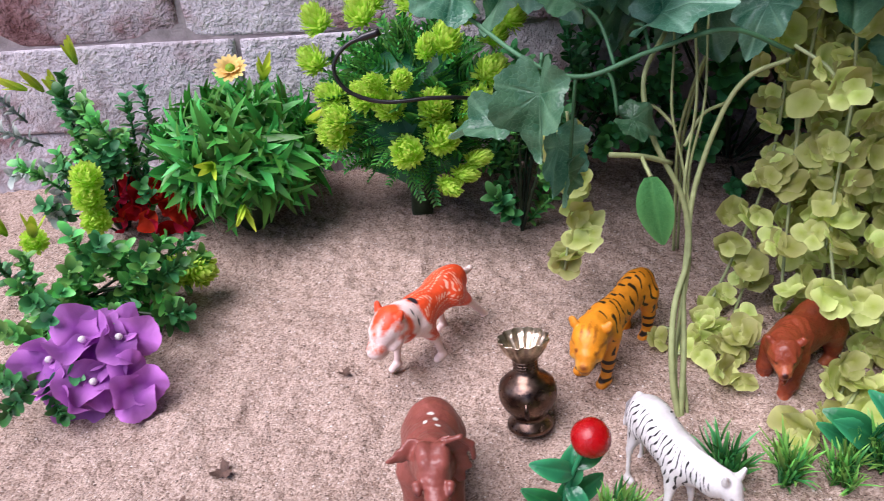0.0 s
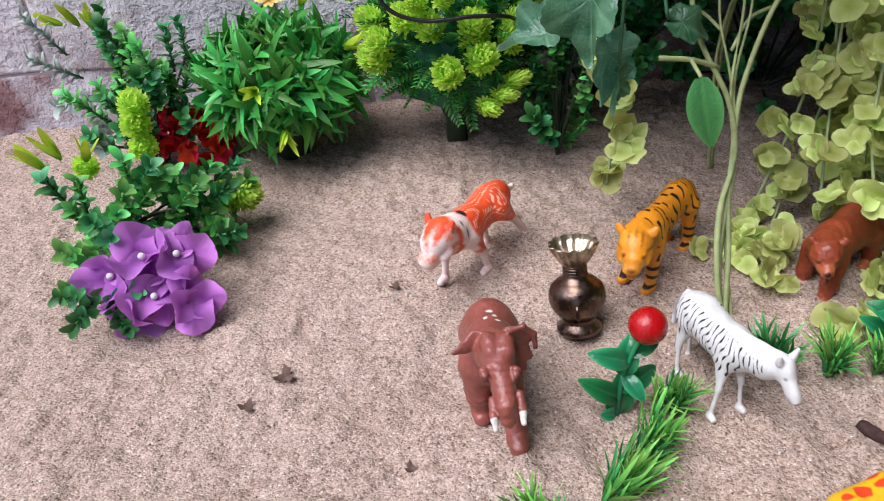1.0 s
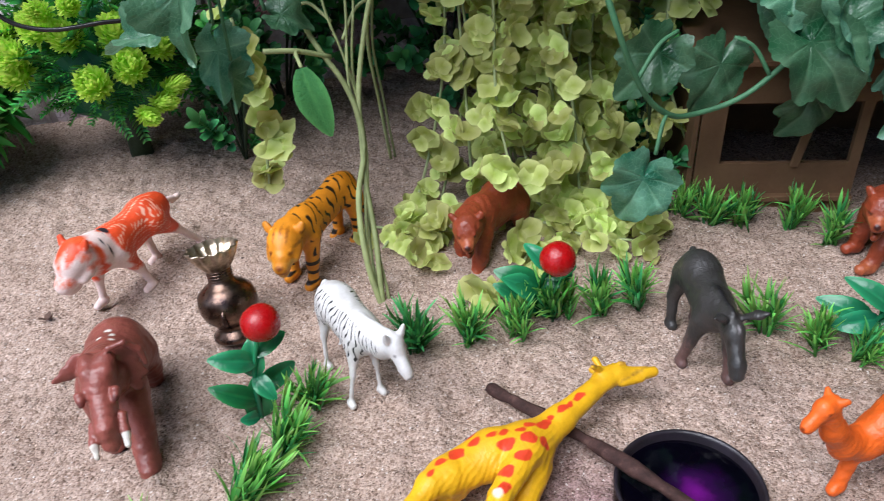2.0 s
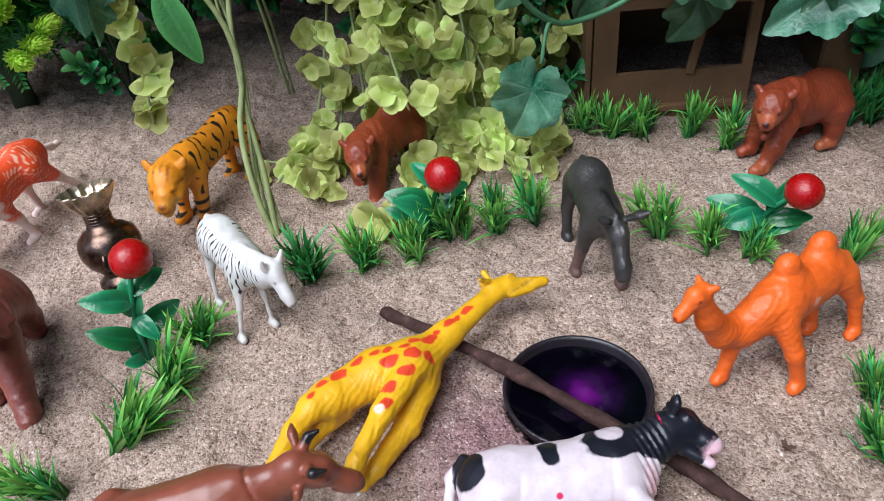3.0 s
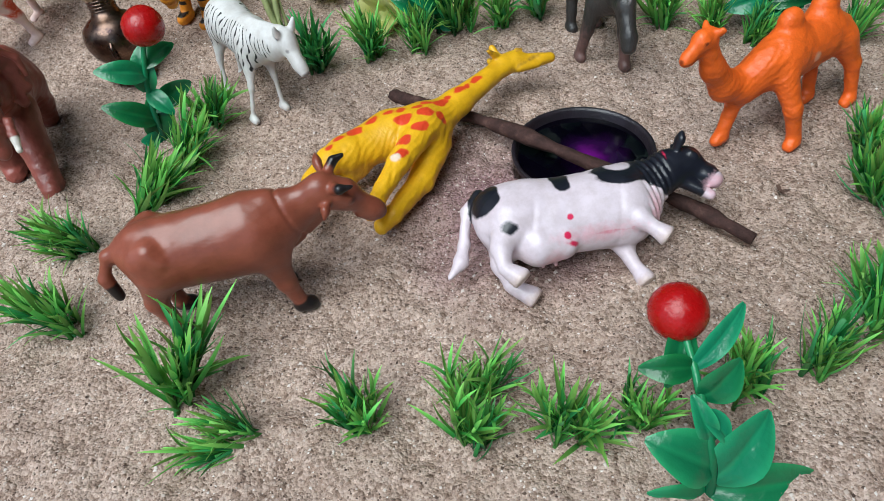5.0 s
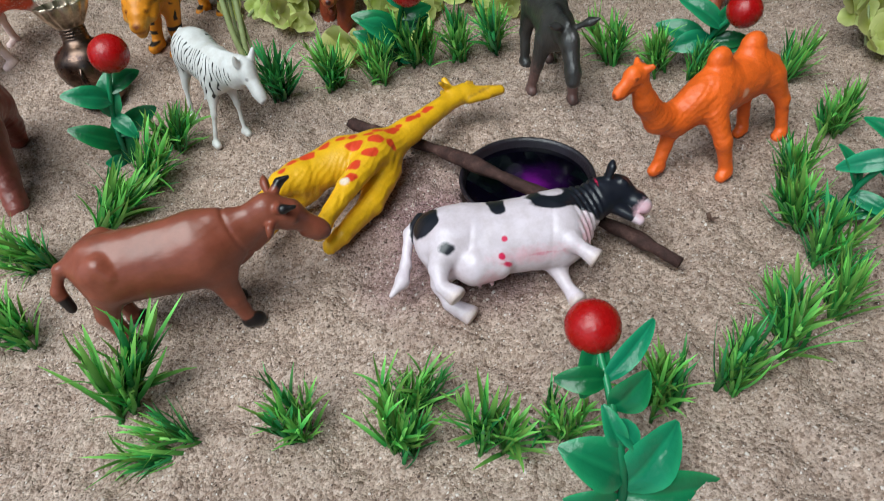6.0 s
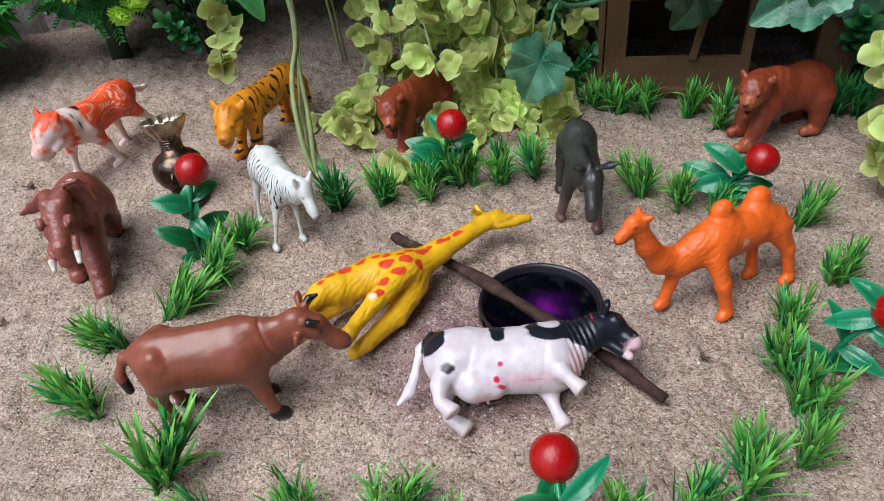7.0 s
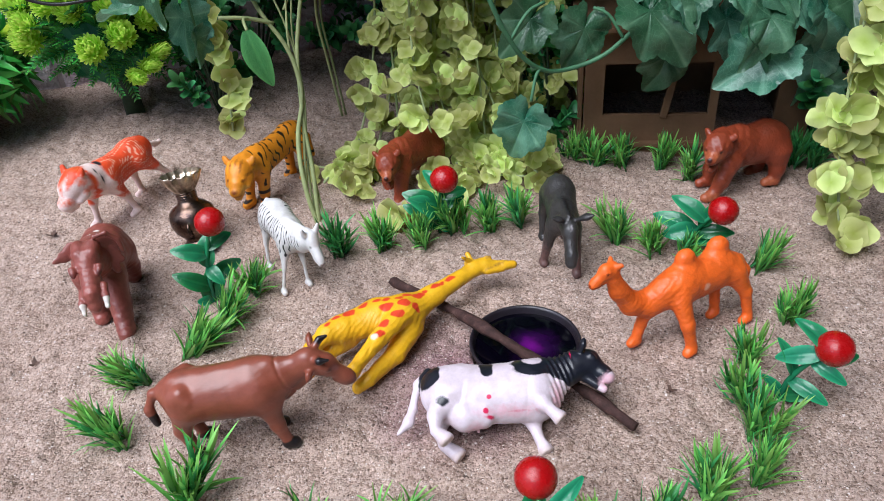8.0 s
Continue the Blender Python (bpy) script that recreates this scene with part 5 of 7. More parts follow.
# ---- plastic grass tufts ----
def sprig_mesh(seed, blades, length, width, bend, open_out):
    """An upright sprig: narrow curved blades set along a short stem, pointing up and out."""
    r = random.Random(seed)
    g = Geo()
    for i in range(blades):
        s = i / (blades - 1)
        L = length * (0.66 - 0.22 * s) * r.uniform(0.65, 1.2)
        v = strip_leaf(L, width * r.uniform(0.75, 1.2), bend * r.uniform(-1.3, 1.0), 0.35, 6)
        m = Matrix.Translation((0, 0, length * 0.52 * s)) @ pose(0, 0, 0, 0, 0, i * 137.5 + r.uniform(-30, 30)) @ Matrix.Rotation(math.radians(90 - open_out * r.uniform(0.3, 1.1) * (1 - 0.3 * s)), 4, "X")
        g.add(*v, m)
    g.add(*tube([(0, 0, -0.004), (0, 0, length * 0.54)], 0.0010, 5))
    return g.mesh("sprig")


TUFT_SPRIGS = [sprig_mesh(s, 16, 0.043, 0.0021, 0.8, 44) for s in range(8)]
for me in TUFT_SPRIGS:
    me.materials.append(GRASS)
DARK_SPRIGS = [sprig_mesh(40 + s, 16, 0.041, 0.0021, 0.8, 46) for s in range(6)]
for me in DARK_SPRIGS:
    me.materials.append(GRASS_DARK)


def tuft(x, y, seed, size=1.0, lean=(0, 0), dark=False, count=7, label="bright green plastic grass tuft stuck in the sand"):
    r = random.Random(seed)
    base = thing("grass_tuft", label, "artificial grass", pose(x, y, rest(x, y) - 0.002, 0, 0, r.uniform(0, 360)), "plastic grass tufts")
    turn = base.matrix_basis.to_3x3().inverted()
    ln = turn @ Vector((lean[0], lean[1], 0))
    for i in range(count):
        w = 360 * i / count + r.uniform(-25, 25)
        m = Matrix.Translation((r.uniform(-0.005, 0.005), r.uniform(-0.005, 0.005), 0))
        if ln.length > 0:
            m = m @ Matrix.Rotation(ln.length * r.uniform(0.6, 1.5), 4, Vector((-ln.y, ln.x, 0)))
        m = m @ pose(0, 0, 0, 0, 0, w) @ Matrix.Rotation(radians(r.uniform(2, 24)), 4, "X") @ pose(0, 0, 0, 0, 0, r.uniform(0, 360)) @ Matrix.Scale(size * 0.98 * r.uniform(0.7, 1.12), 4)
        part("sprig", r.choice(DARK_SPRIGS if dark or i % 4 == 0 else TUFT_SPRIGS), None, base, m)
    return base


ROW = [(0.161, 0.326), (0.193, 0.323), (0.221, 0.325), (0.252, 0.332), (0.277, 0.331), (0.301, 0.332), (0.365, 0.290)]
for i, (x, y) in enumerate(ROW):
    tuft(x, y, 10 + i, 1.1 if i not in (2,) else 0.92, dark=i == 0, label="dark green plastic grass tuft stuck in the sand" if i == 0 else "bright green plastic grass tuft in a row on the sand")
BEHIND = [(0.384, 0.268, 0.9, (-0.2, 0)), (0.400, 0.252, 0.85, (0.1, -0.3)), (0.440, 0.226, 0.9, (0.6, 0.1)), (0.431, 0.168, 0.9, (0.1, 0)), (0.387, 0.142, 0.98, (-0.05, 0.1)), (0.371, 0.116, 1.0, (-0.15, 0.15)), (0.363, 0.088, 1.0, (0.25, 0.2)), (0.346, 0.066, 1.0, (0.45, 0.25))]
for i, (x, y, s, ln) in enumerate(BEHIND):
    tuft(x, y, 30 + i, s * 0.97, ln)
LEFT = [(0.095, 0.301, 0.82, (0.15, 0)), (0.076, 0.268, 0.88, (0.6, 0.25)), (0.052, 0.243, 1.0, (0.62, 0.25)), (0.028, 0.225, 0.85, (-0.55, 0.1)), (0.021, 0.180, 0.9, (-0.4, 0.1)), (0.063, 0.121, 1.02, (0.25, 0.25)), (0.089, 0.094, 0.85, (-1.0, 0.15))]
for i, (x, y, s, ln) in enumerate(LEFT):
    tuft(x, y, 50 + i, s * 1.13, ln)
FRONT = [(0.127, 0.086, 0.8, (-0.15, 0)), (0.161, 0.064, 0.8, (0.1, 0.1)), (0.166, 0.080, 0.72, (0.5, 0.2)), (0.190, 0.053, 0.82, (0.1, 0)), (0.217, 0.049, 0.6, (-0.1, 0)), (0.257, 0.046, 0.8, (0.1, 0.1)), (0.283, 0.043, 0.88, (0.35, 0.2)), (0.314, 0.053, 0.95, (0.3, 0.3))]
for i, (x, y, s, ln) in enumerate(FRONT):
    tuft(x, y, 70 + i, s * 1.04, ln)
HOUSE_ROW = [(0.374, 0.418, 0.74), (0.391, 0.402, 0.82), (0.411, 0.394, 0.82), (0.443, 0.384, 0.82), (0.455, 0.355, 0.9)]
for i, (x, y, s) in enumerate(HOUSE_ROW):
    tuft(x, y, 90 + i, s * 1.1, dark=False, label="green plastic grass tuft before the cardboard house")
# tufts in the house's shade: the darker grass copy carries some of it
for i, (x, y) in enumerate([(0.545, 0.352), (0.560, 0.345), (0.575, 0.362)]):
    tuft(x, y, 96 + i, 0.95, dark=True, label="plastic grass tuft, its green darkened for the shade of the house")

# ---- red berries on leafy picks ----
def pick(x, y, berry, leaves, radius=0.0102):
    """A leafy stem with one berry. leaves: (place along the stem, reach of the tip in mm x, y, z, width over length)."""
    z = rest(x, y)
    base = thing("berry_pick", "plastic stem with glossy green leaves and one red berry", "artificial plant", pose(x, y, z - 0.003), "red berry picks")
    tip = Vector(berry) - Vector((x, y, z - 0.003))
    path = smooth_path([(0, 0, -0.004), (tip.x * 0.15, tip.y * 0.15, tip.z * 0.4), (tip.x * 0.55, tip.y * 0.55, tip.z * 0.75), tuple(tip)], 5)
    part("stem", Geo().add(*tube(path, [0.0019 - 0.0008 * i / len(path) for i in range(len(path))], 7)), PICK, base)
    bm = bmesh.new()
    bmesh.ops.create_uvsphere(bm, u_segments=28, v_segments=18, radius=radius)
    for w in bm.verts:
        w.co *= 1 + 0.03 * noise.noise(w.co * 130 + Vector((x * 50, 0, 0))) + 0.012 * noise.noise(w.co * 420)
        w.co.z *= 0.97
    for fc in bm.faces:
        fc.smooth = True
    part("berry", bm, RED_BERRY, base, Matrix.Translation(tip), "glossy red berry")
    r = random.Random(int(x * 1000))
    for s, dx, dy, dz, wide in leaves:
        at = path[min(round(s * (len(path) - 1)), len(path) - 1)]
        d = Vector((dx, dy, dz)) / 1000
        up = Vector((0, -0.75, 0.65)) + Vector((d.x, d.y, 0)) * -6 + Vector((r.uniform(-0.3, 0.3), r.uniform(-0.2, 0.2), 0))
        g = Geo().add(*broad_leaf(d.length * 1.06, d.length * wide, 0.75, 0.30, 10))
        part("leaf", g, PICK, base, basis(at, d + Vector((0, 0, 0.004)), up))
    return base


pick(0.066, 0.302, (0.0785, 0.2995, 0.081), [(0.53, -21, -8, 9, 0.46), (0.4, 2, 3, 23, 0.55), (0.6, 17, 8, 5, 0.5), (0.4, 8, -12, -9, 0.5), (0.27, 24, 9, 5, 0.42), (0.2, -21, -8, 16, 0.42), (0.07, 2, 0, 25, 0.6), (0.05, -8, -10, 5, 0.6), (0.13, 11, 8, 8, 0.5)])
pick(0.240, 0.343, (0.241, 0.311, 0.080), [(0.33, -26, 0, 17, 0.5), (0.27, -20, -8, 20, 0.55), (0.4, 17, -8, 6, 0.55), (0.13, 14, -10, 4, 0.6), (0.13, -2, -8, 25, 0.55), (0.67, -11, 9, 14, 0.5), (0.53, 20, -3, 2, 0.45), (0.13, -25, -2, 23, 0.4)])
pick(0.412, 0.266, (0.4215, 0.2455, 0.060), [(0.6, -19, 16, 15, 0.42), (0.33, -26, 15, 11, 0.42), (0.4, -24, 2, -5, 0.5), (0.47, 8, -5, 18, 0.42), (0.33, 18, -18, 5, 0.38), (0.2, 12, -18, 11, 0.5), (0.13, -11, -1, 17, 0.5)])
pick(0.392, 0.116, (0.4105, 0.1065, 0.058), [(0.93, -12, 15, 13, 0.42), (0.87, -21, 10, -10, 0.36), (0.73, 16, -12, 4, 0.45), (0.67, 9, -17, -6, 0.34), (0.33, 9, -20, -4, 0.34), (0.13, 9, -16, 10, 0.36), (0.13, -9, 6, 11, 0.36), (0.4, -3, 10, 19, 0.36)], 0.0098)
pick(0.226, 0.017, (0.232, 0.060, 0.064), [(0.93, -8, -13, -14, 0.5), (0.73, -17, 2, 0, 0.5), (0.73, 22, 5, 13, 0.26), (0.6, 14, -2, 9, 0.75), (0.53, 4, -9, -7, 0.6), (0.27, -19, 6, 15, 0.66), (0.2, 23, 2, 16, 0.62), (0.13, 32, -14, 2, 0.46), (0.07, -20, 2, 4, 0.5), (0.4, -3, 8, 14, 0.4)], 0.0098)

# ---- green ball bush with a daisy ----
def star_sprig(seed, leaves, length, width, bend, open_lo, open_hi, blunt=0.4):
    r = random.Random(seed)
    g = Geo()
    for i in range(leaves):
        L = length * r.uniform(0.7, 1.1)
        m = pose(0, 0, 0, 0, 0, 360 * i / leaves + r.uniform(-20, 20)) @ Matrix.Rotation(radians(r.uniform(open_lo, open_hi)), 4, "X")
        g.add(*strip_leaf(L, width * r.uniform(0.8, 1.15), bend * r.uniform(0.4, 1.3), 0.3, 6, blunt), m)
    return g


def up_basis(at, d):
    d = Vector(d).normalized()
    side = Vector((0.3, 0.2, 1)) if abs(d.z) < 0.9 else Vector((1, 0, 0.2))
    return basis(at, d.cross(side), d)


bush = thing("ball_bush", "round artificial bush of pointed green plastic leaves", "artificial bush", pose(-0.184, 0.628, rest(-0.184, 0.628)) @ Matrix.Scale(0.94, 4))
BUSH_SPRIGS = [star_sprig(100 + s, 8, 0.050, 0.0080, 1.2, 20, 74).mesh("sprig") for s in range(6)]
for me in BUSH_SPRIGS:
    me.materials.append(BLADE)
r = random.Random(5)
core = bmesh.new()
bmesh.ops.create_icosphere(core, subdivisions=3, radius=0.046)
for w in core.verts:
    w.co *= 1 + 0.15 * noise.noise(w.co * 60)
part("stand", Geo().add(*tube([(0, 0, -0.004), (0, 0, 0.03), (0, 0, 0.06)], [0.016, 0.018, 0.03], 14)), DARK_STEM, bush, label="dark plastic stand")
# added filler ball; its dark green stands for shade between the sprigs
part("core", core, BOX_DARK, bush, pose(0, 0, 0.076) @ Matrix.Diagonal((1, 1, 0.85, 1)), "added inner core, dark for the shade between leaves")
for d in ball_dirs(230, -0.8):
    at = Vector((0, 0, 0.078)) + Vector((d.x * 0.050, d.y * 0.050, d.z * 0.030))
    part("sprig", r.choice(BUSH_SPRIGS), None, bush, up_basis(at, d + Vector((r.uniform(-0.25, 0.25), r.uniform(-0.25, 0.25), r.uniform(-0.1, 0.35)))) @ pose(0, 0, 0, 0, 0, r.uniform(0, 360)) @ Matrix.Scale(r.uniform(0.8, 1.12), 4))
BUDS = star_sprig(130, 5, 0.030, 0.006, -0.2, 50, 75, 0.6).mesh("bud")
BUDS.materials.append(BUD)
for d in (Vector((0.9, -0.3, 0.5)), Vector((0.2, -0.9, -0.35)), Vector((0.0, -0.9, 0.25)), Vector((0.4, -0.2, 0.95))):
    part("bud", BUDS, None, bush, up_basis(Vector((0, 0, 0.080)) + Vector((d.x, d.y, 0.8 * d.z)).normalized() * 0.080, d))


def flower(n, length, width, bend, mat, open_deg, seed):
    rr = random.Random(seed)
    g = Geo()
    for i in range(n):
        m = pose(0, 0, 0, 0, 0, 360 * i / n) @ Matrix.Rotation(radians(open_deg + rr.uniform(-5, 5)), 4, "X")
        g.add(*strip_leaf(length, width, bend, 0.15, 5, 1.0), m)
    me = g.mesh("petals")
    me.materials.append(mat)
    return me


dz = thing("daisy", "pale yellow cloth daisy on the ball bush", "artificial flower", basis((-0.171, 0.602, 0.184), (0.2, 0.8, 0.55), (0.1, -0.55, 0.8)))
part("petals", flower(16, 0.014, 0.0055, 0.2, DAISY, 25, 3), None, dz)
part("petals", flower(12, 0.010, 0.0045, 0.2, DAISY, 45, 4), None, dz)
cb = bmesh.new()
bmesh.ops.create_icosphere(cb, subdivisions=2, radius=0.0042)
part("centre", cb, BUD, dz, pose(0, 0, 0.003))

# ---- pompom bush with a black wire hook ----
def pompom(seed, radius, n=150):
    """A round flower head of many narrow petals that stand out and curl at their tips."""
    r = random.Random(seed)
    g = Geo()
    for d in ball_dirs(n, -0.75):
        e = (d + Vector((0, 0, 0.25))).normalized()
        m = basis(d * radius * 0.52, e + Vector((r.uniform(-0.2, 0.2), r.uniform(-0.2, 0.2), r.uniform(-0.2, 0.2))), Vector((r.uniform(-0.3, 0.3), r.uniform(-0.3, 0.3), 1.0)))
        g.add(*strip_leaf(radius * r.uniform(0.42, 0.62), radius * 0.22, -0.9 * r.uniform(0.3, 1.4), 0.45, 4, 0.8), m)
    g.add(*lathe([(0.001, -0.5 * radius), (0.4 * radius, -0.4 * radius), (0.55 * radius, 0), (0.4 * radius, 0.4 * radius), (0.001, 0.52 * radius)], 12))
    me = g.mesh("pompom")
    me.materials.append(PUFF)
    return me


POMPOMS = [pompom(200 + s, 0.0185) for s in range(3)]


def fern(seed, length):
    r = random.Random(seed)
    g = Geo()
    n = 9
    for i in range(n):
        s = (i + 0.5) / n
        y, z = length * s, -0.25 * length * s * s
        for side in (-1, 1):
            L = length * 0.34 * (1 - 0.75 * s) + 0.003
            g.add(*strip_leaf(L, 0.0034, 0.4, 0.3, 3), Matrix.Translation((0, y, z)) @ pose(0, 0, 0, 15, 0, -side * r.uniform(45, 62)))
    g.add(*tube([(0, length * k / 4, -0.25 * length * (k / 4) ** 2) for k in range(5)], 0.0007, 5))
    me = g.mesh("frond")
    me.materials.append(FERN)
    return me


FRONDS = [fern(220 + s, 0.042) for s in range(4)]
puff = thing("pompom_bush", "artificial bush of ferny sprays and yellow-green pompom flowers", "artificial bush", pose(-0.030, 0.632, rest(-0.030, 0.632)))
PC = Vector((0, 0, 0.093))
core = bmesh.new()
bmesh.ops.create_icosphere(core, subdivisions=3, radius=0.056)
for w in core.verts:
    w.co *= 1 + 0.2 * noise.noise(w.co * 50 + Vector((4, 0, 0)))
# added filler ball, coloured dark like the shaded gaps behind the fronds
part("core", core, BOX_DARK, puff, Matrix.Translation(PC), "added inner core, dark for the shade between leaves")
r = random.Random(9)
for i, d in enumerate(ball_dirs(330, -0.85)):
    low = d.z < -0.3
    part("frond", r.choice(FRONDS), None, puff, basis(PC + d * r.uniform(0.028, 0.052), d + Vector((r.uniform(-0.3, 0.3), r.uniform(-0.3, 0.3), (0.3 if low else 0.0) + r.uniform(0.0, 0.6))), Vector((r.uniform(-1, 1), r.uniform(-1, 1), 1.2)) + d * 0.01) @ Matrix.Scale(r.uniform(0.8, 1.1) * (0.7 if low else 1), 4))
HEADS = [(-0.073, -0.001, 0.172), (-0.035, -0.017, 0.180), (0.005, -0.013, 0.188), (0.032, -0.048, 0.165), (0.069, 0.010, 0.152), (0.083, 0.011, 0.166), (0.044, -0.005, 0.175), (-0.059, -0.049, 0.095), (0.0, -0.080, 0.090), (0.027, -0.074, 0.098), (-0.012, -0.066, 0.122), (0.022, -0.066, 0.121), (-0.060, -0.046, 0.124), (-0.031, -0.060, 0.128), (0.054, -0.052, 0.118), (-0.078, -0.009, 0.142), (0.065, -0.035, 0.135), (-0.029, 0.012, 0.184), (0.050, -0.058, 0.106), (-0.053, -0.060, 0.112), (0.021, -0.062, 0.112)]
for at in HEADS:
    d = Vector(at) - PC
    part("pompom", r.choice(POMPOMS), None, puff, up_basis(Vector(at) + Vector((0, 0, 0.002)), d + Vector((0, 0, 0.06))) @ Matrix.Diagonal((0.74, 0.74, 0.92, 1)) @ Matrix.Scale(r.uniform(0.9, 1.08), 4))
for at, d in (((0.042, -0.070, 0.068), (0.8, -0.5, 0.2)), ((0.030, -0.078, 0.062), (0.6, -0.8, 0.0)), ((0.052, -0.066, 0.078), (0.9, -0.3, 0.4)), ((0.0, -0.078, 0.148), (0.3, -0.8, 0.5)), ((-0.020, -0.074, 0.145), (-0.3, -0.8, 0.4)), ((0.018, -0.060, 0.165), (0.2, -0.6, 0.8))):
    part("pompom", r.choice(POMPOMS), None, puff, up_basis(Vector(at), d) @ Matrix.Diagonal((0.46, 0.46, 0.85, 1)))
part("stand", Geo().add(*tube([(0, 0, -0.004), (0, 0, 0.02), (0, 0, 0.05)], [0.010, 0.009, 0.02], 14)), DARK_STEM, puff, label="dark plastic stand")
wire = [(0.03, 0.60, 0.150), (0.018, 0.560, 0.168), (-0.008, 0.549, 0.173), (-0.043, 0.545, 0.173), (-0.068, 0.545, 0.182), (-0.077, 0.547, 0.199), (-0.066, 0.550, 0.214), (-0.042, 0.552, 0.222)]
wp_ = smooth_path(wire, 8)
hook = Geo().add(*tube(wp_, [0.0016 + (0.0012 if i > len(wp_) - 6 else 0) for i in range(len(wp_))], 8)).mesh("wire_hook")
hook.materials.append(BLACK_WIRE)
tagged(new("wire_hook", hook), "bent black wire hook stuck in the pompom bush", "wire hook")

# ---- mixed bunch at the wall: round leaves, silver sprays, yellow buds ----
def oval_spray(seed, n, length, leaf, blunt=1.0):
    r = random.Random(seed)
    g = Geo()
    for i in range(n):
        s = (i + 1) / n
        m = Matrix.Translation((0, 0, length * s)) @ pose(0, 0, 0, 0, 0, i * 137.5 + r.uniform(-15, 15)) @ Matrix.Rotation(radians(r.uniform(15, 50) + 25 * s), 4, "X")
        g.add(*strip_leaf(leaf * r.uniform(0.75, 1.1), leaf * 0.6, 0.5, 0.3, 6, blunt), m)
    g.add(*tube([(0, 0, 0), (0, 0, length)], 0.0012, 5))
    return g


def meshes_of(geos, name, mat):
    out = []
    for g in geos:
        me = g.mesh(name)
        me.materials.append(mat)
        out.append(me)
    return out


OVALS = meshes_of([oval_spray(300 + s, 18, 0.042, 0.0120) for s in range(4)], "leaf_spray", BOX)
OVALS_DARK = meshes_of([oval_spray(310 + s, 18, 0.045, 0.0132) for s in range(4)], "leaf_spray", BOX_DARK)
SILVERS = meshes_of([oval_spray(320 + s, 16, 0.045, 0.013) for s in range(3)], "silver_spray", SILVER)
YELLOWS = [pompom(330 + s, 0.018, 110) for s in range(2)]
ROSETTES = meshes_of([star_sprig(340 + s, 12, 0.010, 0.007, 0.4, 10, 70, 1.0) for s in range(2)], "rosette", BOX)
BUD_SPRAYS = meshes_of([star_sprig(350 + s, 4, 0.026, 0.007, -0.2, 62, 80, 0.8) for s in range(2)], "bud", BUD)


def bunch(name, label, root, spread_at, counts, seed):
    """Sprays gathered on thin stems from one root; spread_at gives the tip of each stem."""
    r = random.Random(seed)
    b = thing(name, label, "artificial foliage", pose(*root))
    ro = Vector(root)
    for kinds, n, sc in counts:
        for i in range(n):
            tip = Vector(spread_at(r)) - ro
            d = (tip.normalized() + Vector((r.uniform(-0.4, 0.4), r.uniform(-0.6, 0.1), r.uniform(-0.1, 0.5)))).normalized()
            part(kinds[0].name.split(".")[0], r.choice(kinds), None, b, up_basis(tip - d * 0.02, d) @ pose(0, 0, 0, 0, 0, r.uniform(0, 360)) @ Matrix.Scale(sc * r.uniform(0.8, 1.15), 4))
            if i % 2 == 0:
                part("stem", Geo().add(*tube(smooth_path([(0, 0, 0), tip * 0.5 + Vector((0, 0, 0.008)), tip - d * 0.01], 4), 0.0012, 5)), DARK_STEM, b)
    return b


def at_left(r):
    s = r.random()
    return (-0.298 + 0.095 * s + r.uniform(-0.025, 0.015), 0.452 + 0.03 * s + r.uniform(-0.03, 0.045), 0.028 + r.uniform(0.0, 0.058) * (1 - 0.35 * s))


lb = bunch("leaf_bunch", "bunch of round green plastic leaves lying on the sand", (-0.311, 0.487, 0.02), at_left, [(OVALS, 26, 1.0), (OVALS_DARK, 16, 1.0), (ROSETTES, 16, 1.1), (FRONDS, 12, 0.7)], 21)
off = Vector((-0.305, 0.475, 0.02)) + Vector((0.006, -0.012, 0))
for p3, d, k in (((-0.188, 0.492, 0.052), (1, -0.25, 0.05), 0.9), ((-0.203, 0.49, 0.052), (1, -0.2, 0.2), 0.8), ((-0.262, 0.505, 0.128), (0.3, -0.4, 0.9), 0.75), ((-0.264, 0.503, 0.112), (0.3, -0.6, 0.6), 0.75), ((-0.262, 0.50, 0.094), (0.2, -0.9, 0.3), 0.7), ((-0.296, 0.47, 0.094), (0.2, -0.8, 0.5), 0.6)):
    part("pompom", YELLOWS[0], None, lb, up_basis(Vector(p3) - off, d) @ Matrix.Scale(k, 4))
for p3, d in (((-0.318, 0.455, 0.10), (-0.5, -0.2, 0.9)), ((-0.30, 0.45, 0.11), (-0.2, -0.3, 1)), ((-0.285, 0.455, 0.105), (0.4, -0.3, 0.9))):
    part("bud", BUD_SPRAYS[0], None, lb, up_basis(Vector(p3) - off, d))


def at_low(r):
    return (-0.270 + r.uniform(-0.022, 0.015), 0.397 + r.uniform(-0.02, 0.03), 0.03 + r.uniform(0, 0.025))


bunch("leaf_bunch", "small artificial leaf spray with light rosettes at the sand's edge", (-0.30, 0.43, 0.03), at_low, [(OVALS_DARK, 8, 0.9), (ROSETTES, 5, 1.0)], 22)


def at_wall(r):
    return (-0.317 + r.uniform(-0.035, 0.05), 0.618 + r.uniform(-0.05, 0.04), 0.06 + r.uniform(0, 0.085))


wb = bunch("leaf_bunch", "tall spray of green and silver leaves against the wall", (-0.312, 0.628, 0.02), at_wall, [(OVALS_DARK, 18, 1.0), (OVALS, 10, 0.9), (ROSETTES, 5, 1.0)], 23)
off = Vector((-0.30, 0.61, 0.02)) + Vector((0.012, -0.018, -0.004))
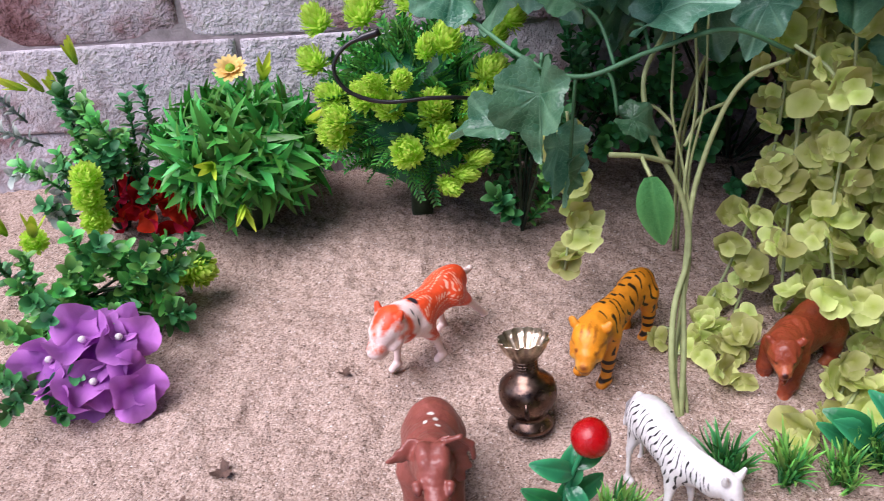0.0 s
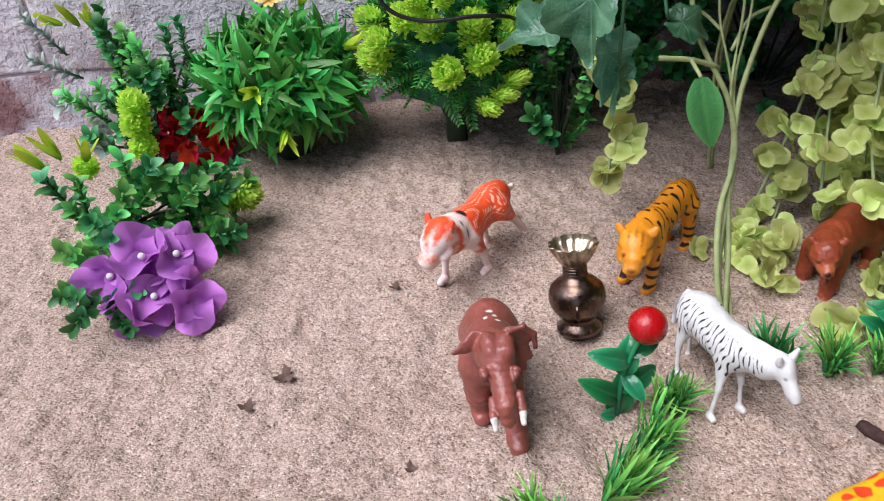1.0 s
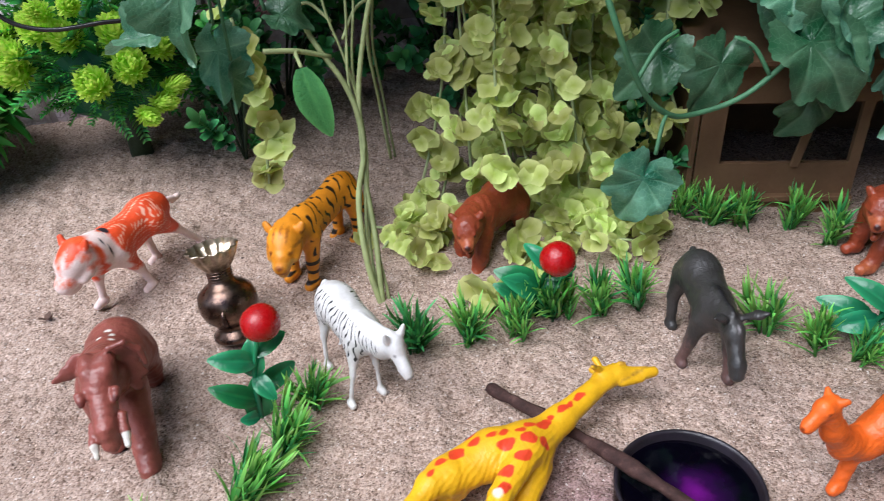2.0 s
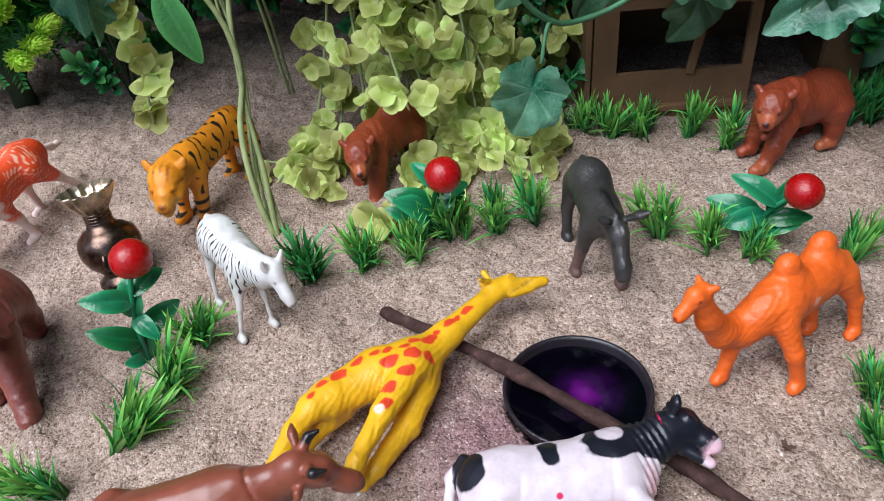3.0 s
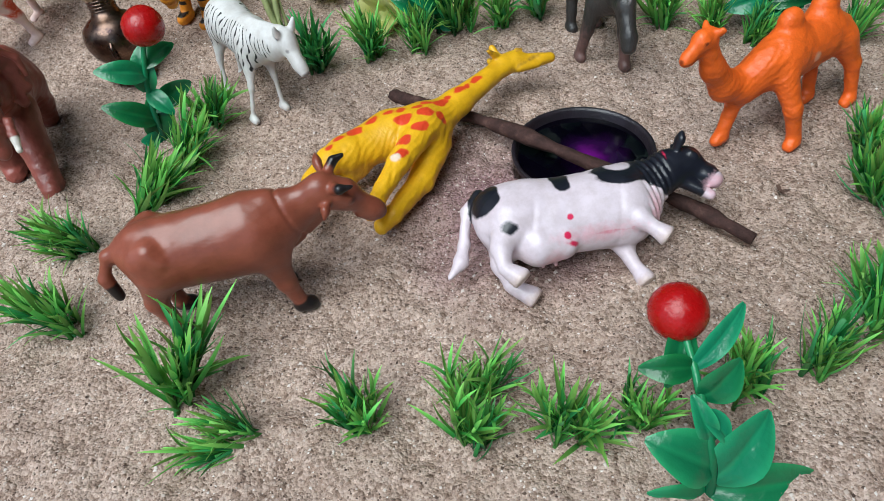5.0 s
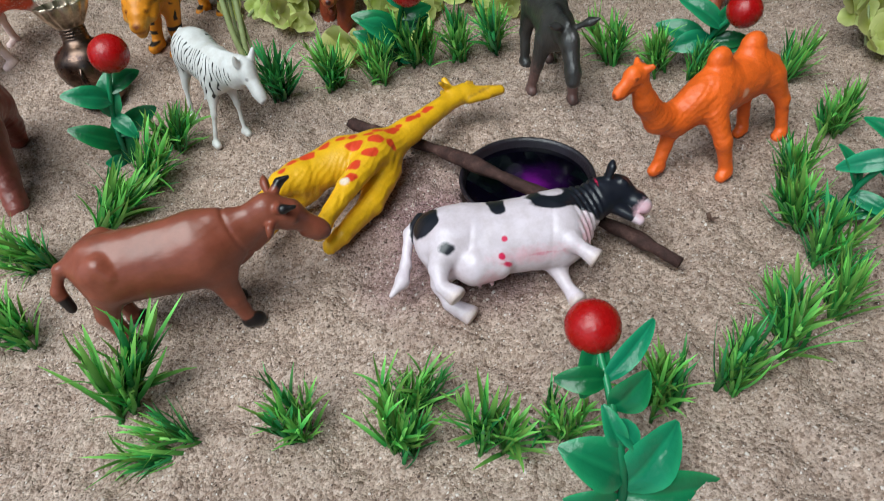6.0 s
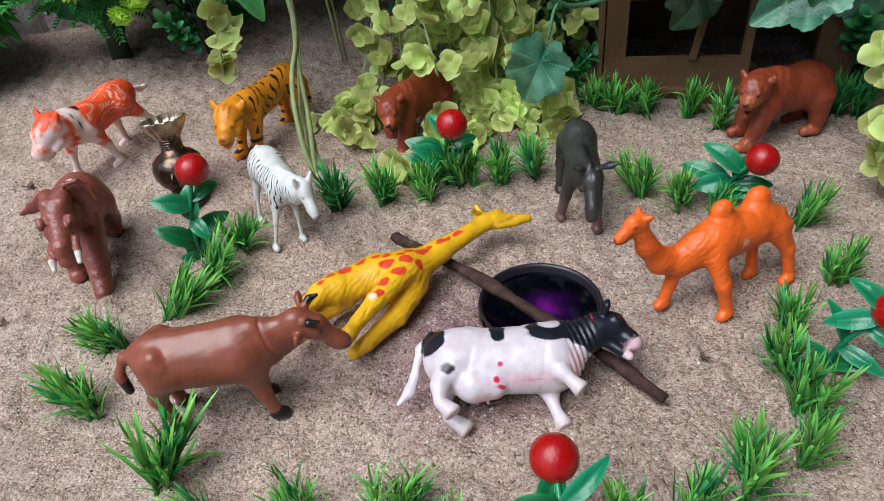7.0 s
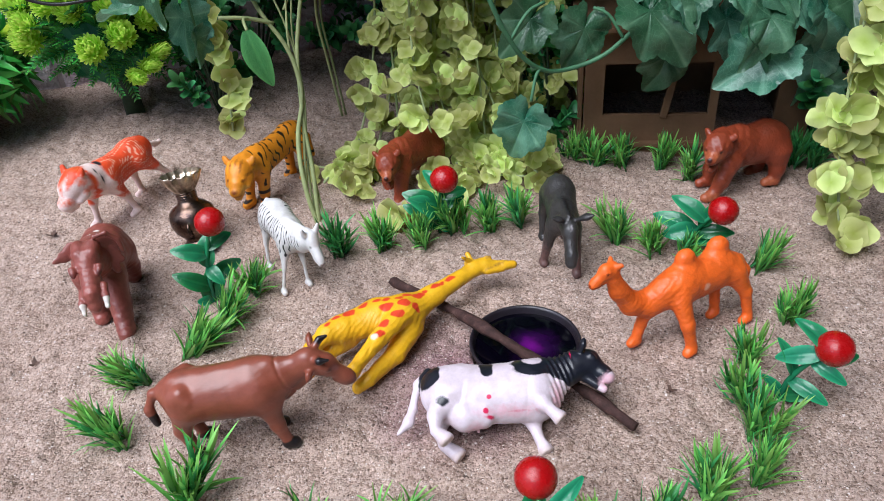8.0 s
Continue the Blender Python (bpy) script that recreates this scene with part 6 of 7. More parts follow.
for p3, d, k in (((-0.335, 0.585, 0.115), (-0.5, -0.4, 0.5), 1.0), ((-0.325, 0.575, 0.10), (-0.2, -0.8, 0.2), 1.0), ((-0.345, 0.59, 0.135), (-0.5, -0.2, 0.9), 1.0), ((-0.315, 0.56, 0.085), (0.2, -0.9, -0.2), 0.9)):
    part("silver_spray", SILVERS[0], None, wb, up_basis(Vector(p3) - off, d) @ Matrix.Scale(k, 4))
for p3, d in (((-0.375, 0.652, 0.145), (-0.8, -0.3, 0.5)), ((-0.355, 0.645, 0.145), (-0.3, -0.4, 0.8)), ((-0.34, 0.64, 0.142), (0.1, -0.4, 0.9)), ((-0.322, 0.655, 0.166), (0.0, -0.2, 1.0))):
    part("bud", BUD_SPRAYS[1], None, wb, up_basis(Vector(p3) - off, d))

# ---- purple flowers and the red flower ----
def petal_flower(seed, radius, petals, mat, name="petal"):
    out = []
    r = random.Random(seed)
    for i in range(petals):
        sh = r.uniform(0, 6)
        g = Geo().add(*round_leaf(radius, lambda w: 1 + 0.08 * math.sin(2 * w + sh) + 0.05 * math.sin(5 * w + sh) + 0.02 * math.sin(11 * w), 7, 36, 0.3 * r.uniform(-0.6, 1.6), 0.34, sh, 1.3))
        me = g.mesh(name)
        me.materials.append(mat)
        out.append(me)
    return out


PURPLES = petal_flower(31, 0.0185, 4, PURPLE)
purple = thing("purple_flowers", "cluster of large purple cloth hydrangea flowers lying on the sand", "artificial flower", pose(-0.240, 0.422, rest(-0.240, 0.422)))
off = Vector(purple.matrix_basis.translation) + Vector((0.015, 0.005, -0.001))
r = random.Random(32)
FLORETS = [((-0.206, 0.425, 0.058), (0.35, -0.7, 0.6)), ((-0.218, 0.402, 0.040), (0.2, -0.85, 0.45)), ((-0.248, 0.412, 0.050), (-0.4, -0.7, 0.6)), ((-0.226, 0.418, 0.060), (-0.1, -0.5, 0.85)), ((-0.196, 0.405, 0.032), (0.5, -0.8, 0.2)), ((-0.236, 0.396, 0.030), (-0.2, -0.9, 0.2))]
for i, (p3, d) in enumerate(FLORETS):
    m = up_basis(Vector(p3) - off, d)
    fl = new("floret")
    fl.parent = purple
    fl.matrix_basis = m
    for k in range(4):
        part("petal", PURPLES[(i + k) % 4], None, fl, pose(0, 0, 0, 0, 0, 90 * k + 25 * i + r.uniform(-10, 10)) @ Matrix.Rotation(radians(r.uniform(-22, 46)), 4, "X") @ pose(0, 0, 0, 0, r.uniform(-22, 22), 0) @ Matrix.Scale(r.uniform(0.64, 0.88), 4))
    if i < 4:
        cb = bmesh.new()
        bmesh.ops.create_icosphere(cb, subdivisions=2, radius=0.0026)
        part("centre", cb, WHITE_CENTRE, fl, pose(0, 0, 0.004), "small white centre")

red = thing("red_flower", "dark red cloth flower lying at the foot of the wall", "artificial flower", pose(-0.276, 0.630, rest(-0.276, 0.630)))
REDS = petal_flower(33, 0.020, 3, RED_CLOTH)
r = random.Random(34)
for i, d in enumerate(ball_dirs(46, -0.5)):
    part("petal", REDS[i % 3], None, red, up_basis(Vector((d.x * 0.026, d.y * 0.020, 0.022 + d.z * 0.018)), d + Vector((r.uniform(-0.4, 0.4), r.uniform(-0.4, 0.4), 0.2))) @ pose(0, -0.012, 0, 25, 0, r.uniform(0, 360)) @ Matrix.Scale(0.5, 4))

# ---- pale green leaf garlands ----
def lime_floret(seed):
    r = random.Random(seed)
    g = Geo()
    for k in range(4):
        sh = r.uniform(0, 6)
        v, f, a = round_leaf(0.0070 * r.uniform(0.65, 1.25), lambda w: 1 + 0.11 * math.sin(2 * w + sh) + 0.05 * math.sin(5 * w + 2 * sh) - 0.10 * math.exp(-((w - math.pi) / 0.5) ** 2), 5, 24, 0.3 * r.uniform(-0.8, 1), 0.13, sh, 1.5)
        g.add(v, f, a, pose(0, 0, 0, 0, 0, 90 * k + r.uniform(-22, 22)) @ Matrix.Rotation(radians(r.uniform(-14, 36)), 4, "X"))
    me = g.mesh("floret")
    me.materials.append(LIME)
    return me


LIMES = [lime_floret(400 + s) for s in range(6)]


def strand(name, label, points, spacing, seed, jitter=0.012, face=(0, -0.8, 0.5), size=1.0, stem=STEM_PALE):
    r = random.Random(seed)
    path = smooth_path(points, 8)
    b = thing(name, label, "artificial garland", Matrix.Translation(path[-1]), "pale green garlands")
    o = path[-1].copy()
    part("stem", Geo().add(*tube([p - o for p in path], 0.0011, 6)), stem, b)
    acc = 0.0
    for a, c in zip(path, path[1:]):
        acc += (c - a).length
        while acc > spacing:
            acc -= spacing
            d = Vector(face) + Vector((r.uniform(-1, 1), r.uniform(-0.8, 0.6), r.uniform(-0.8, 0.8)))
            at = c - o + Vector((r.uniform(-1, 1), r.uniform(-1, 0.6), r.uniform(-1, 1))) * jitter
            part("floret", r.choice(LIMES), None, b, up_basis(at, d) @ pose(0, 0, 0, 0, 0, r.uniform(0, 90)) @ Matrix.Scale(size * r.uniform(0.8, 1.15), 4))
    return b


r = random.Random(41)
TAILS = [(0.155, 0.425), (0.180, 0.410), (0.262, 0.398), (0.285, 0.392), (0.310, 0.385), (0.335, 0.392), (0.352, 0.405)]
for i in range(22):
    x = 0.218 + 0.165 * (i % 11 + 0.5 * (i // 11) + 0.3) / 11
    y = 0.50 + r.uniform(-0.03, 0.05) - 0.015 * (i // 11)
    top = (x + r.uniform(-0.02, 0.02), y + 0.01, 0.30)
    pts = [top, (x, y, 0.20), (x + r.uniform(-0.01, 0.01), y - 0.012, 0.12), (x + r.uniform(-0.015, 0.015), y - 0.035, 0.055)]
    if i < len(TAILS):
        tx, ty = TAILS[i]
        pts = pts[:3] + [((x + tx) / 2, (y + ty) / 2 + 0.015, 0.034), (tx, ty, rest(tx, ty) + 0.008)]
    strand("leaf_garland", "garland of pale yellow-green cloth leaves spilling on the sand" if i < len(TAILS) else "hanging garland of pale yellow-green cloth leaves", pts, 0.0085 if i > 1 else 0.011, 420 + i, 0.020 if i > 1 else 0.016)
for i, (a, c) in enumerate((((0.225, 0.43), (0.150, 0.455)), ((0.195, 0.435), (0.170, 0.402)), ((0.30, 0.43), (0.355, 0.41)), ((0.262, 0.41), (0.246, 0.388)), ((0.27, 0.42), (0.325, 0.388)))):
    pts = [(a[0], a[1], 0.034), ((a[0] + c[0]) / 2, (a[1] + c[1]) / 2, 0.027), (c[0], c[1], rest(*c) + 0.008)]
    strand("leaf_garland", "garland end of pale yellow-green cloth leaves lying on the sand", pts, 0.0075, 440 + i, 0.016, (0, -0.5, 1.0))
strand("leaf_garland", "short hanging garland of pale green cloth leaves behind the tiger", [(0.082, 0.478, 0.185), (0.086, 0.482, 0.15), (0.088, 0.482, 0.115), (0.084, 0.479, 0.066)], 0.0085, 450, 0.012, size=1.15)
strand("leaf_garland", "long hanging garland of light green cloth leaves at the house's side", [(0.545, 0.29, 0.34), (0.53, 0.28, 0.25), (0.515, 0.272, 0.17), (0.508, 0.258, 0.10), (0.507, 0.243, 0.055), (0.504, 0.230, 0.028)], 0.0080, 451, 0.012, (-0.4, -0.95, 0.6), 1.22)
strand("leaf_garland", "hanging garland of light green cloth leaves at the house's side", [(0.56, 0.29, 0.34), (0.55, 0.28, 0.22), (0.54, 0.268, 0.13), (0.535, 0.258, 0.06)], 0.0095, 452, 0.012, (-0.4, -0.95, 0.6), 1.22)

# ---- ivy: a bundle of bare stems, and vines with big leaves ----
def ivy_outline(w):
    """Five pointed lobes, the middle one longest, and a notch at the stalk."""
    w = (w + math.pi) % (2 * math.pi) - math.pi
    lobes = max(n * (1 - c * abs(w - a)) for a, n, c in ((0, 1.36, 0.62), (0.95, 1.08, 0.48), (-0.95, 1.08, 0.48), (1.85, 0.94, 0.46), (-1.85, 0.94, 0.46), (2.6, 0.78, 0.45), (-2.6, 0.78, 0.45)))
    return max(0.28, lobes + 0.035 * abs(math.sin(16 * w)) - 0.32 * math.exp(-((abs(w) - math.pi) / 0.2) ** 2))


IVIES = []
for s in range(5):
    lv, lf, la = round_leaf(0.027, ivy_outline, 9, 96, -0.30 + 0.11 * s, 0.12, s * 1.3, 1.1)
    lv[:, 0] *= 0.84
    ang = np.arctan2(lv[:, 0], lv[:, 1] - 0.027 * 1.1 * 0.55)
    rib = np.array([lobe_vein(w) for w in ang]) * (la > 0)
    crumple = np.array([noise.noise(Vector(p) * 110 + Vector((s * 7.0, 0, 0))) for p in lv])
    fold = np.array([noise.noise(Vector(p) * 48 + Vector((0, s * 5.0, 2))) for p in lv])
    lv[:, 2] += (0.42, 0.12, 0.30, 0.55, 0.2)[s] * np.abs(lv[:, 0]) - (2.5, 1, 4, 2, 3)[s] * lv[:, 1] ** 2
    lv[:, 2] += 0.0085 * fold * la + 0.0026 * crumple * la - 0.0008 * rib
    me = Geo().add(lv, lf, np.clip(0.22 + 0.25 * crumple + 0.2 * fold + 0.40 * rib, 0, 1)).mesh("leaf")
    me.materials.append(IVY)
    IVIES.append(me)


def vine(label, points, leaves, seed, radius=0.0017, spacing=0.024, size=1.0, hang=0.7):
    """A vine along points. leaves: own leaves as (x, y, z of the stalk end, tip direction, facing, size); the rest follow the path at a spacing."""
    r = random.Random(seed)
    path = smooth_path(points, 8)
    b = thing("ivy_vine", label, "artificial ivy", Matrix.Translation(path[0]), "ivy vines")
    o = path[0].copy()
    part("stem", Geo().add(*tube([p - o for p in path], radius, 7, 0.1)), VINE, b)
    for at, tip, face, k in leaves:
        part("leaf", r.choice(IVIES), None, b, basis(Vector(at) - o, tip, face) @ Matrix.Scale(k, 4))
        near = min(path, key=lambda p: (p - Vector(at)).length)
        mid = (near + Vector(at)) / 2 + Vector((0, 0, 0.006))
        part("stalk", Geo().add(*tube([p - o for p in smooth_path([near, mid, at], 5)], radius * 0.75, 6)), VINE, b)
    acc = 0.0
    for a, c in zip(path, path[1:]):
        acc += (c - a).length
        while spacing and acc > spacing:
            acc -= spacing
            out = Vector((r.uniform(-1, 1), r.uniform(-1.0, 0.5), r.uniform(-0.6, 0.5))).normalized()
            at = c + out * 0.02
            tip = out + Vector((0, 0, -hang))
            face = Vector((r.uniform(-0.7, 0.4), -0.7, r.uniform(0.2, 1.2)))
            part("leaf", r.choice(IVIES), None, b, basis(at - o, tip, face) @ Matrix.Scale(size * r.uniform(0.75, 1.2), 4))
            part("stalk", Geo().add(*tube([c - o, (c + at) / 2 - o + Vector((0, 0, 0.004)), at - o], radius * 0.7, 5)), VINE, b)
    return b


# the bundle of stems planted in the sand
bundle = thing("stem_bundle", "bundle of bare pale green artificial stems planted upright in the sand", "artificial plant", pose(0.147, 0.375, rest(0.147, 0.375) - 0.004))
o = Vector(bundle.matrix_basis.translation)
STEMS = [[(0.1455, 0.3735, 0.012), (0.1405, 0.385, 0.042), (0.1430, 0.402, 0.085), (0.1490, 0.414, 0.115), (0.1440, 0.428, 0.15), (0.128, 0.436, 0.185), (0.122, 0.45, 0.215), (0.135, 0.47, 0.235)],
         [(0.1465, 0.3755, 0.012), (0.1435, 0.389, 0.045), (0.1450, 0.405, 0.088), (0.1495, 0.418, 0.12), (0.1480, 0.43, 0.155), (0.150, 0.442, 0.20), (0.149, 0.452, 0.25)],
         [(0.1485, 0.3745, 0.012), (0.1470, 0.390, 0.046), (0.1475, 0.404, 0.084), (0.1505, 0.416, 0.114), (0.152, 0.43, 0.152), (0.163, 0.436, 0.19), (0.178, 0.44, 0.215), (0.20, 0.44, 0.225)],
         [(0.1500, 0.3770, 0.012), (0.1485, 0.393, 0.046), (0.1490, 0.407, 0.086), (0.1500, 0.420, 0.12), (0.147, 0.436, 0.165), (0.139, 0.446, 0.20), (0.138, 0.462, 0.24)],
         [(0.1475, 0.3775, 0.012), (0.1460, 0.392, 0.046), (0.1470, 0.408, 0.088), (0.1515, 0.421, 0.122), (0.1520, 0.438, 0.165), (0.156, 0.448, 0.205), (0.160, 0.462, 0.245)]]
for i, pts in enumerate(STEMS):
    thick = (0.0021, 0.0012, 0.0020, 0.0011, 0.0011)[i]
    p = [q + Vector((0.0016 * math.sin(q.z * 60 + i * 2.1), 0.0012 * math.sin(q.z * 70 + i), 0)) for q in smooth_path(pts, 7)]
    part("stem", Geo().add(*tube([q - o for q in p], [thick * (1 - 0.35 * k / len(p)) for k in range(len(p))], 8, 0.12)), STEM, bundle)
for pts, rad in (([(0.138, 0.432, 0.168), (0.120, 0.425, 0.176), (0.100, 0.420, 0.180)], 0.0016), ([(0.147, 0.44, 0.175), (0.158, 0.45, 0.19), (0.172, 0.455, 0.195)], 0.0011), ([(0.142, 0.445, 0.185), (0.13, 0.455, 0.195), (0.12, 0.46, 0.19)], 0.0011)):
    part("twig", Geo().add(*tube([Vector(q) - o for q in smooth_path(pts, 5)], rad, 7, 0.1)), STEM, bundle)
second = [(0.182, 0.560, 0.028), (0.176, 0.552, 0.09), (0.172, 0.545, 0.14), (0.180, 0.54, 0.19), (0.20, 0.54, 0.24)]
pair = thing("bare_stem_pair", "two bare artificial stems rising from the shaded sand", "artificial plant", pose(0, 0, 0))
part("stem", Geo().add(*tube(smooth_path(second, 6), 0.0014, 7, 0.12)), STEM, pair)
part("stem", Geo().add(*tube(smooth_path([(x + 0.004, y + 0.003, z) for x, y, z in second[:3]] + [(0.186, 0.545, 0.2), (0.21, 0.55, 0.25)], 6), 0.0011, 7, 0.12)), STEM, pair)

drop_leaf = thing("ivy_leaf_twig", "single pointed green leaf hanging from a thin twig", "artificial plant", Matrix.Translation((0.120, 0.424, 0.176)))
part("leaf", Geo().add(*broad_leaf(0.045, 0.019, 0.25, 0.34, 12)), POINTED, drop_leaf, basis((0.0, -0.022, -0.002), (0.22, -0.1, -1.0), (-0.35, -0.9, 0.3)))
part("twig", Geo().add(*tube(smooth_path([(0, 0, 0), (-0.002, -0.01, 0.002), (0.0, -0.022, -0.002)], 4), 0.0012, 6)), STEM, drop_leaf)

vine("ivy vine with big green cloth leaves beside bare stems", [(0.20, 0.44, 0.228), (0.16, 0.43, 0.245), (0.12, 0.43, 0.235), (0.085, 0.432, 0.222), (0.055, 0.44, 0.23), (0.02, 0.47, 0.25)],
     [((0.062, 0.432, 0.232), (-0.1, -0.35, -1), (-0.5, -0.7, 0.5), 1.08), ((0.074, 0.442, 0.192), (0.0, -0.2, -1), (0.6, -0.8, 0.1), 0.9), ((0.080, 0.436, 0.172), (0.0, -0.1, -1), (0.9, -0.5, 0.0), 0.62), ((0.05, 0.452, 0.190), (-1, 0.1, -0.15), (0, -0.5, 0.9), 0.85),
      ((0.115, 0.45, 0.245), (0.4, -0.3, 0.3), (0, -0.5, 0.9), 1.0), ((0.09, 0.46, 0.252), (-0.6, 0.3, 0.3), (0.1, -0.6, 0.8), 1.1), ((0.03, 0.47, 0.26), (-0.7, -0.1, 0.3), (0, -0.7, 0.7), 1.1), ((0.105, 0.43, 0.200), (1, -0.1, -0.3), (0, -0.7, 0.7), 0.55)], 500, 0.0014, 0)
vine("ivy vine looping over the pale green garlands", [(0.27, 0.40, 0.27), (0.285, 0.365, 0.20), (0.308, 0.366, 0.150), (0.330, 0.372, 0.128), (0.352, 0.378, 0.122), (0.382, 0.375, 0.131), (0.41, 0.372, 0.155), (0.44, 0.375, 0.18)],
     [((0.320, 0.362, 0.107), (-0.35, 0.05, -1), (-0.35, -0.9, 0.2), 1.05), ((0.398, 0.372, 0.180), (0.5, -0.45, -0.6), (-0.45, -0.5, 0.85), 1.35), ((0.375, 0.385, 0.165), (-0.4, -0.1, -0.9), (0.1, -0.8, 0.5), 1.0), ((0.335, 0.38, 0.175), (-0.6, -0.1, -0.6), (0, -0.8, 0.5), 0.95), ((0.445, 0.385, 0.135), (-0.3, 0.0, -1), (0.1, -0.9, 0.3), 1.0),
      ((0.43, 0.37, 0.185), (0.5, -0.2, -0.8), (0.1, -0.7, 0.7), 1.1)], 501, 0.0018, 0)
vine("ivy vine with big leaves hanging over the cardboard house", [(0.36, 0.41, 0.20), (0.42, 0.39, 0.195), (0.47, 0.365, 0.185), (0.52, 0.35, 0.175), (0.58, 0.345, 0.185), (0.66, 0.35, 0.20)],
     [((0.512, 0.335, 0.138), (-0.9, 0.05, -0.45), (-0.1, -0.75, 0.6), 1.2), ((0.47, 0.37, 0.165), (0.3, -0.2, -0.8), (0.0, -0.8, 0.6), 1.0), ((0.50, 0.36, 0.18), (0.4, -0.3, -0.4), (0, -0.6, 0.8), 1.1), ((0.54, 0.35, 0.17), (0.3, -0.1, -0.9), (0, -0.9, 0.4), 1.1), ((0.55, 0.36, 0.13), (0.1, 0, -1), (-0.3, -0.9, 0.3), 1.0), ((0.57, 0.37, 0.10), (-0.1, 0, -1), (-0.3, -0.9, 0.3), 1.0)], 502, 0.0018, 0.022, 1.1)
vine("dark ivy vine over the back of the scene", [(0.20, 0.50, 0.27), (0.24, 0.46, 0.262), (0.30, 0.44, 0.245), (0.38, 0.43, 0.225), (0.46, 0.42, 0.225), (0.56, 0.41, 0.23), (0.66, 0.42, 0.24)], [], 503, 0.0018, 0.019, 1.05)
vine("ivy vine high over the back of the scene, added to shade it", [(0.02, 0.55, 0.30), (0.12, 0.52, 0.31), (0.24, 0.50, 0.31), (0.36, 0.48, 0.29), (0.48, 0.47, 0.29), (0.62, 0.46, 0.29)], [], 504, 0.0018, 0.016, 1.2)
# dense ivy canopy above the view, added to block light over back and house
for i in range(9):
    y, z = 0.455 + 0.037 * i, 0.335 + 0.012 * (i % 3)
    vine("out-of-view dense ivy vine added overhead to shade the back", [(0.24 - 0.03 * i, y + 0.04, z), (0.36, y + 0.01, z + 0.01), (0.48, y - 0.02, z), (0.60, y - 0.03, z + 0.01), (0.78, y - 0.02, z)], [], 530 + i, 0.0018, 0.015, 1.6, 0.15)
# more ivy out of view, added to darken the garlands and sand below
for i in range(3):
    y = 0.440 + 0.028 * i
    vine("out-of-view ivy vine added overhead to shade the pale green garlands", [(0.05, y + 0.02, 0.325), (0.14, y, 0.335 + 0.01 * (i % 2)), (0.24, y + 0.01, 0.335), (0.34, y + 0.02, 0.345)], [], 580 + i, 0.0018, 0.016, 1.4, 0.15)
# further overhead vines, mostly out of view, added to shade the back
for i in range(4):
    y = 0.56 + 0.06 * i
    vine("ivy vine high over the back of the scene, added to shade it", [(0.04, y, 0.32), (0.20, y + 0.01, 0.335), (0.36, y, 0.33), (0.52, y - 0.01, 0.335), (0.70, y, 0.33)], [], 510 + i, 0.0018, 0.017, 1.4, 0.3)
strand("leaf_garland", "garland end of pale green cloth leaves before the bear", [(0.262, 0.395, 0.030), (0.243, 0.376, 0.024), (0.225, 0.362, 0.022), (0.210, 0.362, 0.020)], 0.0075, 457, 0.010, (0, -0.5, 0.9), 1.15)
for i in range(3):
    vine("dark ivy vine in the shade at the back", [(0.04, 0.57 + 0.03 * i, 0.27), (0.12, 0.56 + 0.03 * i, 0.28), (0.20, 0.56 + 0.03 * i, 0.27), (0.30, 0.55 + 0.03 * i, 0.28)], [], 560 + i, 0.0018, 0.014, 1.25, 0.5)
strand("leaf_garland", "garland of light yellow-green cloth leaves lying over the ivy", [(0.20, 0.44, 0.232), (0.215, 0.425, 0.222), (0.222, 0.418, 0.205)], 0.013, 455, 0.010, (0, -0.7, 0.7), 1.05)
strand("leaf_garland", "garland of light yellow-green cloth leaves lying over the ivy", [(0.27, 0.42, 0.262), (0.245, 0.41, 0.25), (0.235, 0.41, 0.235)], 0.013, 456, 0.010, (0, -0.7, 0.7), 1.05)

# ---- foliage in the shade at the foot of the wall ----
def at_dark(x0, x1, y0, y1, z1):
    return lambda r: (r.uniform(x0, x1), r.uniform(y0, y1), 0.04 + r.uniform(0, z1))


# the darker leaf copy puts part of the shade into these bunches' colour
bunch("shade_foliage", "small-leaved artificial foliage, its green darkened for the shade by the wall", (0.10, 0.70, 0.03), at_dark(0.05, 0.20, 0.63, 0.72, 0.16), [(OVALS_DARK, 34, 1.1)], 61)
bunch("shade_foliage", "small-leaved artificial foliage, its green darkened for the shade by the wall", (0.27, 0.72, 0.03), at_dark(0.18, 0.36, 0.60, 0.72, 0.18), [(OVALS_DARK, 40, 1.1)], 62)
bunch("shade_foliage", "foliage with green darkened for shade at the corner of the cardboard house", (0.37, 0.47, 0.02), at_dark(0.35, 0.38, 0.44, 0.50, 0.10), [(OVALS_DARK, 14, 0.9)], 63)
bunch("shade_foliage", "foliage with green darkened for shade beside the cardboard house", (0.59, 0.40, 0.02), at_dark(0.555, 0.68, 0.36, 0.44, 0.12), [(OVALS_DARK, 26, 1.0)], 64)
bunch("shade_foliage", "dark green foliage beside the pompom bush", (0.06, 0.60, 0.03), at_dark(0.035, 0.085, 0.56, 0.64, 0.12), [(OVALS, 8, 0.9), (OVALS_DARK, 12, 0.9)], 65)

# ---- cardboard house ----
house = thing("cardboard_house", "brown cardboard toy house with cut-out windows and a doorway", "toy house", pose(0.386, 0.424, 0.012, 0, 0, -17))


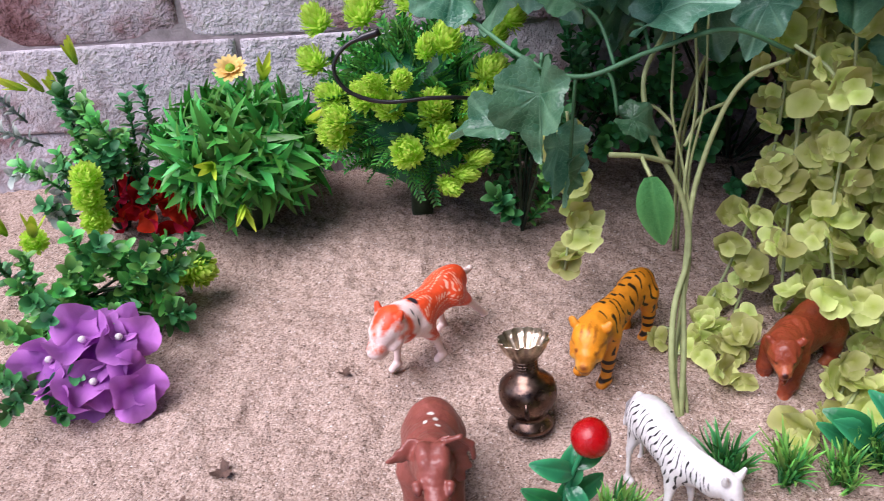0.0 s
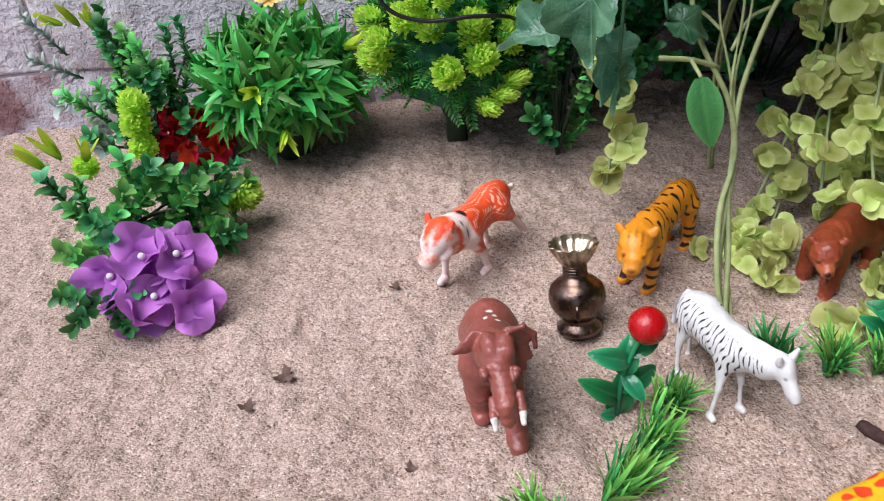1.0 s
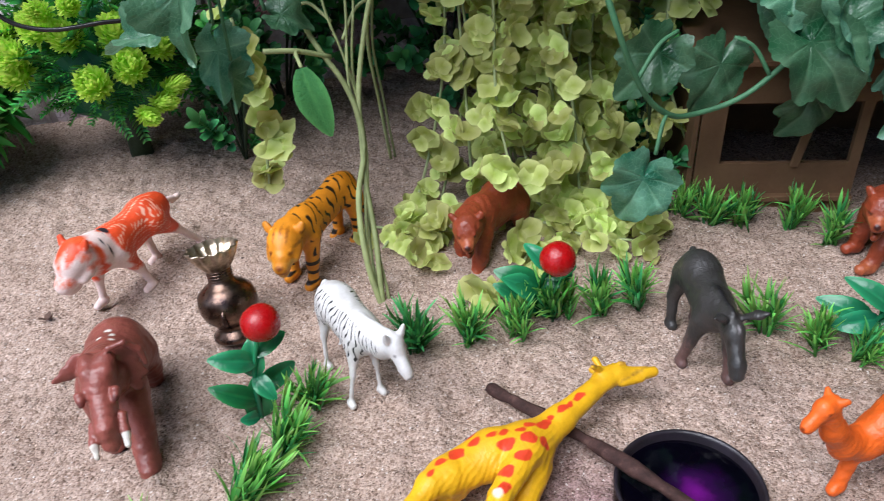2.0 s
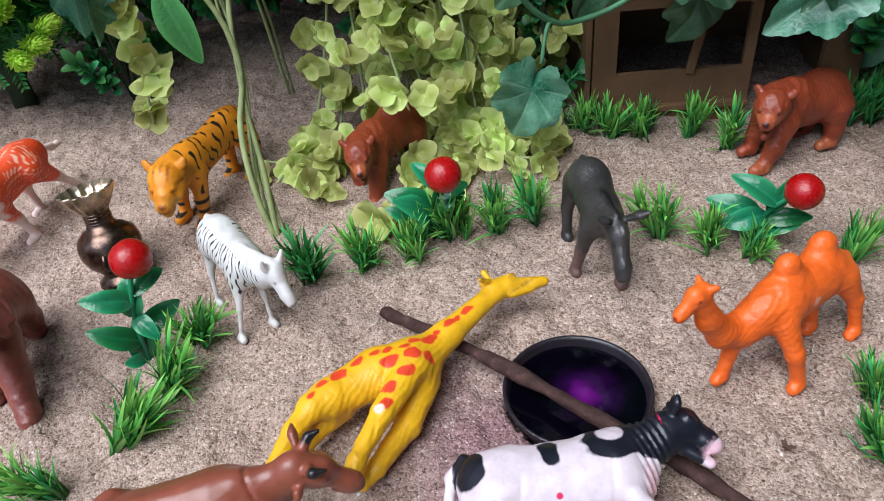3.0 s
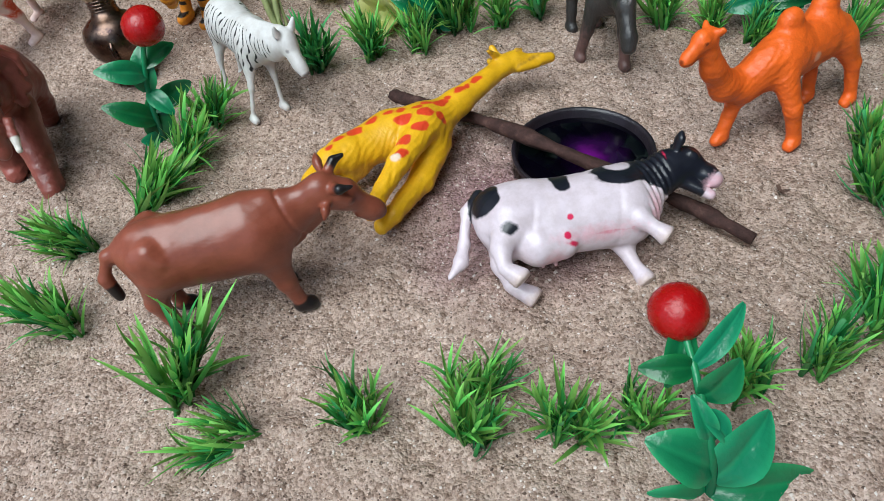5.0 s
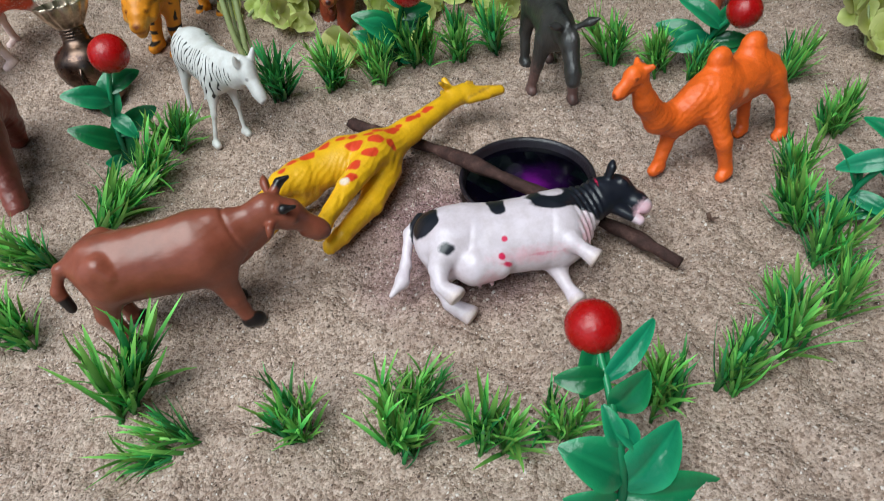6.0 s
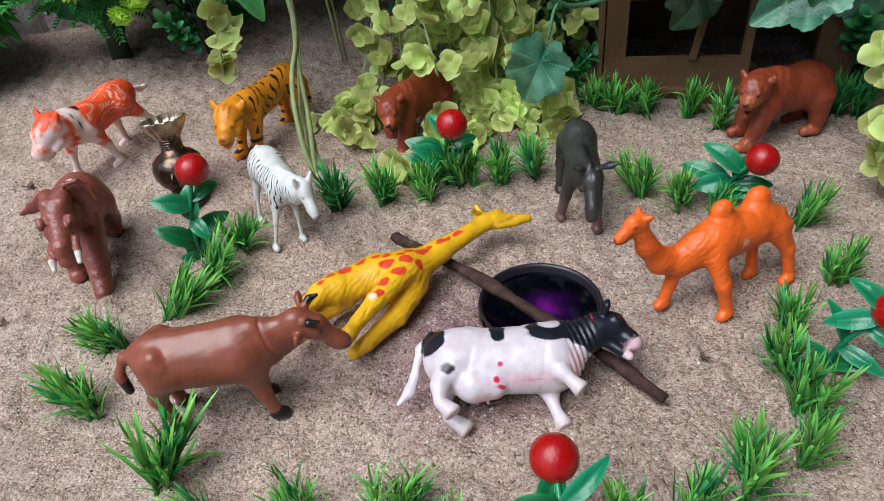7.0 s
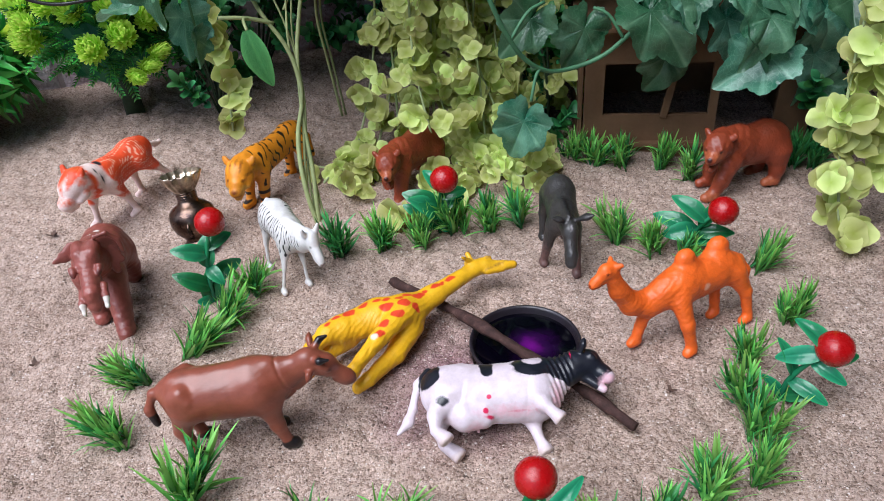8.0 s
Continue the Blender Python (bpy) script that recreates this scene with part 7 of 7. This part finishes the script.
def panel(parts, thick=0.004):
    """Flat board of boxes (x0, x1, z0, z1) standing in the plane y = 0..thick, with softened edges."""
    bm = bmesh.new()
    for x0, x1, z0, z1 in parts:
        c = bmesh.ops.create_cube(bm, size=1.0)
        for w in c["verts"]:
            w.co = Vector(((x0 + x1) / 2 + w.co.x * (x1 - x0), thick / 2 + w.co.y * thick, (z0 + z1) / 2 + w.co.z * (z1 - z0)))
    bmesh.ops.bevel(bm, geom=bm.edges[:], offset=0.0005, segments=1, affect="EDGES")
    return bm


xs, zs = (0.0, 0.0165, 0.105, 0.112, 0.160, 0.185), (0.0, 0.047, 0.093, 0.125)
bm = bmesh.new()
grid = [[bm.verts.new((x, 0, z)) for z in zs] for x in xs]
for i in range(5):
    for k in range(3):
        if not (i == 1 and k == 1) and not (i == 3 and k < 2):
            bm.faces.new((grid[i][k], grid[i + 1][k], grid[i + 1][k + 1], grid[i][k + 1]))
ex = bmesh.ops.extrude_face_region(bm, geom=bm.faces[:])
for w in ex["geom"]:
    if isinstance(w, bmesh.types.BMVert):
        w.co.y += 0.004
bmesh.ops.recalc_face_normals(bm, faces=bm.faces[:])
part("front_wall", bm, CARD, house)
part("window_bar", panel([(-0.003, 0.003, 0.0, 0.050)], 0.003), CARD, house, pose(0.0675, -0.003, 0.045, 0, 9, 0), "leaning cardboard window bar")
part("sill", panel([(-0.006, 0.112, 0.018, 0.0225)], 0.006), CARD, house, pose(0, -0.005, 0))
part("side_wall", panel([(0.0, 0.12, 0.0, 0.125)]), CARD, house, pose(-0.001, 0.001, 0, 0, 0, 90))
part("side_wall", panel([(0.0, 0.12, 0.0, 0.125)]), CARD, house, pose(0.189, 0.001, 0, 0, 0, 90))
part("back_wall", panel([(0.0, 0.185, 0.0, 0.125)]), CARD, house, pose(0, 0.122, 0))
part("roof", panel([(-0.01, 0.198, 0.0, 0.145)], 0.004), CARD, house, pose(0, -0.012, 0.127, -86, 0, 0))

# ---- litter and grit on the sand ----
def dry_leaf(x, y, size, turn, seed):
    g = Geo().add(*round_leaf(size, lambda w: 0.75 + 0.25 * math.sin(3 * w + seed) + 0.15 * math.sin(7 * w), 3, 18, 0.3, 0.2, seed, 0.0))
    me = g.mesh("dry_leaf")
    me.materials.append(DRY_LEAF)
    ob = new("dry_leaf", me)
    ob.matrix_basis = pose(x, y, rest(x, y) + 0.002, 8, -6, turn)
    tagged(ob, "small dark crumpled dry leaf on the sand", "dry leaf", "litter on the sand")


for i, (x, y, s, w) in enumerate([(-0.136, 0.343, 0.0075, 30), (-0.155, 0.318, 0.0055, 100), (-0.072, 0.425, 0.0055, 200), (-0.05, 0.268, 0.004, 70), (0.335, 0.133, 0.0035, 140), (-0.016, 0.372, 0.004, 10)]):
    dry_leaf(x, y, s, w, i * 1.7)


def build_grit():
    """Loose grains: small angular stones half sunk in the sand, thickest where the sand is seen nearest."""
    r = np.random.default_rng(3)
    n = 150000
    x, y = r.uniform(-0.42, 0.62, n), -0.03 + 0.68 * r.random(n) ** 1.15
    keep = np.hypot(x - 0.266, y - 0.193) > 0.036
    x, y = x[keep], y[keep]
    n = len(x)
    size = 0.00028 + 0.00032 * r.random(n) + 0.0006 * r.random(n) ** 9
    z = ground_z(x, y) + sand_relief(x, y)
    top = np.array([(0.15, 0.1, 1.0), (1, 0.1, 0), (0.1, 0.9, -0.1), (-0.95, 0.1, 0), (-0.1, -1.0, -0.1)])
    rot, q = r.uniform(0, 6.28, n), r.uniform(0.65, 1.35, (n, 1, 3))
    k = top[None] * size[:, None, None] * q
    c, s = np.cos(rot)[:, None], np.sin(rot)[:, None]
    v = np.stack([k[..., 0] * c - k[..., 1] * s + x[:, None], k[..., 0] * s + k[..., 1] * c + y[:, None], k[..., 2] * 0.8 + z[:, None]], -1).reshape(-1, 3)
    f = (np.array([(0, 1, 2), (0, 2, 3), (0, 3, 4), (0, 4, 1)])[None] + 5 * np.arange(n)[:, None, None]).reshape(-1, 3)
    me = bpy.data.meshes.new("grit")
    me.vertices.add(len(v))
    me.vertices.foreach_set("co", v.ravel().astype(np.float32))
    me.loops.add(f.size)
    me.loops.foreach_set("vertex_index", f.ravel().astype(np.int32))
    me.polygons.add(len(f))
    me.polygons.foreach_set("loop_start", np.arange(0, f.size, 3, dtype=np.int32))
    me.update(calc_edges=True)
    m, t, p = material("grit_mixed", 0.9, 0.25)
    geo = t.nodes.new("ShaderNodeNewGeometry")
    t.links.new(ramp(t, geo.outputs["Random Per Island"], [(0.0, col(66, 52, 46)), (0.2, col(108, 90, 80)), (0.45, col(152, 133, 121)), (0.8, col(180, 164, 153)), (1.0, col(218, 210, 204))]), p.inputs["Base Color"])
    me.materials.append(m)
    tagged(new("grit", me), "loose coarse grains and crumbs on the sand", "grit", kind="stuff")


build_grit()

# ---- the wall's bricks ----
BRICK_LONG = [brick_mesh(s * 3.7, 0.2365) for s in range(6)]
OFFSETS = [0.12, 0.04, 0.233, 0.11, 0.0, 0.12, 0.02, 0.13, 0.01, 0.12, 0.0, 0.1, 0.02]
r = random.Random(77)
for row in range(13):
    z = 0.0135 + 0.085 * row + 0.0425
    for k in range(-6, 8):
        x = OFFSETS[row] + 0.24 * k + 0.12
        if -1.6 < x - 0.12 and x + 0.12 < 2.0:
            m = pose(x + r.uniform(-0.003, 0.003), r.uniform(-0.003, 0.003), z, r.uniform(-0.5, 0.5), r.uniform(-0.4, 0.4), r.uniform(-0.5, 0.5))
            part("brick", r.choice(BRICK_LONG), None, WALL, m)
